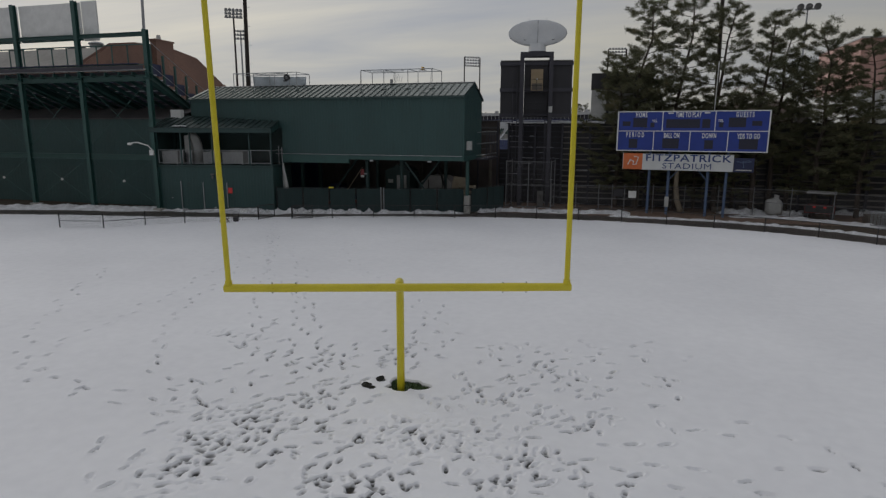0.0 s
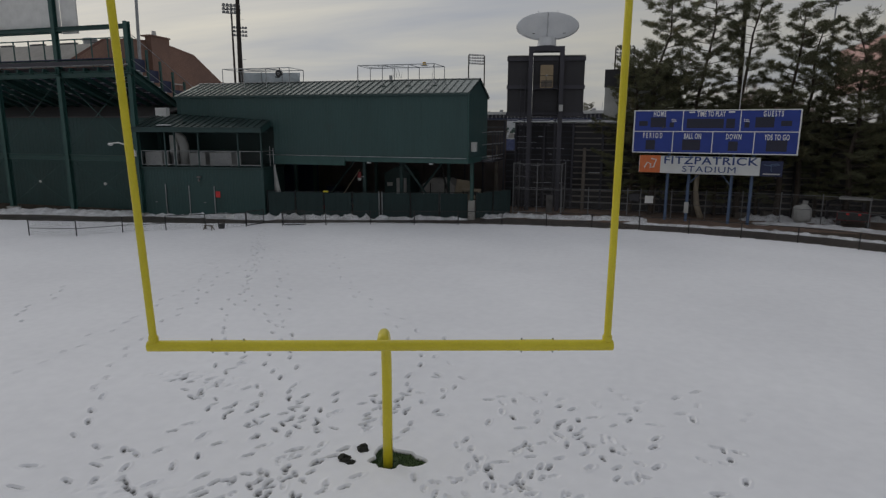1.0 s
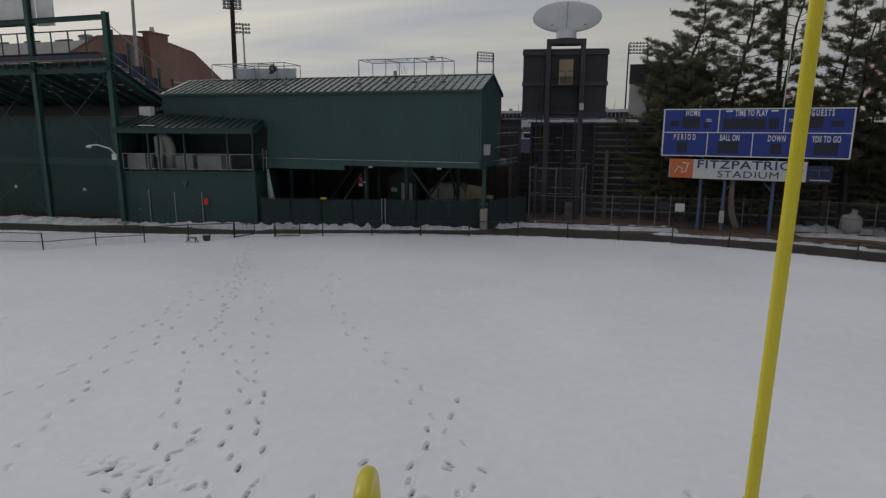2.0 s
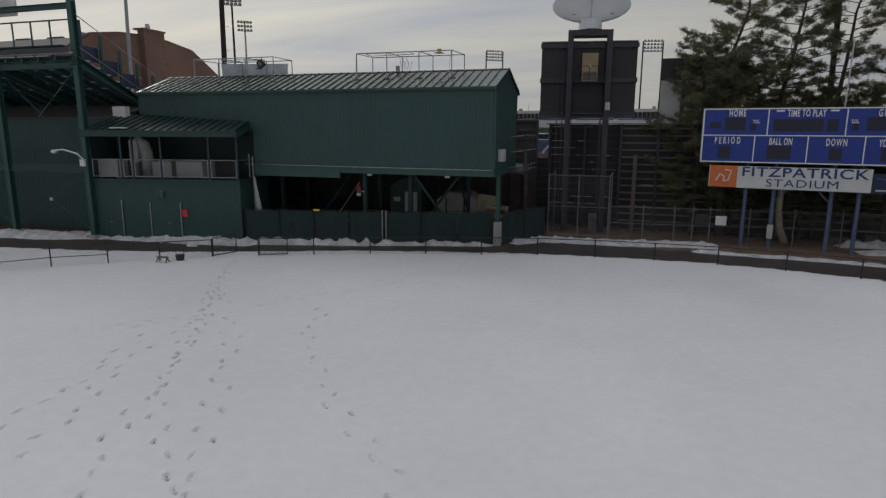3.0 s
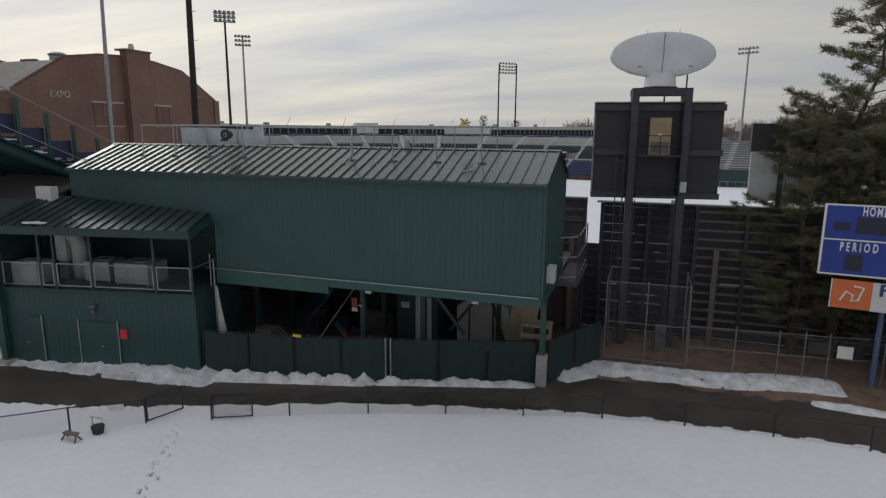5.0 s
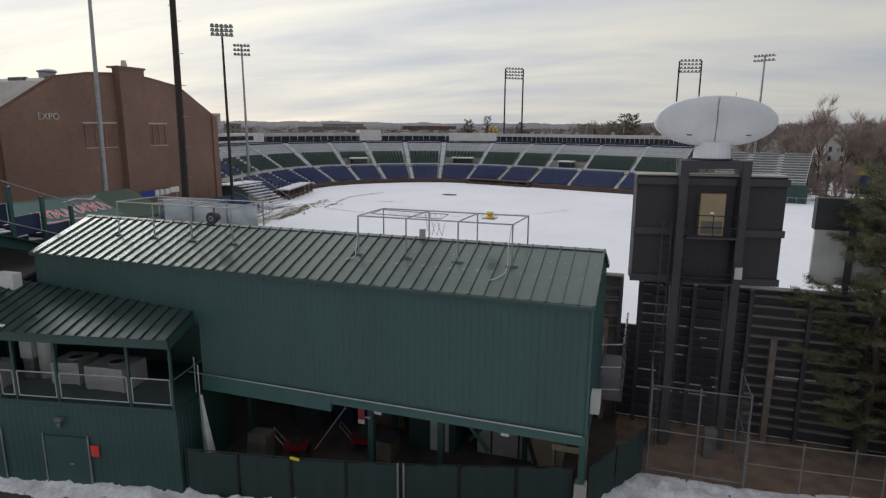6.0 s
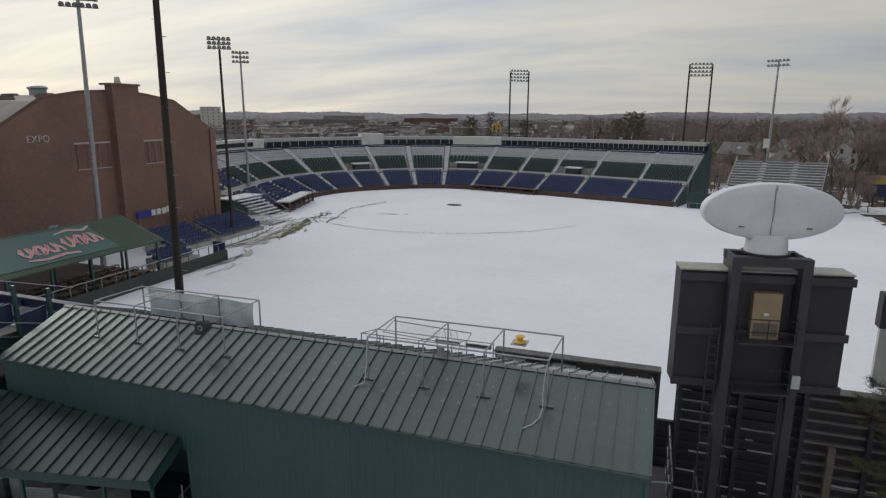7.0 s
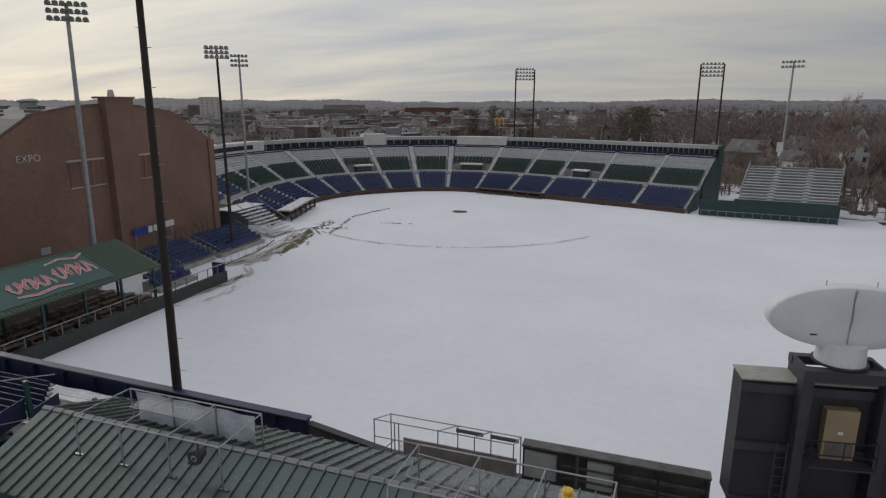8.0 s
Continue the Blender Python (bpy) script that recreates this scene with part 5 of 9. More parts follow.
for k in range(rows):
    f = k / (rows - 1)
    y, z = RY1 - 0.3 + (RY0 - RY1 + 0.5) * f, RZ1 + 0.1 + (RZ0 - RZ1) * f
    xe = end_x(y) - 0.1
    part("tread", Shape().box(-60, xe, y - 0.36, y + 0.36, z - 0.1, z - 0.04), DECK if k > 9 else TOWER_RAIL, stand)
    part("riser", Shape().box(-60, xe, y - 0.40, y - 0.365, z - 0.08, z + 0.2), TOWER, stand)
    xb = xe - 0.8 - max(0.0, y - 36.0)
    part("bench", Shape().box(-60, xb, y - 0.12, y + 0.16, z + 0.36, z + 0.41), NAVY, stand)
    if k < 12:
        part("bench_back", Shape().box(-60, xb, y - 0.17, y - 0.13, z + 0.42, z + 0.72), NAVY, stand)
    if k in (0, 1, 6, 11):
        part("tread_snow", Shape().box(-60, xe - 0.3, y - 0.05, y + 0.33, z - 0.038, z + 0.02), SNOW_BANK, stand, "snow lying on the tread")
part("lower_walk", Shape().box(-60, end_x(41) - 0.1, 40.0, 41.4, 5.5, 5.62), DECK, stand)
walk_snow = Shape()
for i in range(61):
    x = -60 + 26.4 * i / 60
    for k, y in enumerate((40.15, 40.5, 41.0, 41.36)):
        walk_snow.v.append((x, y + 0.09 * math.sin(1.7 * x + k) * (k < 2), 5.63 + (0.09 + 0.03 * math.sin(2.3 * x + 2 * k)) * (0 < k)))
for i in range(60):
    for k in range(3):
        a = 4 * i + k
        walk_snow.f.append((a, a + 4, a + 5, a + 1))
part("walk_snow", walk_snow, SNOW_BANK, stand, "drift of snow along the lower walk", smooth=True)
for a, b in zip(SX, SX[1:]):
    for k in range(1, 5):
        x = a + (b - a) * k / 5
        part("joist", Shape().beam((x, RY0, RZ0 - 0.25), (x, RY1, RZ1 - 0.25), 0.12, 0.3), GREEN_STEEL, stand)
# guard along the top and down the end
for z in (11.32, 12.82):
    part("guard_rail", Shape().tube([(-60, SY, z), (-30.7, SY, z)], 0.045, seg=6), GREEN_STEEL, stand)
for x in np.arange(-59.5, -31, 1.5):
    part("guard_post", Shape().box(x - 0.035, x + 0.035, SY - 0.035, SY + 0.035, 10.75, 12.82), GREEN_STEEL, stand)
slope = (RZ1 - RZ0) / (RY1 - RY0)
ys = np.arange(RY0 + 0.7, RY1 - 0.6, 1.75)
for i, y in enumerate(ys):
    z, xe = RZ0 + slope * (y - RY0), end_x(y)
    part("side_post", Shape().box(xe - 0.07, xe + 0.07, y - 0.08, y + 0.08, z - 0.1, z + (2.2 if y < 35 else 0.9)), GREEN_STEEL, stand)
    if i + 1 < len(ys) and y < 35:
        z2, x2 = RZ0 + slope * (ys[i + 1] - RY0), end_x(ys[i + 1])
        part("side_panel", Shape().add([(xe - 0.12, y + 0.1, z2 + 0.55), (x2 - 0.12, ys[i + 1] - 0.1, z2 + 0.55), (x2 - 0.12, ys[i + 1] - 0.1, z2 + 1.45), (xe - 0.12, y + 0.1, z2 + 1.45),
                                       (xe - 0.15, y + 0.1, z2 + 0.55), (x2 - 0.15, ys[i + 1] - 0.1, z2 + 0.55), (x2 - 0.15, ys[i + 1] - 0.1, z2 + 1.45), (xe - 0.15, y + 0.1, z2 + 1.45)],
                                      [(0, 1, 2, 3), (7, 6, 5, 4), (0, 4, 5, 1), (1, 5, 6, 2), (2, 6, 7, 3), (3, 7, 4, 0)]), NAVY, stand, "navy end panel")
for off, yr in ((0.55, RY1 - 0.3), (2.35, 36.0)):
    part("side_rail", Shape().tube([(end_x(RY0 + 0.4) + 0.08, RY0 + 0.4, RZ0 + slope * 0.4 + off), (end_x(yr) + 0.08, yr, RZ0 + slope * (yr - RY0) + off)], 0.025, seg=6), STEEL, stand)
for a, b in ((-43.2, -36.92), (-49.7, -43.45), (-56.4, -50.2)):
    bb = part("billboard", Shape().box(a, b, SY + 0.2, SY + 0.3, 13.42, 16.2), WHITE, stand, "blank white billboard back")
    part("frame", Shape().box(a, b, SY + 0.17, SY + 0.32, 13.34, 13.42), GREEN_STEEL, bb)
part("billboard_side", Shape().box(-36.9, -35.45, SY + 0.32, SY + 0.44, 13.3, 16.3), WHITE, stand)
part("base_wall", ribbed((-60, 29.9), (-30.9, 29.9), -0.12, 7.3, (0, -1), 0.38, 0.012), GREEN, stand)
part("base_wall", ribbed((-30.9, 30.0), (-30.9, 38), 3.6, 7.2, (1, 0), 0.38, 0.012), GREEN, stand)
part("base_roof", Shape().prism([(29.7, 7.3), (33.6, 8.35), (38.5, 6.3), (38.5, 6.2), (33.6, 8.2), (29.7, 7.2)], -60, -30.8, "x"), SHINGLE, stand)
part("lamp_arm", Shape().tube([(-30.75, 26.95, 4.75), (-30.9, 26.7, 5.1), (-31.6, 26.4, 5.35), (-32.2, 26.4, 5.3)], 0.05, seg=8), WHITE, stand, "white gooseneck lamp arm")
part("lamp_head", Shape().ball((-32.35, 26.4, 5.22), 0.22, 0.16, 0.12, 10, 6), WHITE, stand)
part("lamp_box", Shape().box(-30.95, -30.6, 26.85, 26.98, 4.35, 4.75), WHITE, stand)

# ---- outfield wall, seen from behind ----
def back_wall(name, x0, x1, y, z0, z1, mat, label):
    w = thing(name, label, "wall", ((x0 + x1) / 2, y, -0.1), kind="structure")
    part("boards", Shape().box(x0, x1, y, y + 0.18, z0, z1), mat, w)
    return w


WY = 41.66
BARE_RAIL = material("bare_timber_rail", (0.11, 0.1, 0.09), (0.22, 0.2, 0.18), 1.2, 0.85, 0.0, 0.1, 25, stretch=(0.3, 1, 1))
swing = Matrix.Translation((-23.5, WY, 0)) @ Matrix.Rotation(radians(-1.5), 4, "Z") @ Matrix.Translation((23.5, -WY, 0))
w = thing("outfield_wall_west", "navy padded outfield wall with a broad cap", "wall", (-40, WY, -0.1), kind="structure")
part("boards", Shape().box(-60, -23.55, WY, WY + 0.18, -0.1, 6.3).turned(swing), NAVY, w)
part("cap", Shape().box(-60, -23.55, WY - 0.14, WY + 0.32, 6.3, 6.42).turned(swing), NAVY, w)
part("cap_edge", Shape().box(-60, -23.55, WY - 0.17, WY - 0.145, 6.36, 6.43).turned(swing), TOWER_RAIL, w, "worn grey front edge of the cap")
for x in np.arange(-59, -23.7, 2.4):
    part("stud", Shape().box(x - 0.06, x + 0.06, WY - 0.2, WY - 0.004, 3.0, 6.2).turned(swing), NAVY, w)
w = thing("outfield_wall_low", "dark lower length of the outfield wall", "wall", (-18, WY, -0.1), kind="structure")
part("boards", Shape().prism([(-23.53, -0.1), (-13.1, -0.1), (-13.1, 5.45), (-19.2, 5.4), (-21.4, 5.75), (-23.53, 6.1)], WY, WY + 0.18, "y"), WOOD_DARK, w)
part("cap", Shape().prism([(-13.1, 5.452), (-19.2, 5.402), (-21.4, 5.752), (-23.53, 6.102), (-23.53, 6.18), (-21.4, 5.83), (-19.2, 5.48), (-13.1, 5.53)], WY - 0.1, WY + 0.28, "y"), TOWER, w)
w = thing("outfield_wall_board", "black backs of the outfield signboards with pale panels", "wall", (-9.4, WY, -0.1), kind="structure")
part("boards", Shape().box(-13.06, -5.7, WY, WY + 0.18, -0.1, 7.2), WOOD_DARK, w)
for x, wd in ((-12.95, 1.35), (-10.35, 1.05)):
    part("panel", Shape().box(x, x + wd, WY - 0.13, WY - 0.004, 5.75, 6.95), OFFWHITE, w, "pale grey panel back")
for z, xa in ((6.15, -9.2), (6.55, -11.5), (6.0, -11.5), (6.62, -9.2), (5.2, -13.0), (4.7, -13.0)):
    part("rail", Shape().box(xa, -5.75, WY - 0.19, WY - 0.135, z, z + 0.09), TOWER_RAIL, w, "grey timber rail")
for x in (-11.5, -10.75, -9.2, -7.6, -5.8):
    part("stud", Shape().box(x - 0.06, x + 0.06, WY - 0.3, WY - 0.195, 0, 7.15), TOWER_RAIL if x == -10.75 else TOWER, w)
part("cap", Shape().box(-13.06, -5.7, WY - 0.25, WY + 0.3, 7.2, 7.28), TOWER_RAIL, w, "grey weathered cap board")

w = back_wall("outfield_wall_east", -6.6, 34, 42.1, -0.1, 4.7, TOWER_PANEL, "black timber-framed back of the outfield wall")
part("upper_boards", Shape().box(-5.0, 34, 42.1, 42.28, 4.7, 7.0), TOWER_PANEL, w)
for z in np.arange(0.5, 7.0, 0.48):
    part("shelf_rail", Shape().box(-5.0 if z > 4.6 else -6.6, -0.2, 41.94, 42.098, z, z + 0.1), TOWER, w)
    part("shelf_rail", Shape().box(-0.19, 34, 41.93, 42.098, z - 0.05, z + 0.06), BARE_RAIL, w, "unpainted grey timber rail")
# lying snow, and daylight through the board gaps shaped as pale strips
rsn = random.Random(4)
for z in np.arange(0.5, 7.0, 0.48):
    x = -4.8
    while x < 9:
        ln = rsn.uniform(0.3, 1.7)
        if rsn.random() < (0.42 if x + ln < -0.3 else 0.16) and z > 1.2 and not x < -0.2 < x + ln:
            top = z + (0.101 if x < -0.2 else 0.061)
            part("rail_snow", Shape().box(x, x + ln, 41.96, 42.08, top, top + 0.009 + rsn.uniform(0, 0.018)), SNOW_BANK, w, "pale strip of snow and gap daylight along the rail")
        x += ln + rsn.uniform(0.2, 0.9)
for x in np.arange(-4.86, 33, 2.38):
    part("stud", Shape().box(x - 0.09, x + 0.09, 41.66, 41.857, -0.1, 7.05), TOWER, w)
for x, z0, z1 in ((0.9, -0.1, 5.0), (-6.4, -0.1, 5.1), (6.5, -0.1, 5.0)):
    part("prop", Shape().box(x - 0.13, x + 0.13, 41.2, 41.46, z0, z1), WOOD, w, "grey timber prop")
part("walkway", Shape().box(-5.2, 20, 41.9, 42.5, 7.02, 7.08), TOWER_RAIL, w)
deck = thing("rear_deck", "dark timber deck behind the clubhouse", "deck", (-18, 38.5, 4.3), kind="structure")
part("planks", Shape().box(CX0, CX1 - 0.1, 36.9, 41.4, 4.1, 4.28), WOOD, deck)

# ---- goal post ----
goal = thing("goal_post", "tall yellow gooseneck football goal post standing in the snow", "goal post", (0, 0, -0.08))
BL, BR = Vector((-2.977, -2.601, 2.97)), Vector((4.034, -0.362, 2.97))
bar = (BR - BL).normalized()
mid = (BL + BR) / 2
toward = Vector((mid.x, mid.y, 0)).normalized()
reach = Vector((mid.x, mid.y, 0)).length
neck = [Vector((0, 0, -0.1)), Vector((0, 0, 0.9)), Vector((0, 0, 1.75))]
R_NECK = 1.22
for k in range(1, 11):
    a = math.pi / 2 * k / 10
    neck.append(toward * (R_NECK * (1 - math.cos(a))) + Vector((0, 0, 1.75 + R_NECK * math.sin(a))))
neck.append(toward * (reach - 0.05) + Vector((0, 0, 2.97)))
part("gooseneck", Shape().tube(neck, 0.095, 0.095, 20), YELLOW, goal, smooth=True)
part("crossbar", Shape().tube([BL, mid, BR], 0.088, 0.088, 20), YELLOW, goal)
for a in (1.25, 6.15):
    c = BL + bar * a
    part("sleeve", Shape().tube([c - bar * 0.27, c + bar * 0.27], 0.093, seg=20), YELLOW, goal)
    for k in (-0.25, 0.25):
        part("bolt", Shape().tube([c + bar * k + Vector((0, 0, -0.12)), c + bar * k + Vector((0, 0, 0.12))], 0.014, seg=6), STEEL, goal)
for a, lx, ly in ((0.09, 0.035, -0.08), (7.27, 0.005, -0.04)):
    c = BL + bar * a
    top = c + Vector((lx * 6.1, ly * 6.1, 6.1))
    up = part("upright", Shape().tube([c, top], 0.058, 0.055, 16), YELLOW, goal)
    part("cap", Shape().ball(tuple(top), 0.056, 0.056, 0.03, 12, 6), YELLOW, up)
    part("collar", Shape().tube([c + Vector((0, 0, 0.07)), c + Vector((0, 0, 0.16))], 0.075, seg=16), YELLOW, up)

# ---- perimeter fence ----
fence = thing("perimeter_fence", "low black chain-link fence round the field", "fence", (-3.8, 30.45, -0.1))
FH = 0.95
step = 3.0
run, last, posts = 0.0, fence_line[0], [fence_line[0]]
dense_line, _ = spline(FENCE, 2600)
acc = 0.0
for a, b in zip(dense_line, dense_line[1:]):
    acc += (b - a).length
    if acc >= step:
        acc = 0.0
        posts.append(b)
gate_l, gate_r = Vector((-19.8, 24.4, 0)), Vector((-17.7, 25.45, 0))
posts = [p for p in posts if p.x > gate_r.x + 0.8] + [gate_l, gate_r] + [Vector((x, y, 0)) for x, y in ((-30.1, 17.4), (-27.2, 18.06), (-25.65, 20.0), (-23.7, 21.5), (-21.9, 23.0))]
posts.sort(key=lambda p: p.x if p.x < 24 else 60 - p.y)
post_me = Shape().tube([(0, 0, 0), (0, 0, FH + 0.12)], 0.032, seg=8).mesh("post")
post_me.materials.append(BLACK_STEEL)
for p in posts:
    ob = part("post", post_me, BLACK_STEEL, fence)
    ob.matrix_basis = Matrix.Translation((p.x, p.y, -0.12))
    if p.x > 30:
        break
for a, b in zip(posts, posts[1:]):
    if (a - gate_l).length < 0.01 or a.x < -48:
        continue
    if not -27.3 < a.x < -25.5:
        part("top_rail", Shape().tube([(a.x, a.y, FH - 0.03), (b.x, b.y, FH - 0.03)], 0.024, seg=6), BLACK_STEEL, fence)
    part("chain_link", Shape().wires(a, b, 0.02, FH - 0.04, 0.09, 0.002), BLACK_STEEL, fence)
    if a.x < -25.5:
        part("mid_rail", Shape().tube([(a.x, a.y, 0.45), (b.x, b.y, 0.45)], 0.02, seg=6), BLACK_STEEL, fence)


def gate_leaf(a, b):
    g = thing("gate_leaf", "black tube-framed chain-link gate leaf standing open", "gate", (*a, -0.05), "field gate")
    s = Shape()
    for p, q in (((a, 0.08), (b, 0.08)), ((a, 1.0), (b, 1.0)), ((a, 0.08), (a, 1.0)), ((b, 0.08), (b, 1.0))):
        s.tube([(*p[0], p[1]), (*q[0], q[1])], 0.028, seg=6)
    part("frame", s, BLACK_STEEL, g)
    part("chain_link", Shape().wires(a, b, 0.08, 1.0, 0.09, 0.0035), BLACK_STEEL, g)


gate_leaf((-19.78, 24.46), (-19.3, 25.75))
gate_leaf((-17.64, 25.48), (-16.35, 26.1))
board = thing("fence_notice", "small white notice board wired to the fence", "sign", (-20.6, 23.9, 0.4))
part("plate", Shape().beam((-20.62, 23.9, 0.6), (-20.62, 23.9, 0.84), 0.5, 0.02, up=(0.55, -0.83, 0)), WHITE, board)
bin_ = thing("rubbish_tub", "small black plastic tub standing in the snow", "tub", (-20.85, 23.25, 0))
part("tub", Shape().tube([(0, 0, 0.0), (0, 0, 0.25)], 0.18, 0.22, 14), BLACK, bin_, local=True)
part("rim", Shape().tube([(0, 0, 0.25), (0, 0, 0.28)], 0.235, seg=14), BLACK, bin_, local=True)
part("liner", Shape().tube([(-0.22, 0, 0.26), (-0.24, 0, 0.6), (0.24, 0, 0.6), (0.22, 0, 0.26)], 0.014, seg=6), BLACK, bin_, local=True)
stool = thing("wooden_trestle", "low weathered wooden trestle standing in the snow", "trestle", (-21.3, 22.55, 0))
part("plank", Shape().box(-0.3, 0.3, -0.1, 0.1, 0.24, 0.29), WOOD, stool, local=True)
for x in (-0.24, 0.24):
    part("leg", Shape().beam((x, 0.0, 0.24), (x * 1.3, 0.14, 0), 0.05), WOOD, stool, local=True)
    part("leg", Shape().beam((x, 0.0, 0.24), (x * 1.3, -0.14, 0), 0.05), WOOD, stool, local=True)

# ---- green windscreen fence below the clubhouse ----
screen = thing("windscreen_fence", "dark green fabric windscreen on a chain-link fence", "fence", (-12.5, 31.2, -0.1))
SCR, _ = spline([(-21.25, 29.35), (-17, 30.15), (-12.5, 31.25), (-9.5, 32.2), (-6.75, 33.05)], 8)
SCR2, _ = spline([(-6.25, 33.2), (-5.3, 35.2), (-4.3, 37.0)], 3)
for line in (SCR, SCR2):
    for i, (a, b) in enumerate(zip(line, line[1:])):
        d = (b - a).normalized()
        s = Shape()
        n = 7
        for k in range(n + 1):
            p = a + (b - a) * ((k / n) * 0.94 + 0.03) + Vector((-d.y, d.x, 0)) * (0.025 * math.sin(k * 2.1 + i))
            s.v += [(p.x, p.y, -0.02), (p.x, p.y, 1.82 + 0.02 * math.sin(k * 1.7 + i))]
        for k in range(n):
            s.f.append((2 * k, 2 * k + 2, 2 * k + 3, 2 * k + 1))
        part("fabric_panel", s, SCREEN, screen)
        part("post", Shape().tube([(a.x, a.y, -0.12), (a.x, a.y, 1.95)], 0.035, seg=8), BLACK_STEEL, screen)
        part("top_rail", Shape().tube([(a.x, a.y, 1.88), (b.x, b.y, 1.88)], 0.022, seg=6), BLACK_STEEL, screen)
g1 = SCR[4]
part("gate_post", Shape().tube([(g1.x + 0.1, g1.y - 0.08, -0.1), (g1.x + 0.1, g1.y - 0.08, 1.95)], 0.04, seg=8), STEEL, screen, "bare galvanised gate post")
part("gate_post", Shape().tube([(g1.x - 0.12, g1.y - 0.12, -0.1), (g1.x - 0.12, g1.y - 0.12, 1.95)], 0.04, seg=8), STEEL, screen, "bare galvanised gate post")
part("tag", Shape().box(-17.0, -16.6, 30.05, 30.09, 1.86, 1.97), YELLOW, screen, "yellow tag")

# ---- sign tower with the oval sign ----
tower = thing("sign_tower", "charcoal steel tower carrying the black back of a large sign", "sign tower", (-2.37, 40.42, -0.1), turn=9.2)
for x in (-1.22, 1.22):
    leg = part("leg", Shape().box(x - 0.17, x + 0.17, -0.62, -0.16, 0, 12.97), TOWER, tower, local=True)
    part("stiffener", Shape().box(x - 0.05, x + 0.05, -0.155, 1.0, 12.3, 12.97), TOWER, leg, local=True)
part("head_beam", Shape().box(-1.38, 1.38, -0.6, -0.2, 12.64, 12.976), TOWER, tower, local=True)
part("head_beam", Shape().box(-1.3, 1.3, 0.7, 1.0, 12.66, 12.96), TOWER, tower, local=True)
for x0, x1 in ((-3.03, -1.03), (-1.0, 1.0), (1.03, 3.03)):
    part("sign_back", Shape().box(x0, x1, -0.05, 0.98, 7.62, 12.30), TOWER_PANEL, tower, local=True)
    part("top_sheet", Shape().box(x0 - 0.03, x1 + 0.03, -0.12, 1.02, 12.304, 12.36), CREAM, tower, "weathered cream top sheet", local=True)
    for z in (7.62, 9.75, 11.92):
        part("band", Shape().box(x0 - 0.06 if x0 < -2 else x0, x1 + 0.06 if x1 > 2 else x1, -0.2, -0.053, z, z + 0.3), TOWER, tower, local=True)
for z, zz in ((9.72, "upper"), (7.75, "lower")):
    part("catwalk", Shape().box(-1.0, 1.0, -0.95, -0.21, z, z + 0.06), TOWER, tower, local=True)
    for h in (0.5, 1.0):
        part("catwalk_rail", Shape().tube([(-1.0, -0.22, z + h), (-1.0, -0.93, z + h), (1.0, -0.93, z + h), (1.0, -0.22, z + h)], 0.022, seg=6), BLACK_STEEL, tower, local=True)
    for x in (-1.0, 0, 1.0):
        part("catwalk_post", Shape().tube([(x, -0.93, z), (x, -0.93, z + 1.0)], 0.02, seg=6), BLACK_STEEL, tower, local=True)
cab = part("cabinet", Shape().box(-0.44, 0.56, -0.4, -0.06, 9.79, 11.58), TAN, tower, "tan steel equipment cabinet", local=True)
part("grille", Shape().box(-0.36, 0.5, -0.415, -0.402, 9.9, 10.42), WOOD, cab, local=True)
part("plate", Shape().box(-0.02, 0.14, -0.412, -0.402, 10.72, 10.82), WHITE, cab, local=True)
part("junction_box", Shape().box(1.1, 1.4, -0.75, -0.625, 8.0, 8.5), OFFWHITE, tower, local=True)
lad = part("ladder", Shape().tube([(-1.95, -0.7, 0), (-1.95, -0.7, 10.4)], 0.03, seg=6).tube([(-1.6, -0.7, 0), (-1.6, -0.7, 10.4)], 0.03, seg=6), TOWER, tower, local=True)
for z in np.arange(0.4, 10.3, 0.35):
    part("rung", Shape().tube([(-1.95, -0.7, z), (-1.6, -0.7, z)], 0.016, seg=5), TOWER, lad, local=True)
for x in (-1.1, 0.9, 1.0):
    part("cable", Shape().tube([(x * 0.9, -0.64, 0.2), (x * 0.9, -0.66, 7.6)], 0.03, seg=6), TOWER, tower, local=True)
part("footing", Shape().box(0.35, 0.85, -1.5, -1.1, 0, 1.35), TOWER_RAIL, tower, "dull grey electrical cabinet at the tower's foot", local=True)

oval = thing("oval_sign", "large white oval sign box on a drum pedestal, seen from behind", "sign", (-2.42, 40.75, 12.9), turn=9.0)
part("pedestal", Shape().tube([(0, 0, 0.0), (0, 0, 0.72)], 0.76, 0.7, 28), DISH, oval, local=True)
part("pedestal_flange", Shape().tube([(0, 0, -0.0), (0, 0, 0.06)], 0.84, seg=28), TOWER, oval, local=True)


def oval_body(rx, rz, d, z):
    s = Shape()
    prof = [(0.0, -d), (0.6, -d), (0.95, -d * 0.99), (0.972, -d * 0.93), (0.985, -d * 0.78), (0.998, -d * 0.4), (1.0, d * 0.3), (0.985, d * 0.75), (0.95, d * 0.98), (0.0, d)]
    seg = 56
    for r, y in prof:
        for k in range(seg):
            a = 2 * math.pi * k / seg
            s.v.append((rx * max(r, 0.001) * math.cos(a), y, z + rz * max(r, 0.001) * math.sin(a)))
    for i in range(len(prof) - 1):
        for k in range(seg):
            a, b = i * seg + k, i * seg + (k + 1) % seg
            s.f.append((a, b, b + seg, a + seg))
    return s


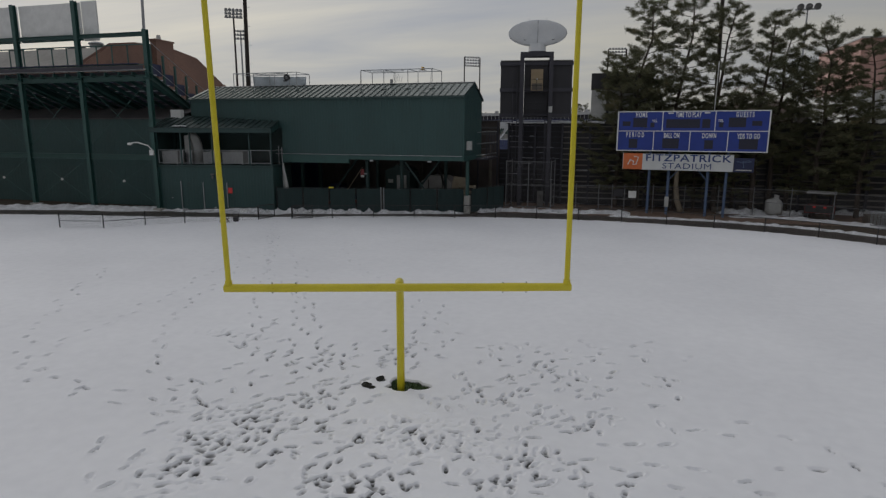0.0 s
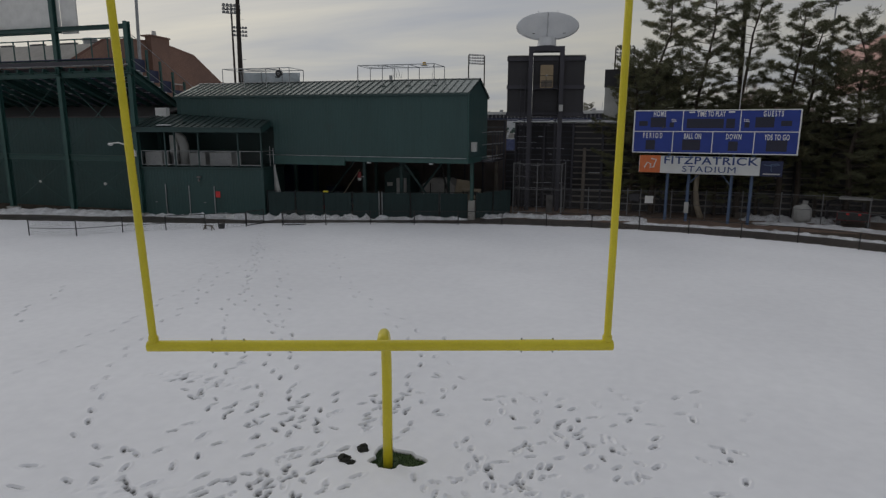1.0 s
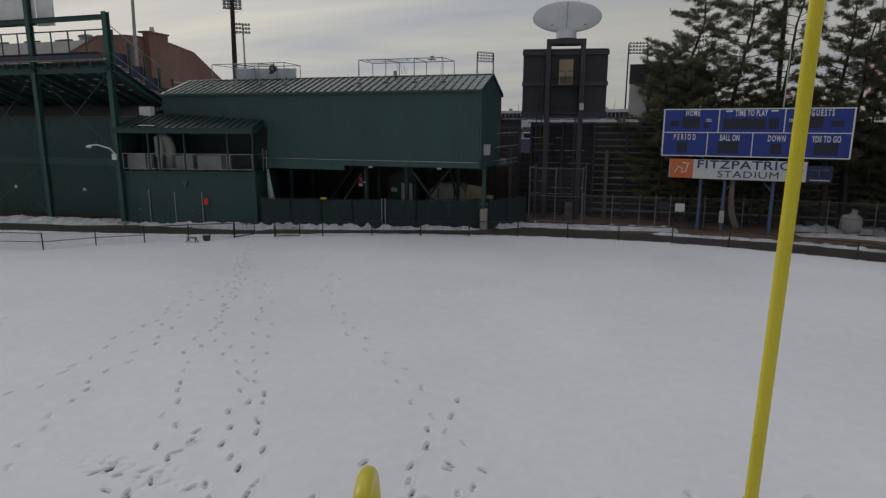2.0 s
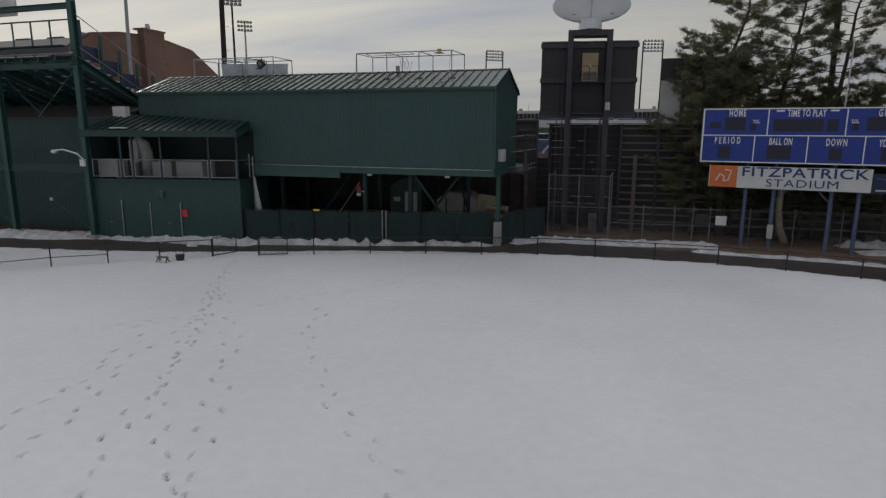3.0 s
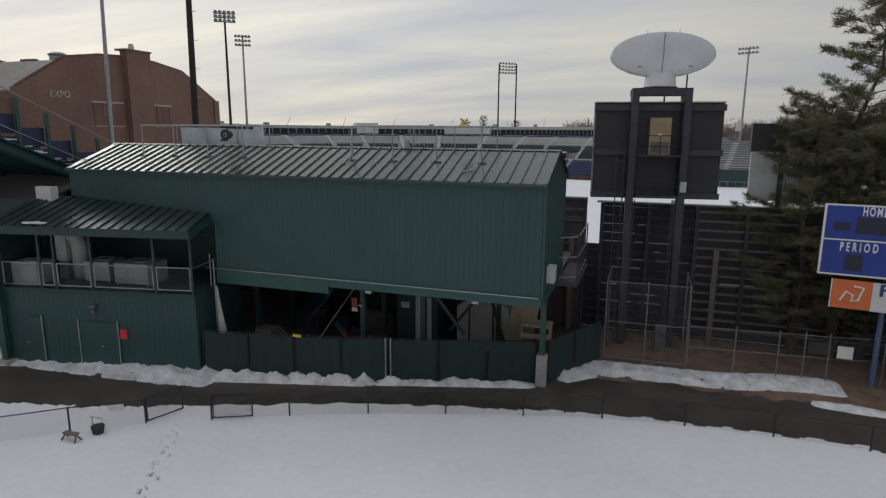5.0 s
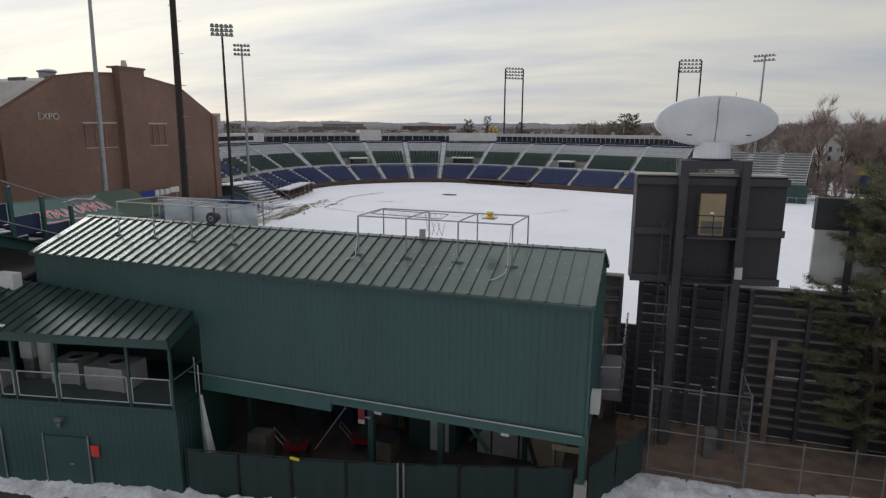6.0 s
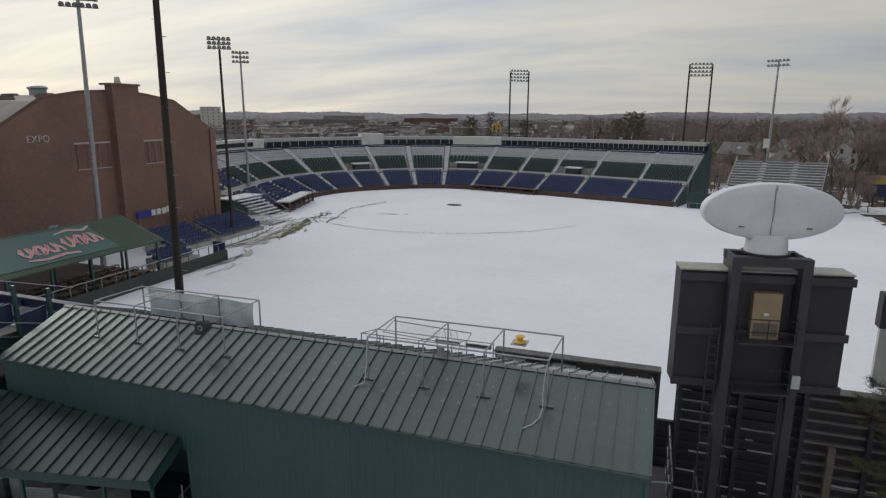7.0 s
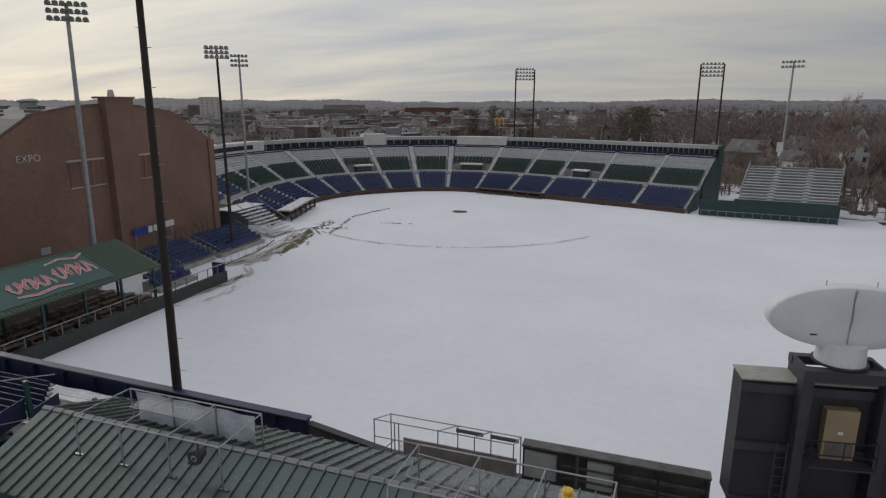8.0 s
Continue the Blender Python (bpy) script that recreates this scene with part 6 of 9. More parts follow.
shell = part("sign_shell", oval_body(2.47, 1.07, 0.33, 1.59), DISH, oval, local=True, smooth=True)
part("seam", Shape().box(-0.01, 0.01, -0.335, -0.329, 0.62, 2.6), STEEL, shell, local=True)
part("power_cable", Shape().tube([(0.05, -0.36, 2.56), (0.0, -0.37, 2.2), (0.03, -0.37, 1.6), (-0.04, -0.37, 0.9), (0.0, -0.36, 0.55)], 0.014, seg=6), STEEL, shell, local=True)
for x in (-1.05, 1.3):
    part("vent", Shape().box(x - 0.1, x + 0.1, -0.36, -0.335, 1.0, 1.04), BLACK, shell, local=True)
for x in (-0.75, 0.75):
    part("lifting_eye", Shape().tube([(x, 0, 2.52), (x, 0, 2.78)], 0.015, seg=5), STEEL, shell, local=True)
part("lifting_bar", Shape().tube([(-0.75, 0, 2.6), (0.75, 0, 2.6)], 0.015, seg=5), STEEL, shell, local=True)

small = thing("small_sign", "black-topped white sign back on steel legs behind the wall", "sign", (4.6, 42.5, 7.1))
part("black_box", Shape().box(2.15, 7.2, 42.35, 42.9, 9.86, 11.25), TOWER_PANEL, small)
part("white_panel", Shape().box(2.2, 7.15, 42.4, 42.6, 7.4, 9.855), OFFWHITE, small)
for x in (3.6, 5.9):
    part("leg", Shape().box(x - 0.12, x + 0.12, 42.2, 42.345, -0.1, 11.2), TOWER, small)

# ---- scoreboard ----
sb = thing("scoreboard", "blue football scoreboard with white lettering and dark unlit displays", "scoreboard", (4.6, 37.6, -0.1), turn=-8.45)
Z0 = 0.1
part("cabinet", Shape().box(0, 10.65, 0, 0.35, 4.85 + Z0, 7.84 + Z0), BLUE, sb, local=True)
for x0, x1, z0, z1 in ((-0.04, 10.69, 7.80, 7.87), (-0.04, 10.69, 4.82, 4.89), (-0.04, 0.05, 4.89, 7.80), (10.6, 10.69, 4.89, 7.80), (0.05, 10.6, 6.33, 6.39),
                       (3.30, 3.36, 6.39, 7.8), (7.01, 7.07, 6.39, 7.8), (2.71, 2.77, 4.89, 6.33), (5.33, 5.39, 4.89, 6.33), (7.95, 8.01, 4.89, 6.33)):
    part("divider", Shape().box(x0, x1, -0.02, 0.0, z0 + Z0, z1 + Z0), LETTER_WHITE, sb, "white dividing strip", local=True)
for x0, x1, z0, z1 in ((0.35, 0.95, 6.75, 7.1), (1.15, 2.2, 6.65, 7.35), (2.45, 2.75, 6.65, 7.0), (3.6, 6.0, 6.6, 7.25), (6.15, 6.7, 6.6, 7.25), (7.3, 7.6, 6.65, 7.0), (7.95, 9.1, 6.65, 7.35),
                       (9.5, 10.15, 6.75, 7.1), (0.9, 1.55, 5.05, 5.75), (3.4, 4.6, 5.05, 5.8), (6.4, 7.0, 5.05, 5.7), (8.75, 10.0, 5.05, 5.8)):
    part("display", Shape().box(x0, x1, -0.012, 0.002, z0 + Z0, z1 + Z0), DARK_BULB, sb, "dark unlit bulb display", local=True)
for txt, x, z, size in (("HOME", 1.75, 7.58, 0.42), ("TIME TO PLAY", 5.15, 7.56, 0.42), ("GUESTS", 9.0, 7.55, 0.42), ("PERIOD", 1.35, 6.05, 0.42), ("BALL ON", 4.05, 6.02, 0.42), ("DOWN", 6.7, 6.0, 0.42),
                        ("YDS TO GO", 9.35, 5.98, 0.42), ("T.O.L.", 2.75, 7.12, 0.2), ("T.O.L.", 7.42, 7.12, 0.2)):
    me = lettering(txt, size * 1.25, 0.008, 0.012, {"PERIOD": 1.7, "GUESTS": 1.45, "HOME": 1.3, "DOWN": 1.25}.get(txt, 1.1), 0.5)
    me.transform(Matrix.Translation((x, -0.012, z + Z0)))
    part("lettering", me, LETTER_WHITE, sb, "white block lettering", local=True)
for x in (3.9, 6.45):
    part("pointer", Shape().box(x - 0.2, x + 0.2, -0.015, 0.0, 7.66 + Z0, 7.75 + Z0), LETTER_WHITE, sb, local=True)
for x in (2.3, 5.3, 6.5, 9.0):
    part("crest_bracket", Shape().box(x - 0.05, x + 0.05, 0.1, 0.2, 7.88 + Z0, 7.96 + Z0), BLACK_STEEL, sb, local=True)
for x in (2.55, 4.0, 6.82, 8.1):
    part("post", Shape().tube([(x, 0.45, -0.2), (x, 0.45, 7.6)], 0.11, seg=12), POST_BLUE, sb, "pale blue painted steel post", local=True)
for x, k in ((4.0, 1), (6.82, -1)):
    part("knee_brace", Shape().beam((x, 0.32, 2.7), (x + k * 0.75, 0.32, 3.55), 0.06), POST_BLUE, sb, local=True)
part("meter_box", Shape().box(3.85, 4.15, 0.2, 0.33, 0.6, 1.4), OFFWHITE, sb, local=True)
part("antenna", Shape().tube([(6.9, 0.3, 7.9), (6.95, 0.3, 11.5)], 0.035, seg=6), OFFWHITE, sb, "thin white antenna pole", local=True)

ns = thing("stadium_sign", "white stadium name sign with navy serif lettering and an orange panel", "sign", (5.16, 37.5, 3.2), turn=-8.45)
part("board", Shape().box(1.46, 7.95, -0.02, 0.1, 0.18, 1.42), SIGN_WHITE, ns, local=True)
part("orange_panel", Shape().box(0.0, 1.45, -0.02, 0.1, 0.2, 1.44), ORANGE, ns, "orange advertising panel with a pale emblem", local=True)
part("emblem", Shape().tube([(0.35, -0.03, 0.55), (0.55, -0.03, 0.95), (0.8, -0.03, 0.8), (0.75, -0.03, 0.55), (1.0, -0.03, 0.6), (1.15, -0.03, 1.15), (0.8, -0.03, 1.2)], 0.045, seg=6), LETTER_WHITE, ns, local=True)
part("panel_edge", Shape().box(-0.03, 0.0, -0.03, 0.1, 0.2, 1.44), LETTER_WHITE, ns, local=True)
me = lettering("FITZPATRICK", 0.74, 0.008, 0.011, 1.08, 1.3)
me.transform(Matrix.Translation((4.72, -0.03, 1.1)))
part("lettering", me, LETTER_BLUE, ns, "navy name lettering", local=True)
me = lettering("STADIUM", 0.61, 0.008, 0.0, 1.1, 1.3)
me.transform(Matrix.Translation((4.72, -0.03, 0.5)))
part("lettering", me, LETTER_BLUE, ns, "navy name lettering", local=True)
side = part("side_board", Shape().box(7.98, 9.33, 0.0, 0.1, 0.16, 1.2), NAVY, ns, "navy board with a pale blue swoosh", local=True)
part("swoosh", Shape().tube([(8.15, -0.01, 0.95), (8.7, -0.01, 0.88), (9.15, -0.01, 0.95), (9.0, -0.01, 1.02), (8.6, -0.01, 0.98), (8.65, -0.01, 0.5)], 0.03, seg=6), POST_BLUE, side, local=True)
part("bar", Shape().box(8.15, 9.2, -0.015, -0.002, 0.28, 0.36), OFFWHITE, side, local=True)

# ---- chain-link cage at the tower's foot, and the fence beside it ----
cage = thing("chain_link_cage", "tall galvanised chain-link enclosure round the tower's legs", "fence", (-2.3, 38.7, -0.1))
CP = [(-4.15, 39.9), (-4.15, 37.0), (-2.3, 37.0), (-0.45, 37.05), (-0.45, 39.9)]
for p in CP:
    part("post", Shape().tube([(*p, -0.12), (*p, 3.95)], 0.04, seg=8), POST_GREY, cage)
for a, b in zip(CP, CP[1:]):
    for z in (0.12, 1.9, 3.85):
        part("rail", Shape().tube([(*a, z), (*b, z)], 0.024, seg=6), POST_GREY, cage)
    part("chain_link", Shape().wires(a, b, 0.0, 3.85, 0.11, 0.0025), LINK, cage)
yard = thing("yard_fence", "galvanised chain-link fence with a gate beside the scoreboard", "fence", (4, 37.4, -0.1))
YP = [(-0.4, 37.1), (1.6, 37.25), (3.4, 37.4), (4.45, 37.5), (5.4, 37.55), (7.6, 37.9), (10, 38.2), (12.5, 38.4), (15, 38.3), (17.5, 37.8), (20, 36.6), (22.5, 34.6)]
for p in YP:
    part("post", Shape().tube([(*p, -0.12), (*p, 2.15)], 0.035, seg=8), POST_GREY, yard)
for a, b in zip(YP, YP[1:]):
    for z in (1.0, 2.0):
        part("rail", Shape().tube([(*a, z), (*b, z)], 0.02, seg=6), POST_GREY, yard)
    part("chain_link", Shape().wires(a, b, 0.0, 2.0, 0.12, 0.003), LINK, yard)
part("gate_plate", Shape().box(4.55, 5.3, 37.42, 37.45, 1.2, 1.75), TOWER_PANEL, yard, "dark plate on the gate")
part("notice", Shape().box(5.7, 6.3, 37.48, 37.51, 1.1, 1.65), WHITE, yard, "white notice on the fence")

# ---- grandstand bowl of the baseball park ----
BOWL = [(-71.5, 108), (-74.5, 119), (-77, 130), (-75.8, 141), (-70, 149.6), (-60.5, 156.8), (-48, 159), (-24, 152.6), (-2.0, 145.2)]
N_BOWL = 480
bowl_line, bowl_len = spline(BOWL, N_BOWL)
bowl_out = normals(bowl_line)


def at_bowl(a, s, z):
    """The point a metres along the front of the bowl, s metres behind it, at height z."""
    k = min(max(a / bowl_len, 0), 1) * (N_BOWL - 1)
    i = min(int(k), N_BOWL - 2)
    f = k - i
    p = bowl_line[i] * (1 - f) + bowl_line[i + 1] * f
    o = (bowl_out[i] * (1 - f) + bowl_out[i + 1] * f).normalized()
    q = p + o * s
    return (q.x, q.y, z)


def swept(a0, a1, s0, s1, z0, z1, step=1.6):
    """A bar of rectangular section that follows the bowl's curve."""
    s = Shape()
    n = max(2, int((a1 - a0) / step) + 1)
    for a in np.linspace(a0, a1, n):
        s.v += [at_bowl(a, s0, z0), at_bowl(a, s1, z0), at_bowl(a, s1, z1), at_bowl(a, s0, z1)]
    for i in range(n - 1):
        for k in range(4):
            b = 4 * i
            s.f.append((b + k, b + (k + 1) % 4, b + 4 + (k + 1) % 4, b + 4 + k))
    s.f += [(3, 2, 1, 0), tuple(4 * (n - 1) + k for k in range(4))]
    return s


def seat_row(a0, a1, s, z, seat=0.56):
    """A row of tip-up seats as one moulded run: a pan along the front and a notched line of backs."""
    sh = Shape()
    n = max(int((a1 - a0) / seat), 1)
    cuts = []
    for k in range(n):
        a, b = a0 + k * seat, a0 + (k + 1) * seat
        cuts += [(a + 0.05, 0.4), (a + 0.06, 0.88), (b - 0.06, 0.88), (b - 0.05, 0.4)]
    for a, h in cuts:
        sh.v += [at_bowl(a, s - 0.05, z + 0.34), at_bowl(a, s - 0.05, z + 0.44), at_bowl(a, s + 0.28, z + 0.42), at_bowl(a, s + 0.36, z + h + 0.03), at_bowl(a, s + 0.42, z + h), at_bowl(a, s + 0.38, z + 0.3)]
    for i in range(len(cuts) - 1):
        for k in range(6):
            b = 6 * i
            sh.f.append((b + k, b + (k + 1) % 6, b + 6 + (k + 1) % 6, b + 6 + k))
    return sh


BLUE_ROWS = [(0.7 + 0.83 * k, 0.75 + 0.36 * k) for k in range(8)]
GREEN_ROWS = [(9.6 + 0.82 * k, 4.1 + 0.47 * k) for k in range(6)]
SILVER_ROWS = [(14.7 + 0.78 * k, 7.0 + 0.39 * k) for k in range(7)]
MOUTHS = (6, 9, 12)
FROM_END = [0, 10.6, 21.8, 31.8, 40.3, 48.8, 55.9, 62.6, 69.5, 76.5, 83.2, 90, 97.5, 105, 112.5]
CUTS = sorted([bowl_len - a for a in FROM_END if a < bowl_len - 4] + [0.0])
for i, (c0, c1) in enumerate(zip(CUTS, CUTS[1:])):
    a0, a1 = c0 + 0.45, c1 - 0.45
    sec = thing("seating_section", "grandstand section with rising blue, green and silver rows", "seating", at_bowl((a0 + a1) / 2, 0, 0), "grandstand sections")
    part("front_wall", swept(a0 - 0.45, a1 + 0.45, -0.1, 0.15, -0.1, 0.95), BOWL_WALL, sec)
    for s0, z in BLUE_ROWS:
        part("step", swept(a0, a1, s0 - 0.4, s0 + 0.43, -0.1, z), CONCRETE, sec)
        part("seating", seat_row(a0, a1, s0, z), BLUE_SEAT, sec, "blue plastic seating")
    part("cross_aisle", swept(a0 - 0.45, a1 + 0.45, 7.3, 9.2, -0.1, 3.75), CONCRETE, sec)
    part("cross_rail", swept(a0, a1, 9.1, 9.16, 3.76, 4.3), SILVER, sec)
    for j, (s0, z) in enumerate(GREEN_ROWS):
        if i in MOUTHS and j < 3:
            continue
        part("step", swept(a0, a1, s0 - 0.4, s0 + 0.42, -0.1, z), CONCRETE, sec)
        part("seating", seat_row(a0, a1, s0, z), BLUE_SEAT if i < 2 else GREEN_SEAT, sec, "blue plastic seating" if i < 2 else "green plastic seating")
    if i in MOUTHS:
        m0 = (a0 + a1) / 2
        # solid dark block stands in for the shade inside the opening
        part("tunnel_mouth", swept(m0 - 1.6, m0 + 1.6, 9.25, 11.3, 3.76, 5.6), WINDOW_DARK, sec, "dark block holding the shade of a vomitory opening")
        part("tunnel_cap", swept(m0 - 1.9, m0 + 1.9, 9.3, 11.5, 5.61, 5.9), WHITE, sec)
    for s0, z in SILVER_ROWS:
        part("step", swept(a0, a1, s0 - 0.38, s0 + 0.40, -0.1, z), SILVER, sec)
        part("bench", swept(a0, a1, s0 - 0.05, s0 + 0.24, z + 0.34, z + 0.42), SILVER, sec, "aluminium bench row")
    for k, (s0, z) in enumerate(BLUE_ROWS + GREEN_ROWS + SILVER_ROWS):
        part("aisle_step", swept(a1 + 0.1, a1 + 0.8, s0 - 0.4, s0 + 0.43, -0.1, z + 0.03), SNOW_BANK if k % 3 else SILVER, sec)
        part("aisle_step", swept(a1 + 0.1, a1 + 0.8, s0 - 0.1, s0 + 0.43, z - 0.1, z + 0.2), SILVER, sec)
press = thing("press_box", "long pale press box with dark windows atop the grandstand", "building", at_bowl(bowl_len / 2, 21.5, 9.5))
part("rear_wall", swept(0, bowl_len, 22.8, 23.0, -0.1, 12.0), CHALK, press)
part("lower_wall", swept(0, bowl_len, 20.4, 22.6, -0.1, 9.9), NAVY, press)
part("sill", swept(0, bowl_len, 20.35, 22.5, 9.91, 10.15), NAVY, press)
part("dark_interior", swept(0, bowl_len, 21.6, 22.3, 10.16, 11.45), TOWER, press)
part("fascia", swept(0, bowl_len, 20.2, 22.6, 11.3, 12.1), FASCIA, press)
for a in np.arange(0.5, bowl_len, 1.15):
    part("mullion", swept(a, a + 0.1, 20.5, 20.6, 10.151, 11.299), FASCIA, press)
for a0, a1, top in ((3, 14, 12.14), (16, 31, 12.16), (47, 51, 12.9), (62, 69, 12.14)):
    part("white_suite", swept(a0, a1, 20.0, 23.2, 10.0, top), CHALK, press, "plain white suite wall")
    if a1 - a0 > 8:
        part("window", swept(a0 + 2, a1 - 2, 19.96, 20.01, 10.5, 11.5), WINDOW_DARK, press)
for a in np.arange(4, bowl_len, 9.3):
    part("roof_vent", swept(a, a + 0.7, 21.2, 21.9, 12.1, 12.75), STEEL, press)
    if a > 30:
        part("flag_pole", Shape().tube([at_bowl(a + 3, 20.6, 12.1), at_bowl(a + 3.4, 20.0, 14.2)], 0.07, 0.05, 6), FASCIA, press, "slanting bare flag pole")


def end_board(s0, s1, z0, z1):
    """A board that closes the far end of the bowl."""
    p, q = Vector(at_bowl(bowl_len, s0, 0)), Vector(at_bowl(bowl_len, s1, 0))
    d = (Vector(at_bowl(bowl_len, 0, 0)) - Vector(at_bowl(bowl_len - 1, 0, 0))).normalized()
    c = [p + d * 0.5, q + d * 0.5, q + d * 0.62, p + d * 0.62]
    return Shape().add([(v.x, v.y, z0) for v in c] + [(v.x, v.y, z1) for v in c], [(0, 3, 2, 1), (4, 5, 6, 7), (0, 1, 5, 4), (1, 2, 6, 5), (2, 3, 7, 6), (3, 0, 4, 7)])


part("end_wall", end_board(20.0, 23.1, -0.1, 12.0), GREEN_DARK, press)
for k, (s0, z) in enumerate(BLUE_ROWS + GREEN_ROWS + SILVER_ROWS):
    part("end_panel", end_board(s0 - 0.41, s0 + 0.43, -0.1, z + 0.7), GREEN_DARK, press)


def dugout(a0, a1, out, top, snowy):
    d = thing("dugout", "low brick dugout with a snowy flat roof" if snowy else "low brown brick dugout sunk before the seats", "dugout", at_bowl((a0 + a1) / 2, -1, 0), "dugouts")
    part("roof", swept(a0, a1, -out, 0.4, top - 0.16, top), CONCRETE if snowy else BOWL_WALL, d)
    if snowy:
        part("roof_snow", swept(a0 + 0.3, a1 - 0.3, -out + 0.2, 0.3, top + 0.001, top + 0.07), SNOW_BANK, d)
    part("back", swept(a0, a1, 0.17, 0.5, -0.1, top - 0.165), BOWL_WALL, d)
    part("bench", swept(a0 + 0.5, a1 - 0.5, -0.5, -0.15, 0.3, 0.45), WOOD, d)
    part("front_rail", swept(a0, a1, -out + 0.02, -out + 0.12, 0.2, 0.6), BOWL_WALL, d)
    for a in np.linspace(a0, a1 - 0.3, 6):
        part("pier", swept(a, a + 0.3, -out + 0.01, -out + 0.3, -0.1, top - 0.165), BOWL_WALL, d)


dugout(4, 20, 2.4, 1.95, True)
dugout(bowl_len - 48, bowl_len - 31, 1.3, 1.25, False)

# aluminium bleachers beyond the bowl's end
bl = thing("aluminium_bleachers", "free-standing aluminium bleachers with a green skirt", "bleachers", (12, 150, -0.1))
BD, BN = Vector((0.995, -0.1, 0)), Vector((0.27, 0.963, 0))
B0 = Vector((7.2, 144.6, 0))


def bl_box(a0, a1, s0, s1, z0, z1):
    s = Shape()
    c = [B0 + BD * a + BN * q for a, q in ((a0, s0), (a1, s0), (a1, s1), (a0, s1))]
    return s.add([(p.x, p.y, z0) for p in c] + [(p.x, p.y, z1) for p in c], [(0, 3, 2, 1), (4, 5, 6, 7), (0, 1, 5, 4), (1, 2, 6, 5), (2, 3, 7, 6), (3, 0, 4, 7)])


part("skirt", bl_box(-0.6, 16.6, -0.5, -0.3, -0.1, 3.5), GREEN_DARK, bl, "dark green skirt wall")
part("skirt", bl_box(-6.6, -0.62, -0.5, -0.3, -0.1, 3.1), GREEN_DARK, bl, "dark green skirt wall")
for k in range(12):
    for a0, a1 in ((0.2, 4.7), (5.7, 10.3), (11.3, 15.9)):
        part("bench", bl_box(a0, a1, 0.8 * k, 0.8 * k + 0.3, 3.92 + 0.46 * k, 3.99 + 0.46 * k), SILVER, bl)
    part("tread", bl_box(0, 16.1, 0.8 * k - 0.25, 0.8 * k + 0.55, 3.45 + 0.46 * k, 3.52 + 0.46 * k), DECK, bl)
for k in range(12):
    part("riser", bl_box(0, 16.1, 0.8 * k + 0.5, 0.8 * k + 0.56, 3.5 + 0.46 * k, 3.9 + 0.46 * k), RIDGE_GREY, bl)
for k in range(12):
    for a0 in (4.75, 10.35):
        part("aisle_step", bl_box(a0, a0 + 0.9, 0.8 * k - 0.2, 0.8 * k + 0.5, 3.521 + 0.46 * k, 3.7 + 0.46 * k), DECK, bl, "pale aisle step")
part("under_frame", bl_box(0.2, 15.9, 8.8, 9.9, -0.1, 7.9), TOWER, bl)
for a in (0, 16.1):
    for z in (0.6, 1.1):
        p, q = B0 + BD * a, B0 + BD * a + BN * 9.6
        part("side_rail", Shape().tube([(p.x, p.y, 3.6 + z), (q.x, q.y, 8.9 + z)], 0.06, seg=6), STEEL, bl)
for a in np.arange(-6, 17, 1.5):
    p = B0 + BD * a - BN * 1.6
    part("rail_post", Shape().tube([(p.x, p.y, -0.1), (p.x, p.y, 1.2)], 0.04, seg=6), STEEL, bl)
p, q = B0 - BD * 6 - BN * 1.6, B0 + BD * 16.5 - BN * 1.6
part("front_rail", Shape().tube([(p.x, p.y, 1.15), (q.x, q.y, 1.15)], 0.04, seg=6), STEEL, bl)
p, q = B0 - BN * 0.2, B0 + BD * 16.1 - BN * 0.2
for z in (3.9, 4.4):
    part("top_rail", Shape().tube([(p.x, p.y, z), (q.x, q.y, z)], 0.04, seg=6), STEEL, bl)

# ---- blue seat blocks beside the brick hall ----
def seat_block(y0, y1, x0, n, label):
    b = thing("seat_block", label, "seating", (x0, (y0 + y1) / 2, -0.1), "right-field seat blocks")
    for k in range(n):
        x, z = x0 - 0.85 * k, 0.5 + 0.3 * k
        part("step", Shape().box(x - 0.45, x + 0.40, y0, y1, -0.1, z), CONCRETE, b)
        s = Shape()
        cuts = []
        for y in np.arange(y0 + 0.1, y1 - 0.5, 0.56):
            cuts += [(y, 0.4), (y + 0.01, 0.88), (y + 0.45, 0.88), (y + 0.46, 0.4)]
        for y, h in cuts:
            s.v += [(x + 0.08, y, z + 0.34), (x + 0.08, y, z + 0.44), (x - 0.2, y, z + 0.42), (x - 0.28, y, z + h + 0.03), (x - 0.34, y, z + h), (x - 0.3, y, z + 0.3)]
        for i in range(len(cuts) - 1):
            for j in range(6):
                b6 = 6 * i
                s.f.append((b6 + j, b6 + (j + 1) % 6, b6 + 6 + (j + 1) % 6, b6 + 6 + j))
        part("seating", s, BLUE_SEAT, b, "row of blue plastic seats")
    for y in (y0, y1):
        part("side_rail", Shape().tube([(x0 + 0.4, y, 1.2), (x0 - 0.85 * n, y, 1.4 + 0.3 * n)], 0.03, seg=6), STEEL, b)


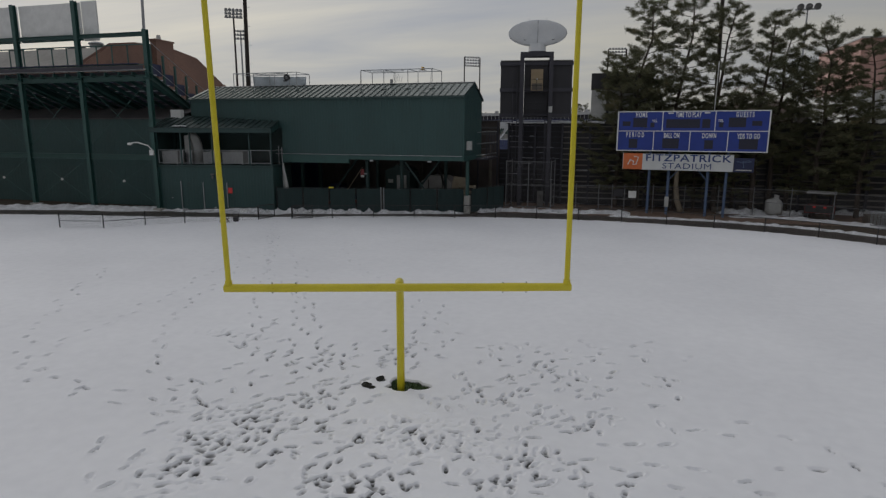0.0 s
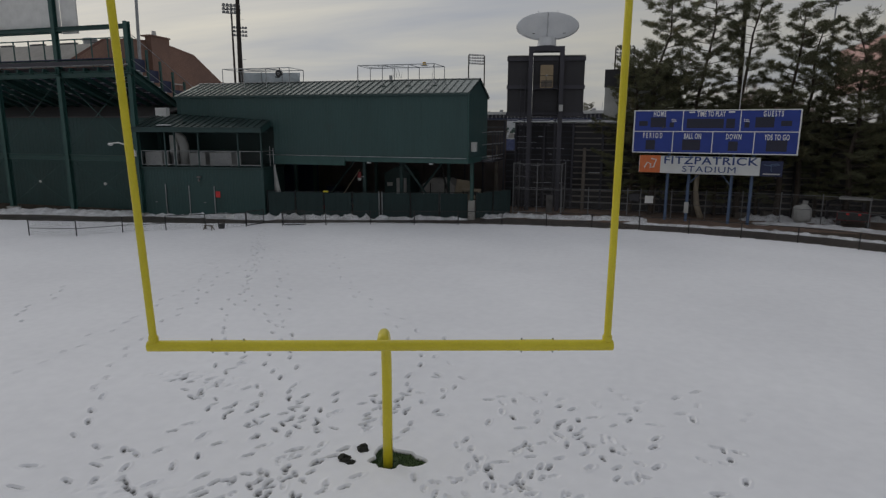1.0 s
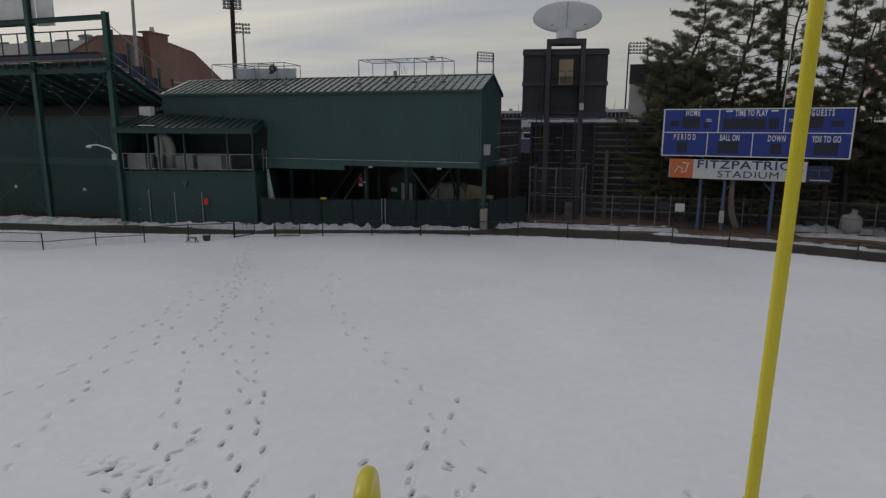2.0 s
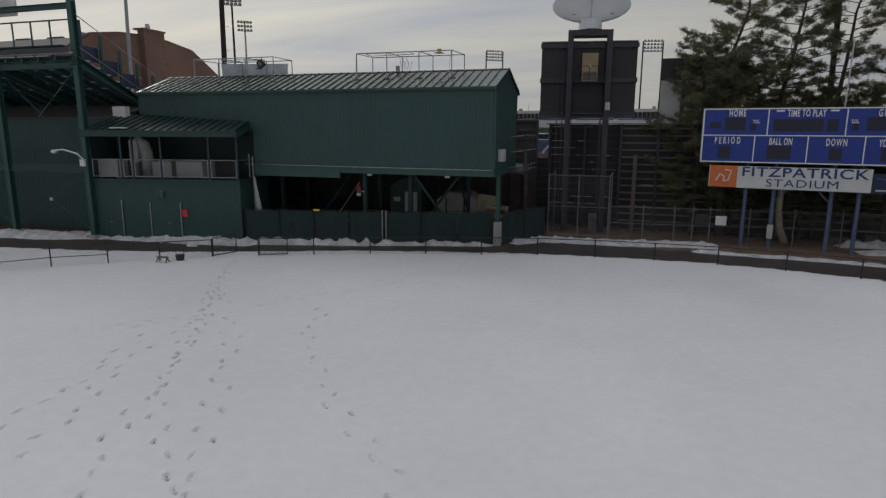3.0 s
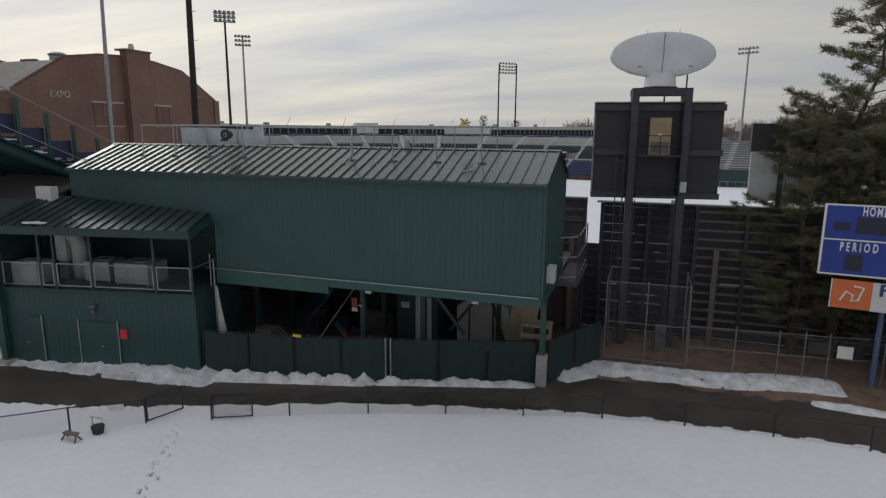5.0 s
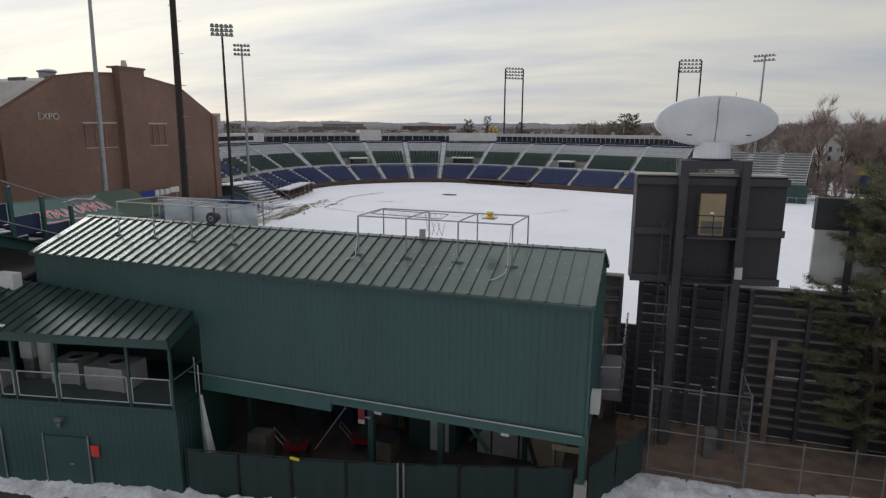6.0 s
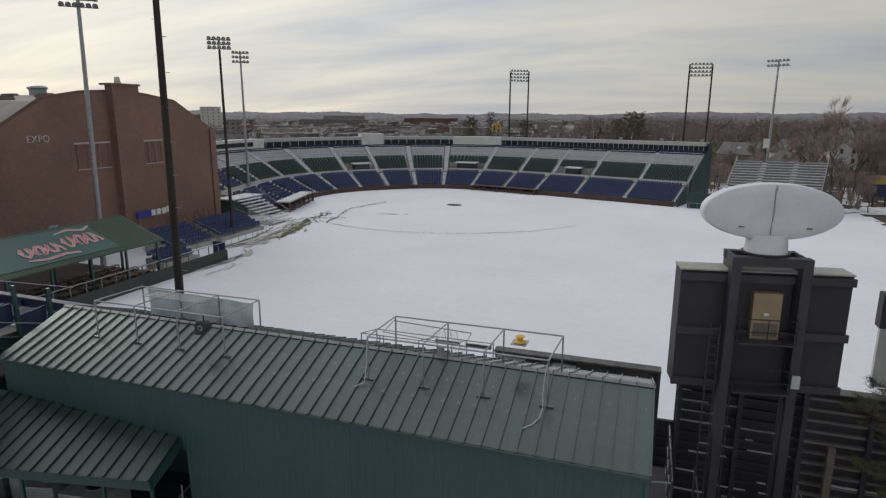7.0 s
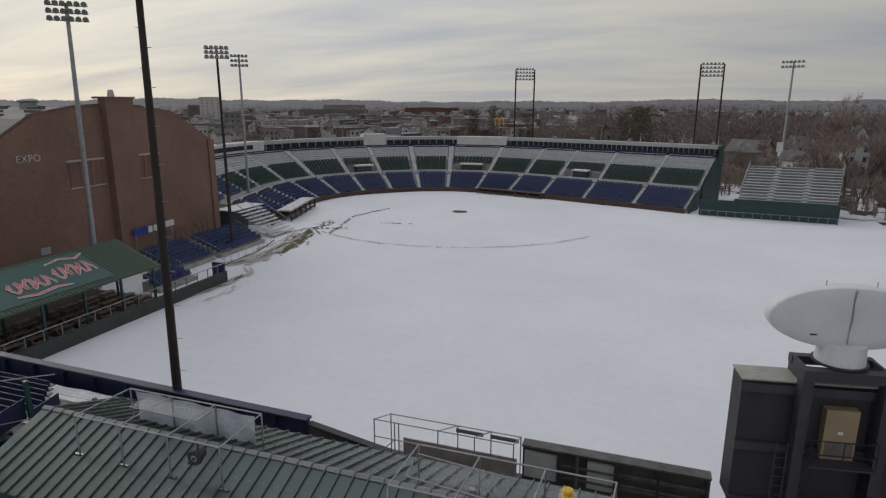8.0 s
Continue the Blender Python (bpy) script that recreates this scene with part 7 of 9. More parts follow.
seat_block(77.2, 85.2, -65.3, 6, "block of blue plastic seats with snow in the aisle")
seat_block(86.2, 96.5, -65.2, 6, "block of blue plastic seats with snow in the aisle")
seat_block(70.5, 76.4, -61.0, 3, "low block of blue seats behind the foul wall")
sf = thing("seat_fence", "low galvanised fence before the seat blocks", "fence", (-61.8, 85, -0.1))
sf_line, _ = spline([(-57.6, 77.4), (-61.4, 82.4), (-61.9, 86), (-62.1, 90), (-63.0, 94), (-64.2, 98)], 14)
for p in sf_line:
    part("post", Shape().tube([(p.x, p.y, -0.1), (p.x, p.y, 1.1)], 0.035, seg=6), STEEL, sf)
for a, b in zip(sf_line, sf_line[1:]):
    part("rail", Shape().tube([(a.x, a.y, 1.08), (b.x, b.y, 1.08)], 0.03, seg=6), STEEL, sf)
    part("kick_board", Shape().tube([(a.x, a.y, 0.08), (b.x, b.y, 0.08)], 0.06, seg=5), TOWER, sf)
st = thing("access_stair", "silver steel access stair and ramp beside the grandstand", "stairs", (-70, 103, -0.1))
for k in range(9):
    part("tread", Shape().box(-66.0 - 0.75 * k, -65.3 - 0.75 * k, 99.5, 105.5, 0.3 + 0.42 * k, 0.42 + 0.42 * k), SILVER, st)
for y in (99.5, 102.5, 105.5):
    part("rail", Shape().tube([(-65.4, y, 1.4), (-72.2, y, 5.2)], 0.05, seg=6), STEEL, st)
part("platform", Shape().box(-76, -72.2, 99, 107, 3.9, 4.05), SILVER, st)
part("shed", Shape().box(-77, -73.4, 100, 104, -0.1, 3.6), GREEN_DARK, st)

# ---- brick exposition hall ----
hall = thing("brick_hall", "large brown brick hall with a low gable and blind windows", "building", (-105, 79.5, -0.1))
GX = -74.0
gable = [(61.8, -0.1), (97.2, -0.1), (97.2, 15.4), (89.6, 19.65), (84.0, 20.45), (79.5, 20.75), (74.0, 20.45), (68.7, 19.6), (61.8, 15.5)]
part("gable_wall", Shape().prism(gable, GX - 0.6, GX, "x"), BRICK, hall)
part("side_wall", Shape().box(-140, GX - 0.602, 96.6, 97.15, -0.1, 15.3), BRICK, hall)
part("side_wall", Shape().box(-140, GX - 0.602, 61.85, 62.4, -0.1, 15.3), BRICK, hall)
part("wing_wall", Shape().box(-140, GX - 0.25, 40, 61.78, -0.1, 14.2), BRICK, hall)
part("corner_pilaster", Shape().box(GX - 0.3, GX + 0.25, 96.3, 97.5, -0.1, 15.6), BRICK, hall)
part("corner_pilaster", Shape().box(GX - 0.3, GX + 0.25, 61.2, 62.4, -0.1, 15.6), BRICK, hall)
for (y0, z0), (y1, z1) in zip(gable[2:], gable[3:]):
    part("coping", Shape().beam((GX - 0.3, y0, z0 + 0.05), (GX - 0.3, y1, z1 + 0.05), 0.62, 0.08, up=(1, 0, 0)), BRICK_DARK, hall)
    a, b = (y0, z0 - 0.25), (y1, z1 - 0.25)
    rf = part("roof_slope", Shape().prism([a, b, (b[0], b[1] - 0.2), (a[0], a[1] - 0.2)], -140, GX - 0.605, "x"), HALL_ROOF, hall, "grey felt roof with skylight strips")
    if z1 > 18:
        for k in range(9):
            for j in (0.25, 0.7):
                y, z = y0 + (y1 - y0) * j, z0 + (z1 - z0) * j
                part("skylight", Shape().box(-133 + 6.6 * k + 3.3 * (j > 0.5), -130.4 + 6.6 * k + 3.3 * (j > 0.5), y - 0.2, y + 0.2, z - 0.35, z + 0.0), TOWER_RAIL, rf)
part("chimney_breast", Shape().box(GX - 0.2, GX + 1.0, 77.6, 81.9, -0.1, 21.6), BRICK, hall)
part("chimney_cap", Shape().box(GX - 0.9, GX + 1.15, 77.4, 82.1, 21.6, 21.85), BRICK, hall)
part("flue", Shape().tube([(GX + 0.1, 79.4, 21.8), (GX + 0.1, 79.4, 22.7)], 0.45, 0.3, 12), OFFWHITE, hall, "pale metal flue")
part("ridge_ventilator", Shape().tube([(-85, 76.8, 19.6), (-85, 76.8, 21.3)], 1.0, 1.05, 16), STEEL, hall, "round metal roof ventilator")
part("ventilator_cap", Shape().ball((-85, 76.8, 21.3), 1.25, 1.25, 0.4, 16, 8), STEEL, hall)
for y0, y1, z0, z1 in ((72.3, 76.9, 11.2, 14.25), (82.5, 86.0, 11.2, 14.2)):
    w = part("blind_window", Shape().box(GX - 0.02, GX + 0.02, y0, y1, z0, z1), BRICK_DARK, hall, "bricked-up window")
    part("lintel", Shape().box(GX - 0.05, GX + 0.14, y0 - 0.4, y1 + 0.3, z1, z1 + 0.22), LINTEL, w)
    part("sill", Shape().box(GX - 0.05, GX + 0.16, y0 - 0.3, y1 + 0.2, z0 - 0.12, z0), LINTEL, w)
    for k in range(4):
        y = y0 + (y1 - y0) * k / 3
        part("mullion", Shape().box(GX - 0.02, GX + 0.1, y - 0.13, y + 0.13, z0, z1), BRICK, w)
def wall_letters(text, size, y, z, mat, bold=0.02, tilt=0.0):
    me = lettering(text, size, 0.05, bold, 1.0, 1.0)
    me.transform(Matrix.Rotation(radians(tilt), 4, "Y"))
    me.transform(Matrix.Rotation(radians(90), 4, "Z"))
    me.transform(Matrix.Translation((GX + 0.08, y, z)))
    return me


part("lettering", wall_letters("EXPO", 1.15, 67.4, 15.05, OFFWHITE, -0.016), CHALK, hall, "thin white wall lettering")
ad = thing("wall_sign_strip", "narrow blue and white sign boards on posts before the brick wall", "sign", (-72.5, 82.5, -0.1))
part("blue_board", Shape().box(-72.6, -72.45, 79.0, 81.4, 4.0, 4.9), BLUE, ad)
for y in (81.5, 82.5, 83.5):
    part("white_board", Shape().box(-72.6, -72.45, y, y + 0.7, 4.05, 4.85), WHITE, ad)
part("white_board", Shape().box(-72.6, -72.45, 84.4, 86.2, 4.2, 5.0), WHITE, ad)
for y in (79.4, 82.4, 85.8):
    part("post", Shape().box(-72.65, -72.55, y - 0.06, y + 0.06, -0.1, 4.0), STEEL, ad)
part("wall_hatch", Shape().box(GX, GX + 0.05, 67.2, 68.4, 4.1, 4.9), STEEL, hall)
for k in range(8):
    y = 86 + 1.3 * k
    part("bare_vine", Shape().tube([(GX + 0.06, y, 0.5), (GX + 0.07, y + random.uniform(-0.5, 0.5), 2.0), (GX + 0.06, y + random.uniform(-0.9, 0.9), 3.4)], 0.05, 0.02, 5), BARE_BARK, hall, "bare vine on the brick")

# ---- picnic pavilion by the foul wall ----
pav = thing("picnic_pavilion", "open picnic pavilion with a painted green sloping roof", "pavilion", (-60, 56, -0.1))
part("roof", Shape().prism([(-63.2, 6.75), (-57.4, 4.35), (-57.4, 4.2), (-63.2, 6.6)], 40, 67.8, "y"), PAV_GREEN, pav)
part("rear_roof", Shape().prism([(-63.2, 6.75), (-66.5, 5.4), (-66.5, 5.25), (-63.2, 6.6)], 40, 67.8, "y"), PAV_GREEN, pav)
for y in np.arange(40, 67.7, 0.42):
    part("roof_rib", Shape().beam((-57.4, y, 4.38), (-63.15, y, 6.76), 0.04, 0.05, up=(0, 1, 0)), PAV_GREEN, pav)
part("sign_field", Shape().prism([(-62.7, 6.60), (-58.0, 4.655), (-58.0, 4.64), (-62.7, 6.58)], 44.5, 62.4, "y"), PAV_PANEL, pav, "flat blue-green painted sign panel")


def on_roof(u, v):
    """A place on the sign: u metres along y, v from the eave (0) to the ridge (1)."""
    x = -58.2 - 4.3 * v
    u = 52.7 + (u - 49.6) * 0.63 + 1.1 * v
    return Vector((x + 0.02, u, 4.36 + (-57.4 - x) * 0.4138 + 0.10))


def flourish(points, w0, w1, name="brush_stroke"):
    """A swelling brush stroke on the roof sign, white-edged."""
    for k, (mat, grow, lift) in enumerate(((LETTER_WHITE, 0.1, 0.0), (SIGN_RED, 0.0, 0.012))):
        s = Shape()
        n = len(points)
        dense = []
        for i in range(n - 1):
            for j in range(5):
                f = j / 5
                dense.append((points[i][0] * (1 - f) + points[i + 1][0] * f, points[i][1] * (1 - f) + points[i + 1][1] * f))
        dense.append(points[-1])
        m = len(dense)
        for i, (u, v) in enumerate(dense):
            w = (w0 + (w1 - w0) * math.sin(math.pi * i / (m - 1))) + grow
            du = dense[min(i + 1, m - 1)][0] - dense[max(i - 1, 0)][0]
            dv = (dense[min(i + 1, m - 1)][1] - dense[max(i - 1, 0)][1]) * 4.6
            ln = math.hypot(du, dv) or 1
            nu, nv = -dv / ln * w / 2 / 0.63, du / ln * w / 2 / 4.6
            for sg in (-1, 1):
                p = on_roof(u + sg * nu, v + sg * nv) + Vector((0, 0, lift))
                s.v.append(tuple(p))
        for i in range(m - 1):
            s.f.append((2 * i, 2 * i + 1, 2 * i + 3, 2 * i + 2))
        part(name, s, mat, pav, "red painted flourish with a white edge" if k else "")


for u0, u1, v0, amp, w in ((49.8, 56.4, 0.42, 0.17, 0.36), (57.0, 63.4, 0.5, 0.2, 0.36)):
    n = 26
    flourish([(u0 + (u1 - u0) * k / n + 0.35 * math.sin(k * 1.55), v0 + amp * math.sin(k * 1.15)) for k in range(n + 1)], 0.12, w * 0.7, "brush_wave")
flourish([(50.2, 0.14), (53, 0.07), (56, 0.13), (58.4, 0.07)], 0.08, 0.24)
flourish([(57.0, 0.86), (59.6, 0.95), (62.0, 0.84), (63.6, 0.96)], 0.06, 0.2)
for y in np.arange(42, 67.6, 4.2):
    part("column", Shape().box(-58.1, -57.9, y - 0.1, y + 0.1, -0.1, 4.45), GREEN_STEEL, pav)
    part("column", Shape().box(-63.3, -63.1, y - 0.1, y + 0.1, -0.1, 6.6), GREEN_STEEL, pav)
part("floor", Shape().box(-72.5, -57.0, 40, 69, -0.1, 0.15), DIRT_FLOOR, pav)
part("end_hut", Shape().box(-60.5, -58.3, 46.0, 48.2, 0.15, 3.2), GREEN_STEEL, pav)


def picnic_table_mesh():
    t = Shape()
    for k in range(5):
        t.box(-0.9, 0.9, -0.38 + 0.155 * k, -0.24 + 0.155 * k, 0.72, 0.76)
    b = [Shape().box(-0.9, 0.9, y, y + 0.25, 0.42, 0.46) for y in (-0.75, 0.6)]
    l = []
    for x in (-0.7, 0.7):
        s = Shape().beam((x, -0.2, 0.72), (x, -0.7, 0), 0.06, 0.12).beam((x, 0.2, 0.72), (x, 0.7, 0), 0.06, 0.12).beam((x, -0.78, 0.38), (x, 0.78, 0.38), 0.06, 0.1)
        l.append(s)
    return t, b, l


pt = thing("picnic_table", "weathered wooden picnic table under the pavilion roof", "picnic table", (-59.5, 50, 0.15), "pavilion tables", 90)
top, bench, legs = picnic_table_mesh()
TABLE_WOOD = material("brown_table_wood", (0.19, 0.15, 0.11), (0.32, 0.26, 0.195), 1.5, 0.85, 0.0, 0.1, 20, by_object=0.15)
part("table_top", top, TABLE_WOOD, pt, local=True)
for b_ in bench:
    part("bench", b_, TABLE_WOOD, pt, local=True)
for s in legs:
    part("trestle_leg", s, TABLE_WOOD, pt, local=True)
for x in (-59.4, -61.6, -64.4):
    for y in np.arange(52.4, 67, 2.4):
        copy_thing(pt, pose(x, y, 0.15, 0, 0, 90))
FOUL_BOARD = material("blackened_green_boards", (0.035, 0.041, 0.037), (0.065, 0.072, 0.064), 1.0, 0.8, 0.0, 0.15, 20, stretch=(1, 1, 0.4))
fw = thing("foul_wall", "dark green-black timber foul-line wall with a railed top", "wall", (-56.6, 60, -0.1), kind="structure")
part("boards", Shape().box(-56.75, -56.5, 42.5, 77.0, -0.1, 1.35), FOUL_BOARD, fw)
part("end_return", Shape().box(-58.5, -56.76, 76.8, 77.0, -0.1, 2.3), NAVY, fw)
for y in np.arange(41.5, 77, 1.7):
    part("rail_post", Shape().box(-56.68, -56.6, y - 0.05, y + 0.05, 1.35, 2.35), POST_GREY, fw)
part("top_rail", Shape().tube([(-56.64, 41, 2.35), (-56.64, 77, 2.35)], 0.05, seg=6), STEEL, fw)

# exposed ground on the baseball field
def splotch(name, pts, seed, mat, label, z=0.07, wob=0.5):
    line, _ = spline(pts + [pts[0]], 90)
    xs, ys = np.array([p.x for p in line[:-1]]), np.array([p.y for p in line[:-1]])
    cx, cy = xs.mean(), ys.mean()
    w = 1 + 0.12 * wob * waves(xs, ys, seed, 2.5) + 0.06 * wob * waves(xs, ys, seed + 1, 0.8)
    s = Shape()
    s.v = [(cx + (x - cx) * k, cy + (y - cy) * k, z) for x, y, k in zip(xs, ys, w)]
    s.f = [tuple(range(len(s.v)))]
    setting(name, s, mat, label, "ground", kind="stuff")


MX, MY = -44.3, 132.3
rg = random.Random(19)


def streaks(name, way, width, count, ln, wd, mat, label, z):
    """Thin broken streaks of thawed ground strewn along a line."""
    line, total = spline(way, 60)
    outs = normals(line)
    sh = Shape()
    for _ in range(count):
        i = rg.randrange(0, 58)
        d = (line[i + 1] - line[i]).normalized()
        p = line[i] + outs[i] * rg.gauss(0, width / 2.4) + d * rg.uniform(-0.5, 0.5)
        L, W = rg.uniform(*ln) * 0.5, rg.uniform(*wd) * 0.5
        n_ = Vector((-d.y, d.x, 0))
        pts = []
        for k in range(10):
            t_ = 2 * math.pi * k / 10
            q = p + d * (L * math.cos(t_) * rg.uniform(0.7, 1.15)) + n_ * (W * math.sin(t_) * rg.uniform(0.5, 1.2))
            pts.append((q.x, q.y, z + rg.uniform(0, 0.012)))
        sh.add(pts, [tuple(range(10))])
    setting(name, sh, mat, label, "ground", kind="stuff")


TRACK = [(-61.3, 83.6), (-59.8, 87.2), (-60.4, 91.5), (-61.2, 96.6), (-62.8, 104.5)]
streaks("thin_slush", TRACK, 1.9, 130, (1.5, 5.0), (0.3, 0.9), MUD_SNOW, "thin dirty slush over the warning track", 0.05)
streaks("bare_track", TRACK, 1.3, 60, (0.8, 3.2), (0.08, 0.3), MUD, "muddy streaks of bared warning track", 0.066)
streaks("thin_slush", [(-57.0, 71.5), (-55.9, 76.2), (-56.3, 80.6), (-58.4, 83.0)], 0.9, 40, (0.8, 2.6), (0.2, 0.6), MUD_SNOW, "thin dirty slush by the foul wall", 0.05)
streaks("bare_track", [(-56.7, 73.0), (-56.1, 76.4), (-56.6, 80.0)], 0.6, 26, (0.6, 2.2), (0.08, 0.4), MUD, "muddy streaks by the foul wall", 0.066)
streaks("bare_track", [(-54.2, 69.5), (-53.8, 73), (-54.4, 77.5)], 1.2, 30, (0.3, 1.2), (0.06, 0.2), MUD_SNOW, "thawed flecks by the foul wall", 0.05)
splotch("bare_grass", [(-58.5, 91.0), (-60.9, 97.8), (-63.4, 106.8), (-61.0, 104.4), (-59.4, 97.8), (-58.1, 91.6)], 62, TURF_DRY, "strip of bared dull green grass", 0.058)
streaks("bare_grass", [(-58.2, 90.0), (-60.0, 97.0), (-62.8, 106.5), (-63.4, 110)], 2.2, 70, (0.3, 1.6), (0.1, 0.5), TURF_DRY, "flecks of bared dull green grass", 0.07)
streaks("bare_grass", [(-63.2, 108.5), (-63.4, 112), (-63.4, 116)], 2.4, 36, (0.3, 1.1), (0.1, 0.4), TURF_DRY, "flecks of bared dull grass", 0.07)
splotch("pitchers_mound", [(MX + 1.6 * math.cos(a), MY + 1.2 * math.sin(a)) for a in np.arange(0, 6.2, 0.7)], 63, DIRT_FLOOR, "bared dark patch on the pitcher's mound")
splotch("thaw_hollow", [(-18.2 + 0.8 * math.cos(a), 50.3 + 0.7 * math.sin(a)) for a in np.arange(0, 6.2, 0.7)], 65, SLUSH, "grey thaw hollow in the snow", 0.03)
s = Shape()
for k in range(170):
    a = radians(-122 + 93 * k / 170)
    if random.random() < (0.55 if 70 < k < 105 else 0.12):
        continue
    w, r = random.uniform(0.09, 0.23), 30.7 + random.uniform(-0.15, 0.15)
    b = a + radians(93 / 170)
    s.add([(MX + (r - w) * math.cos(a), MY + (r - w) * math.sin(a), 0.075), (MX + r * math.cos(a), MY + r * math.sin(a), 0.075), (MX + r * math.cos(b), MY + r * math.sin(b), 0.075), (MX + (r - w) * math.cos(b), MY + (r - w) * math.sin(b), 0.075)], [(0, 1, 2, 3)])
for (x0, y0), (x1, y1), g in (((-58.5, 105.8), (-62, 121), 0.25), ((-62, 121), (-59, 131), 0.4), ((-54, 116.5), (-47, 118), 0.55), ((-66, 103), (-62, 112), 0.5), ((-64, 108), (-58, 110), 0.5)):
    for k in range(40):
        if random.random() < g:
            continue
        f = k / 40
        x, y = x0 + (x1 - x0) * f + random.uniform(-0.3, 0.3), y0 + (y1 - y0) * f + random.uniform(-0.3, 0.3)
        a, b = random.uniform(0.1, 0.45), random.uniform(0.1, 0.3)
        s.add([(x - a, y - b * 0.3, 0.075), (x + a * 0.3, y - b, 0.075), (x + a, y + b * 0.2, 0.075), (x - a * 0.2, y + b, 0.075)], [(0, 1, 2, 3)])
setting("infield_edge", s, DIRT_FLOOR, "broken dark line where the infield edge shows through the snow", "ground", kind="stuff")

# ---- floodlights ----
def lamp_head(x, y, z, face):
    """A drum floodlight that faces along the unit vector face."""
    f = Vector(face)
    p = Vector((x, y, z))
    return Shape().tube([p - f * 0.22, p - f * 0.05, p + f * 0.2], 0.13, 0.3, 10)


def light_pole(at, height, rows, per_row, width, face, pole_mat, label, r=0.22, gap=0.95, pegs=False, lean=0.0):
    lp = thing("floodlight_pole", label, "floodlight", (*at, -0.1), "field floodlights")
    x, y = at
    part("pole", Shape().tube([(x - lean, y, -0.1), (x, y, height)], r, r * 0.55, 12), pole_mat, lp)
    f = Vector((*face, -0.35)).normalized()
    side = Vector((-f.y, f.x, 0)).normalized()
    for k in range(rows):
        z = height - 0.2 - gap * k
        a, b = Vector((x, y, z)) - side * width / 2, Vector((x, y, z)) + side * width / 2
        arm = part("crossarm", Shape().beam(a, b, 0.12), pole_mat, lp)
        for j in range(per_row):
            c = a + (b - a) * (j + 0.5) / per_row + Vector((f.x, f.y, 0)) * 0.25 + Vector((0, 0, 0.2))
            part("floodlight", lamp_head(c.x, c.y, c.z, f), LAMP_GLASS, arm)
    if pegs:
        for k, z in enumerate(np.arange(3, height - 1.5, 0.9)):
            sg = 1 if k % 2 else -1
            part("step_peg", Shape().tube([(x, y, z), (x + sg * 0.42, y, z)], 0.018, seg=5), STEEL, lp)
    return lp


POLE_DARK = material("creosoted_pole", (0.022, 0.017, 0.014), (0.05, 0.04, 0.033), 2, 0.85, 0.0, 0.3, 20, stretch=(1, 1, 0.2))
light_pole((-31.55, 42.2), 26.3, 1, 6, 5.4, (0.3, -0.95), POLE_DARK, "tall dark wooden floodlight pole with step pegs", 0.27, pegs=True, lean=0.4)
light_pole((-68.0, 69.7), 31.2, 3, 6, 3.9, (0.7, -0.7), STEEL, "tall galvanised floodlight pole before the brick hall", 0.34, 0.75, lean=0.95)
light_pole((-65.8, 90.0), 28.4, 3, 5, 3.2, (0.6, -0.8), POLE_DARK, "tall dark floodlight pole beside the seats", 0.26, 0.6)
light_pole((-83.3, 118.0), 29.6, 3, 5, 3.2, (0.6, -0.8), STEEL, "tall galvanised floodlight pole behind the seats", 0.3, 0.85)
light_pole((16.9, 163.5), 29.4, 2, 6, 4.6, (-0.5, -0.8), STEEL, "grey floodlight pole behind the bleachers", 0.32, 0.95)


def light_gantry(p, q, height, label):
    lg = thing("floodlight_gantry", label, "floodlight", (p[0], p[1], -0.1), "field floodlights")
    for x, y in (p, q):
        part("pole", Shape().tube([(x, y, -0.1), (x, y, height)], 0.24, 0.18, 10), POLE_DARK, lg)
    d = Vector((q[0] - p[0], q[1] - p[1], 0))
    for k in range(4):
        z = height - 0.1 - 0.85 * k
        arm = part("crossarm", Shape().beam((*p, z), (*q, z), 0.12), POLE_DARK, lg)
        for j in range(6):
            c = Vector((*p, z + 0.25)) + d * (j + 0.5) / 6
            part("floodlight", lamp_head(c.x + 0.05, c.y - 0.25, c.z, (0.0, -0.94, -0.34)), LAMP_GLASS, arm)


light_gantry((-44.4, 181.0), (-40.1, 184.3), 29.6, "two-legged floodlight gantry behind the grandstand")
light_gantry((0.0, 173.5), (5.0, 174.5), 29.7, "two-legged floodlight gantry behind the grandstand")
board = thing("pole_notice", "white notice board high on a floodlight pole", "sign", (16.2, 162.8, 11))
part("plate", Shape().box(15.6, 16.8, 162.7, 162.8, 11.2, 13.2), WHITE, board)

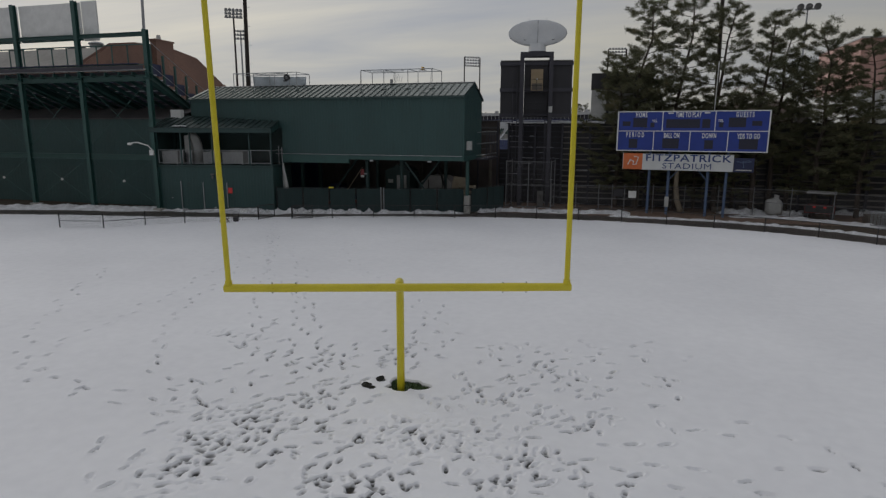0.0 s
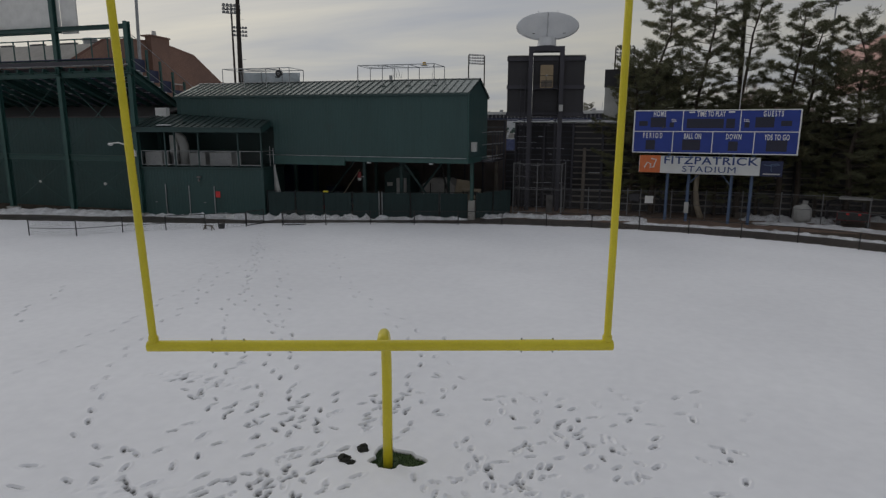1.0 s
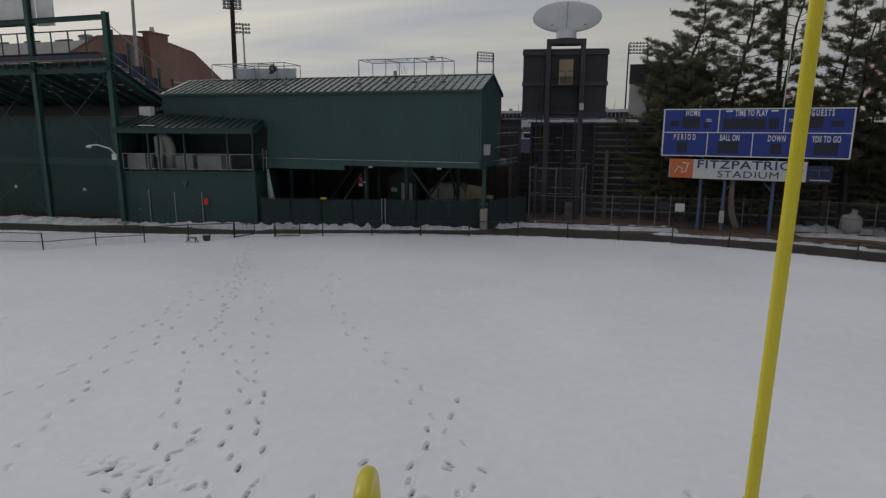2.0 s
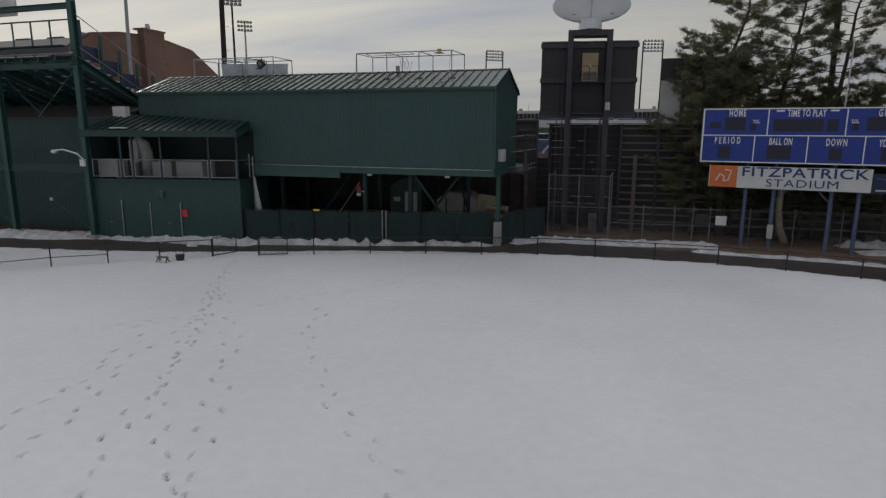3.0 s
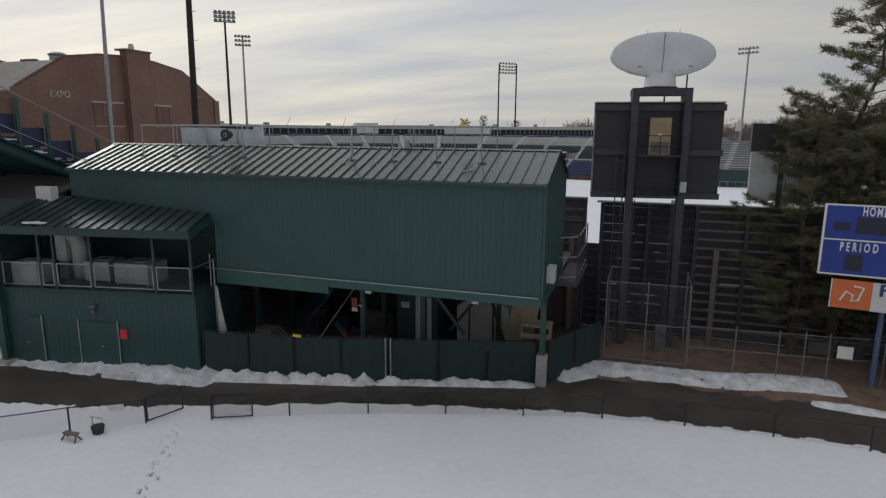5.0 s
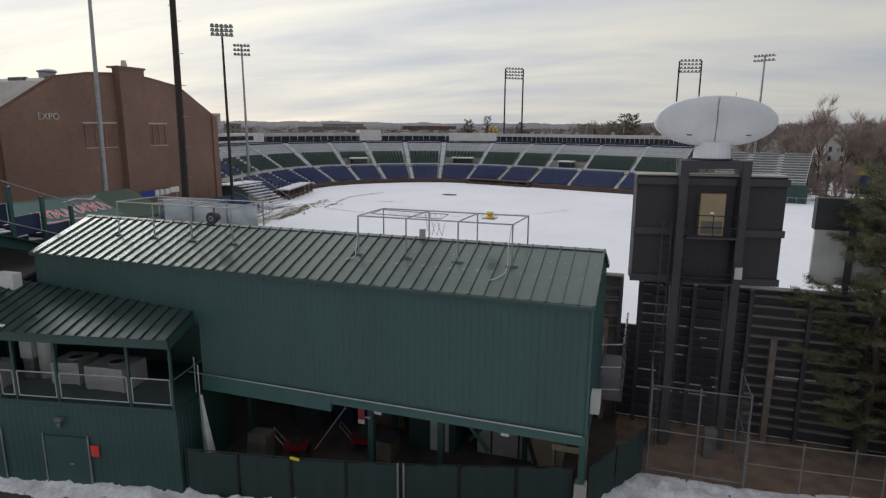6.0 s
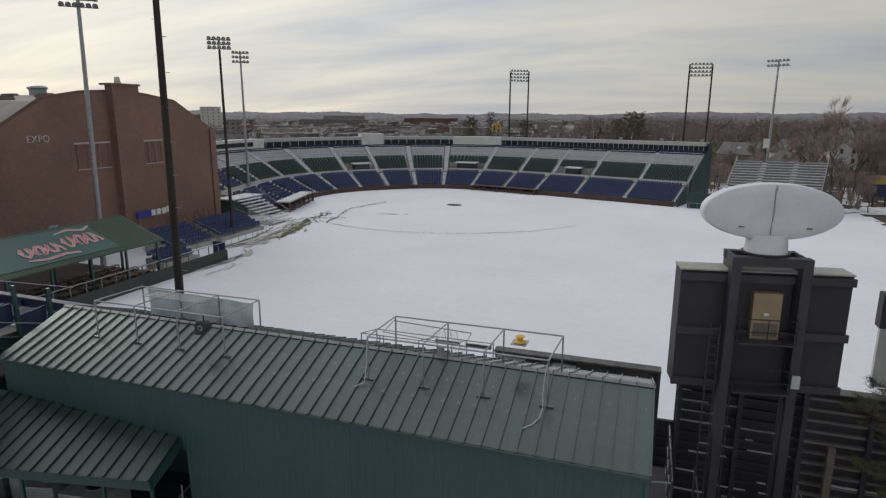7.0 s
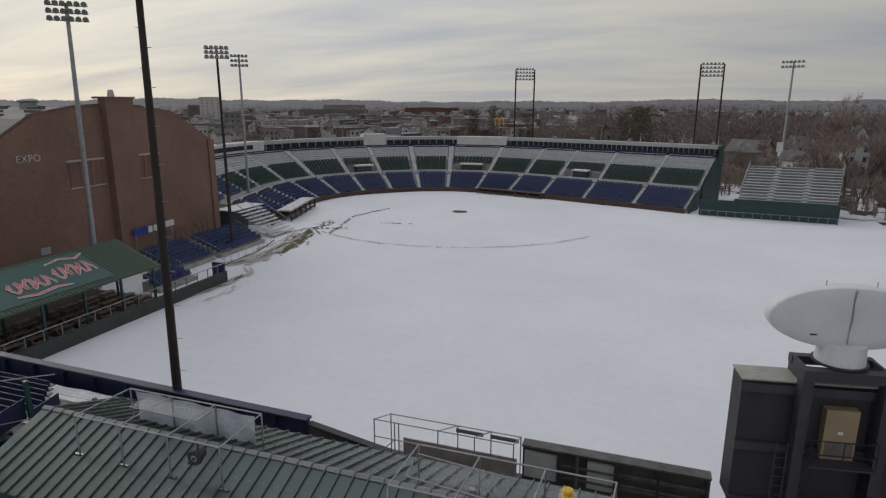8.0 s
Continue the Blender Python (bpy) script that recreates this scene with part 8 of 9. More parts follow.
# ---- pines between the yard fence and the outfield wall ----
def pine_mesh(seed, h, spread, low=2.2, limbs=60, top=0.3):
    """A white pine: a tapered trunk, limbs that sweep up at their ends, side twigs, and tufts of fine needles."""
    r = random.Random(seed)
    wood, crown = Shape(), Shape()
    sway = [Vector((r.uniform(-0.12, 0.12) * k, r.uniform(-0.12, 0.12) * k, h * k / 6)) for k in range(7)]
    wood.tube(sway, 0.24, 0.03, 9)

    def stem(z):
        k = min(max(z / h * 6, 0), 5.999)
        i = int(k)
        return sway[i].lerp(sway[i + 1], k - i)

    def tuft(c, lead, size, n):
        for _ in range(n):
            d = (lead * 0.5 + Vector((r.gauss(0, 0.8), r.gauss(0, 0.8), r.gauss(0.25, 0.6)))).normalized()
            s = d.orthogonal().normalized()
            s = (Matrix.Rotation(r.uniform(0, 6.28), 3, d) @ s) * (size * r.uniform(0.04, 0.07))
            o = c + Vector((r.gauss(0, 0.07), r.gauss(0, 0.07), r.gauss(0, 0.05)))
            t = o + d * size * r.uniform(0.7, 1.25)
            crown.add([o - s, o + s, t], [(0, 1, 2)])

    for k in range(limbs):
        f = (k + r.random()) / limbs
        z = low + (h - low) * f ** 0.95
        a = k * 2.4 + r.uniform(-0.6, 0.6)
        # broad through the middle, a loose rounded head
        girth = min(1.0, 0.62 + f * 1.6) * (top + (1 - top) * math.sqrt(max(0.0, 1 - f ** 1.7)))
        reach = spread * girth * r.choice((0.45, 0.7, 0.85, 1.0, 1.05)) * r.uniform(0.85, 1.08)
        p0 = stem(z)
        rise, curl = r.uniform(-0.12, 0.12) + 0.26 * f, r.uniform(0.08, 0.22)
        way = [p0]
        for q in (0.3, 0.6, 0.82, 1.0):
            way.append(p0 + Vector((math.cos(a + 0.15 * q), math.sin(a + 0.15 * q), 0)) * (reach * q) + Vector((0, 0, (rise * q + curl * q * q * q) * reach)))
        wood.tube(way, 0.02 + 0.035 * (1 - f), 0.007, 5, cap=False)
        side = Vector((-math.sin(a), math.cos(a), 0))
        twigs = int(4 + reach * 3.9)
        for j in range(twigs):
            q = 0.22 + 0.78 * (j + r.random()) / twigs
            i = min(int(q * 4), 3)
            c = way[i].lerp(way[i + 1], q * 4 - i)
            ln = (0.25 + 0.3 * reach * (1.1 - q)) * r.uniform(0.6, 1.2)
            lead = (side * r.choice((-1, 1)) * r.uniform(0.5, 1.0) + Vector((math.cos(a), math.sin(a), 0)) * r.uniform(0.3, 0.9) + Vector((0, 0, r.uniform(-0.05, 0.5)))).normalized()
            e = c + lead * ln
            wood.add([c - side * 0.008, c + side * 0.008, e], [(0, 1, 2)])
            for m in range(2 + int(ln * 4)):
                p = c.lerp(e, 0.25 + 0.75 * (m + 1) / (2 + int(ln * 4)))
                tuft(p, lead, r.uniform(0.2, 0.34), 14)
        tuft(way[-1], Vector((math.cos(a), math.sin(a), 0.7)), 0.3, 20)
    for _ in range(12):
        tuft(stem(h) + Vector((r.gauss(0, 0.15), r.gauss(0, 0.15), r.uniform(-0.8, 0.1))), Vector((0, 0, 1)), 0.32, 12)
    return wood.mesh("pine_trunk"), crown.mesh("pine_crown")


PINES = [pine_mesh(3, 16.6, 3.5, 2.0, 78), pine_mesh(8, 16.2, 3.0, 2.6, 64, 0.4), pine_mesh(14, 14.6, 3.9, 1.6, 84, 0.35), pine_mesh(21, 15.0, 2.6, 4.0, 50, 0.45)]
PINE_LABEL = ("tall dark white pine with layered needle clumps", "tall thin white pine with an open lacy crown", "broad white pine with low heavy boughs", "thinning white pine with a bare lower trunk")
for k, (x, y, sc, turn) in enumerate(((6.3, 40.9, 1.0, 0), (9.5, 41.0, 1.02, 40), (12.5, 41.0, 1.0, 200), (15.2, 40.3, 1.02, 110), (16.6, 41.0, 0.94, 75), (19.6, 40.2, 0.95, 300), (22.4, 39.4, 0.82, 20),
                                      (4.7, 40.9, 0.84, 150), (7.7, 41.2, 0.74, 250), (18.0, 41.5, 0.7, 330), (25.6, 36.8, 0.9, 90), (11.0, 41.3, 0.6, 15), (14.0, 41.4, 0.62, 60), (21.2, 40.6, 0.68, 140))):
    v = (0, 0, 1, 3, 3, 2, 1, 2, 2, 0, 2, 2, 2, 0)[k]
    tr = thing("pine_tree", PINE_LABEL[v], "tree", (x, y, -0.12), "row of pines", turn)
    tr.scale = (sc, sc, sc)
    part("trunk", PINES[v][0], TREE_BARK, tr, local=True)
    part("crown", PINES[v][1], NEEDLE, tr, local=True)

pt_ = thing("pale_trunk", "pale leaning tree trunk with peeled bark", "tree trunk", (9.6, 39.6, -0.12))
part("trunk", Shape().tube([(9.9, 39.6, -0.12), (9.55, 39.6, 0.8), (9.4, 39.6, 2.0), (9.45, 39.6, 4.2)], 0.24, 0.16, 10), PALE_WOOD, pt_, smooth=True)

# ---- things in the yard under the pines ----
bag = thing("bulk_bag", "bulging white woven bulk bag", "bag", (16.7, 39.4, -0.12))
s = Shape().ball((0, 0, 0.62), 0.72, 0.6, 0.75, 14, 10)
s.v = [(max(-0.6, min(0.6, x)) * (1 + 0.06 * math.sin(7 * z)), max(-0.5, min(0.5, y)), max(0, z + 0.06 * math.sin(9 * x))) for x, y, z in s.v]
part("sack", s, OFFWHITE, bag, local=True)
part("neck", Shape().tube([(0.1, 0, 1.3), (0.16, 0, 1.6)], 0.16, 0.2, 10), OFFWHITE, bag, local=True)
cart = thing("utility_cart", "dark red utility cart with a flat canopy parked in mud", "cart", (19.4, 37.6, -0.12), turn=-18)
part("bed", Shape().box(-0.95, 0.95, -0.6, 0.7, 0.55, 1.05), CART_RED, cart, local=True)
part("tailgate", Shape().box(-0.92, 0.92, -0.66, -0.602, 0.6, 1.1), BLACK, cart, local=True)
part("cab", Shape().box(-0.8, 0.8, 0.71, 1.7, 0.5, 1.0), CART_RED, cart, local=True)
part("canopy", Shape().box(-0.95, 0.95, -0.2, 1.8, 1.95, 2.03), SHED_PALE, cart, "flat pale canopy", local=True)
for x in (-0.85, 0.85):
    for y in (-0.1, 1.65):
        part("canopy_post", Shape().tube([(x, y, 1.0), (x, y, 1.95)], 0.03, seg=6), BLACK, cart, local=True)
    for y in (-0.3, 1.4):
        wh = part("wheel", Shape().tube([(x - 0.12, y, 0.34), (x + 0.12, y, 0.34)], 0.34, seg=18), BLACK, cart, local=True)
        part("rim", Shape().tube([(x - 0.13, y, 0.34), (x + 0.13, y, 0.34)], 0.16, seg=12), STEEL, wh, local=True)
    part("tail_lamp", Shape().box(x * 0.4 - 0.09, x * 0.4 + 0.09, -0.69, -0.662, 0.95, 1.07), RED, cart, local=True)
for x, y, h_ in ((13.0, 40.6, 0.5), (15.0, 41.0, 0.7), (22.6, 36.4, 0.8)):
    pile = thing("pallet_stack", "stack of grey weathered pallets", "pallets", (x, y, -0.12), "yard pallets")
    for k in range(int(h_ / 0.14)):
        part("pallet", Shape().box(-0.6, 0.6, -0.5, 0.5, 0.14 * k, 0.14 * k + 0.1), WOOD, pile, local=True)
rack = thing("steel_rack", "low galvanised crowd barriers stacked beside the path", "barriers", (22.5, 33.6, -0.12))
for k in range(4):
    fr_ = Shape()
    for z in (0.15, 1.05):
        fr_.tube([(21.4, 33.4 + 0.12 * k, z), (23.6, 33.0 + 0.12 * k, z)], 0.025, seg=6)
    for j in range(12):
        x = 21.4 + 0.2 * j
        fr_.tube([(x, 33.4 - 0.036 * j + 0.12 * k, 0.15), (x, 33.4 - 0.036 * j + 0.12 * k, 1.05)], 0.012, seg=5)
    part("barrier", fr_, STEEL, rack)
up = thing("utility_pole", "dark wooden utility pole among the pines", "pole", (12.6, 44.0, -0.12))
part("pole", Shape().tube([(12.62, 44, -0.1), (12.22, 44, 21.5)], 0.2, 0.15, 10), POLE_DARK, up)
part("crossarm", Shape().beam((11.2, 44, 20.4), (13.3, 44, 20.4), 0.12), POLE_DARK, up)
lp = light_pole((20.1, 50.0), 17.2, 1, 3, 2.0, (0, -1), STEEL, "slim grey floodlight pole behind the pines", 0.12)
sal = thing("salmon_building", "salmon and white panelled building behind the pines", "building", (45, 82, -0.1))
part("body", Shape().box(32.5, 66, 75, 92, -0.1, 11.5), CHALK, sal)
part("upper_storey", Shape().box(32.4, 66, 74.9, 92, 11.51, 17.6), SALMON, sal)
for k in range(12):
    for z0, z1 in ((12.0, 14.2), (14.6, 17.2), (6.0, 8.5), (9.0, 11.2)):
        part("panel", Shape().box(32.7 + 2.75 * k, 35.2 + 2.75 * k, 74.78, 74.895, z0, z1), SALMON if z0 > 11 else OFFWHITE, sal)
part("roof", Shape().box(32.2, 66.2, 74.6, 92.2, 17.61, 17.8), OFFWHITE, sal)

# ---- bare trees and the town beyond ----
def bare_tree_mesh(seed, h):
    """A leafless tree: a forking trunk down to fine twigs."""
    r = random.Random(seed)
    limb, twig = Shape(), Shape()

    def grow(p, d, length, rad, depth):
        q = p + d * length
        m = p.lerp(q, 0.5) + Vector((r.gauss(0, 0.05), r.gauss(0, 0.05), 0)) * length
        if depth > 2:
            limb.tube([p, m, q], rad, rad * 0.65, 6, cap=False)
        else:
            twig.tube([p, m, q], rad, rad * 0.5, 3, cap=False)
        if depth == 0:
            for _ in range(11):
                s = p.lerp(q, r.uniform(0.0, 1.0))
                e = s + (d + Vector((r.gauss(0, 0.6), r.gauss(0, 0.6), r.gauss(0.15, 0.5)))).normalized() * length * r.uniform(0.7, 1.5)
                w = d.cross(e - s).normalized() * max(rad * 0.5, 0.012)
                twig.add([s - w, s + w, e], [(0, 1, 2)])
            return
        for _ in range(3 if depth > 1 else 4):
            axis = Vector((r.gauss(0, 1), r.gauss(0, 1), r.gauss(0, 0.4))).normalized()
            nd = (d + axis * r.uniform(0.4, 0.72) + Vector((0, 0, 0.22))).normalized()
            grow(p.lerp(q, r.uniform(0.6, 1.0)), nd, length * r.uniform(0.58, 0.82), rad * 0.6, depth - 1)

    grow(Vector((0, 0, 0)), Vector((r.uniform(-0.05, 0.05), r.uniform(-0.05, 0.05), 1)).normalized(), h * 0.27, h * 0.0125, 5)
    return limb.mesh("bare_trunk", True), twig.mesh("bare_twigs")


BARE = [bare_tree_mesh(s_, 14) for s_ in (2, 5, 9, 12)]
rb = random.Random(77)
spots = [(3, 172, 0.7), (8, 176, 0.75), (13, 180, 0.7), (-4, 186, 0.8), (22, 172, 0.8), (27, 168, 0.9), (31, 160, 0.8), (30, 176, 1.0), (36, 182, 1.0), (20, 190, 0.9), (42, 176, 1.1), (10, 196, 0.8), (28, 196, 1.0),
         (44, 192, 1.2), (38, 204, 1.2), (50, 206, 1.2), (2, 208, 0.9), (16, 212, 0.9), (33, 150, 0.6), (36, 158, 0.7), (-16, 200, 0.7), (-28, 212, 0.8), (26.5, 172, 1.45), (33, 178, 1.5), (30, 186, 1.5), (38, 180, 1.55), (43, 186, 1.55), (47, 178, 1.6), (52, 188, 1.6), (24, 222, 1.1), (40, 226, 1.3), (54, 222, 1.4), (40, 226, 1.95), (47.5, 231, 2.05), (55.5, 228, 1.9)]
for k, (x, y, sc) in enumerate(spots):
    tr = thing("bare_tree", "leafless grey-brown tree beyond the ball park", "tree", (x, y, -0.12), "bare trees behind the bleachers", rb.uniform(0, 360))
    tr.scale = (sc, sc, sc)
    a, b = BARE[k % 4]
    part("trunk", a, BARE_BARK, tr, local=True)
    part("twig_crown", b, TWIG, tr, local=True)


def house(x, y, w, d, h, rise, turn, wall_mat, label, small=False):
    hs = thing("house", label, "house", (x, y, -0.1), "houses of the town", turn)
    wl_ = part("wall", Shape().prism([(-w / 2, 0), (w / 2, 0), (w / 2, h), (0, h + rise), (-w / 2, h)], -d / 2, d / 2, "y"), wall_mat, hs, local=True)
    e = 0.4
    k = rise / (w / 2)
    rf = part("roof", Shape().prism([(-w / 2 - e, h - e * k + 0.05), (0, h + rise + 0.05), (w / 2 + e, h - e * k + 0.05), (w / 2 + e, h - e * k + 0.3), (0, h + rise + 0.35), (-w / 2 - e, h - e * k + 0.3)], -d / 2 - e, d / 2 + e, "y"), HOUSE_ROOF, hs, local=True)
    if small:
        for u in (-0.25, 0.25):
            part("window", Shape().box(u * w - 0.5, u * w + 0.5, -d / 2 - 0.06, -d / 2 + 0.02, h - 2.2, h - 0.9), TOWN_GLASS, hs, local=True)
            part("window", Shape().box(w / 2 - 0.02, w / 2 + 0.06, u * d - 0.5, u * d + 0.5, h - 2.2, h - 0.9), TOWN_GLASS, hs, local=True)
        return hs
    part("chimney", Shape().box(w * 0.12, w * 0.12 + 0.8, d * 0.1, d * 0.1 + 0.8, h, h + rise + 1.0), HOUSE_BRICK, rf, local=True)
    for row in range(max(1, int(h / 3))):
        for c in (-0.28, 0.28):
            z = 1.2 + 2.9 * row
            part("window", Shape().box(c * w - 0.5, c * w + 0.5, -d / 2 - 0.06, -d / 2 + 0.02, z, z + 1.5), TOWN_GLASS, hs, local=True)
            part("window", Shape().box(-w / 2 - 0.06, -w / 2 + 0.02, c * d - 0.5, c * d + 0.5, z, z + 1.5), TOWN_GLASS, hs, local=True)
            part("window", Shape().box(w / 2 - 0.02, w / 2 + 0.06, c * d - 0.5, c * d + 0.5, z, z + 1.5), TOWN_GLASS, hs, local=True)
    return hs


house(48, 235, 6.5, 9, 10.0, 4.6, 15, HOUSE_WHITE, "tall white gabled house among bare trees")
house(33.5, 232, 8, 8, 4.2, 2.6, 25, HOUSE_WHITE, "low white clapboard house among bare trees")
house(62, 228, 10, 11, 9.0, 5.0, 10, WOOD_DARK, "tall dark brown gabled house beside the ball park")
house(40, 262, 9, 12, 5.6, 4.0, 20, HOUSE_WHITE, "white clapboard house with a steep snowy roof")
house(55, 262, 8, 10, 6.5, 4.0, -30, HOUSE_WHITE, "tall white gabled house among bare trees")
house(70, 258, 9, 12, 7.0, 5.0, 10, HOUSE_WALL, "grey gabled house among bare trees")
house(22, 246, 10, 12, 5.5, 3.5, 60, HOUSE_WALL, "brown low house among bare trees")
for k in range(230):
    az = radians(rb.uniform(-14, 58))
    dist = 335 + 1000 * rb.random() ** 1.3
    x, y = -9 - math.sin(az) * dist, 18 + math.cos(az) * dist
    mat = rb.choice((HOUSE_WALL, HOUSE_WALL, HOUSE_WHITE, HOUSE_WHITE, HOUSE_BRICK))
    house(x, y, rb.uniform(6, 8.5), rb.uniform(7, 12), rb.uniform(4, 6.5), rb.uniform(1.6, 2.8), rb.uniform(0, 180), mat,
          {"clapboard_paint": "small clapboard town house with a snowy roof", "white_clapboard": "small white town house with a snowy roof", "town_brick": "small brick town house with a snowy roof"}[mat.name], True)


def block(x, y, w, d, h, turn, mat, label, floors):
    h *= 0.72
    b = thing("town_block", label, "building", (x, y, -0.1), "larger town buildings", turn)
    part("wall", Shape().box(-w / 2, w / 2, -d / 2, d / 2, 0, h), mat, b, local=True)
    part("roof", Shape().box(-w / 2 - 0.3, w / 2 + 0.3, -d / 2 - 0.3, d / 2 + 0.3, h, h + 0.4), HOUSE_ROOF, b, local=True)
    n = max(3, int(w / 5))
    for f_ in range(floors):
        for k in range(n):
            z = 1.0 + (h - 1) / floors * f_
            u = -w / 2 + w * (k + 0.5) / n
            part("window", Shape().box(u - 0.55, u + 0.55, -d / 2 - 0.08, -d / 2 + 0.02, z, z + 1.3), TOWN_GLASS, b, local=True)


block(-270, 335, 40, 16, 11, 38, TOWN_STONE, "pale three-storey flat-roofed town block", 3)
block(-262, 345, 10, 12, 20, 38, HOUSE_WALL, "stocky stone tower block of the town", 5)
block(-489, 600, 22, 18, 36, 39, CHALK, "pale tall hotel block above the distant town", 7)
block(-508, 612, 34, 18, 24, 39, TOWN_STONE, "pale lower wing beside the tall hotel", 4)
block(-225, 350, 36, 18, 9, 30, TOWN_STONE, "low pale flat-roofed town block", 2)
block(-31, 322, 9, 10, 14, 8, HOUSE_BRICK, "plain red-brick block behind the grandstand", 3)
for x, y, w_, h_, m_ in ((-330, 520, 42, 10, TOWN_STONE), (-250, 640, 46, 10, TOWN_STONE), (-420, 760, 90, 16, TOWN_STONE), (-160, 560, 50, 9, TOWN_STONE), (-330, 900, 80, 18, HOUSE_BRICK), (-110, 480, 26, 7, HOUSE_BRICK),
                         (-200, 430, 44, 8, TOWN_STONE), (-520, 980, 70, 22, TOWN_STONE), (-60, 640, 60, 12, HOUSE_WALL), (-280, 430, 34, 10, HOUSE_WALL), (-150, 780, 70, 14, TOWN_STONE)):
    block(x, y, w_, 18, h_, rb.uniform(0, 40), m_, "long flat-roofed building in the distant town", 2)
# the thick of the town: flat-roofed blocks too many and too far to count
TOWN_MIX = material("mixed_town_walls", (0.2, 0.17, 0.15), (0.36, 0.33, 0.3), 0.05, 0.85, 0.0, 0.0, 2)
tnt = TOWN_MIX.node_tree
t_geo, t_ramp = tnt.nodes.new("ShaderNodeNewGeometry"), tnt.nodes.new("ShaderNodeValToRGB")
for pos, col in ((0.25, (0.24, 0.15, 0.125)), (0.45, (0.36, 0.32, 0.29)), (0.65, (0.55, 0.53, 0.5)), (0.85, (0.7, 0.7, 0.69))):
    t_ramp.color_ramp.elements.new(pos).color = (*col, 1)
t_ramp.color_ramp.elements[0].color, t_ramp.color_ramp.interpolation = (0.12, 0.1, 0.095, 1), "CONSTANT"
tnt.links.new(t_geo.outputs["Random Per Island"], t_ramp.inputs[0])
tnt.links.new(t_ramp.outputs[0], tnt.nodes["Principled BSDF"].inputs["Base Color"])
town, town_roof, town_glass = Shape(), Shape(), Shape()
rt = random.Random(23)
for k in range(520):
    az = radians(rt.uniform(-6, 60))
    dist = 345 + 1100 * rt.random() ** 1.5
    x, y = -9 - math.sin(az) * dist, 18 + math.cos(az) * dist
    w_, d_, h_ = rt.uniform(5, 17), rt.uniform(5, 11), rt.choice((3.0, 3.4, 4.0, 5.6, 6.2, 7.2))
    if dist > 700:
        w_, h_ = w_ * 1.2, h_ * 1.15
    m = pose(x, y, -0.1, 0, 0, math.degrees(az) + rt.choice((0, 15, -20, 35)))
    town.add([m @ Vector(p) for p in Shape().box(-w_ / 2, w_ / 2, -d_ / 2, d_ / 2, 0, h_).v], Shape().box(0, 1, 0, 1, 0, 1).f)
    town_roof.add([m @ Vector(p) for p in Shape().box(-w_ / 2 - 0.2, w_ / 2 + 0.2, -d_ / 2 - 0.2, d_ / 2 + 0.2, h_ + 0.01, h_ + 0.35).v], Shape().box(0, 1, 0, 1, 0, 1).f)
    for row in range(max(1, int(h_ / 3.0))):
        for j in range(int(w_ / 2.6)):
            u = -w_ / 2 + 1.3 + 2.6 * j
            town_glass.add([m @ Vector(p) for p in ((u - 0.55, -d_ / 2 - 0.05, 1.0 + 3 * row), (u + 0.55, -d_ / 2 - 0.05, 1.0 + 3 * row), (u + 0.55, -d_ / 2 - 0.05, 2.4 + 3 * row), (u - 0.55, -d_ / 2 - 0.05, 2.4 + 3 * row))], [(0, 1, 2, 3)])
setting("far_town", town, TOWN_MIX, "pale and brown buildings of the distant town", "town", kind="stuff")
setting("far_town_roofs", town_roof, HOUSE_ROOF, "grey and snowy roofs of the distant town", "roofs", kind="stuff")
setting("far_town_windows", town_glass, TOWN_GLASS, "dark windows of the distant town", "windows", kind="stuff")
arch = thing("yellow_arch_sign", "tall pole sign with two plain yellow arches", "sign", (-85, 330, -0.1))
part("pole", Shape().box(-85.3, -84.7, 329.8, 330.2, -0.1, 9.6), STEEL, arch)
for c in (-86.2, -83.9):
    part("arch", Shape().tube([(c - 1.1, 330, 9.4), (c - 0.95, 330, 11.6), (c - 0.5, 330, 13.1), (c, 330, 13.6), (c + 0.5, 330, 13.1), (c + 0.95, 330, 11.6), (c + 1.1, 330, 9.4)], 0.36, 0.36, 8), YELLOW_DEEP, arch)
ys_ = thing("yellow_road_sign", "faded yellow and violet pole sign beside the street", "sign", (36.5, 160, -0.1))
for x in (36.4, 38.6):
    part("pole", Shape().box(x - 0.12, x + 0.12, 159.9, 160.1, -0.1, 2.0), POLE_DARK, ys_)
part("yellow_panel", Shape().box(35.8, 39.0, 159.8, 160.2, 4.6, 6.3), SIGN_OCHRE, ys_)
part("violet_panel", Shape().box(36.0, 38.8, 159.8, 160.2, 2.0, 4.5), NAVY, ys_)

for k, (x, y, sc, v) in enumerate(((-13.3, 288, 1.3, 2), (-17.5, 292, 1.15, 0), (-22.5, 300, 1.1, 2), (-94, 352, 1.2, 1), (-64, 300, 0.95, 0), (-96, 320, 1.15, 2))):
    tr = thing("fir_tree", "dark bushy evergreen rising behind the grandstand", "tree", (x, y, -0.12), "evergreens behind the grandstand", 57 * k)
    tr.scale = (sc, sc, sc)
    part("trunk", PINES[v][0], TREE_BARK, tr, local=True)
    part("crown", PINES[v][1], NEEDLE, tr, local=True)

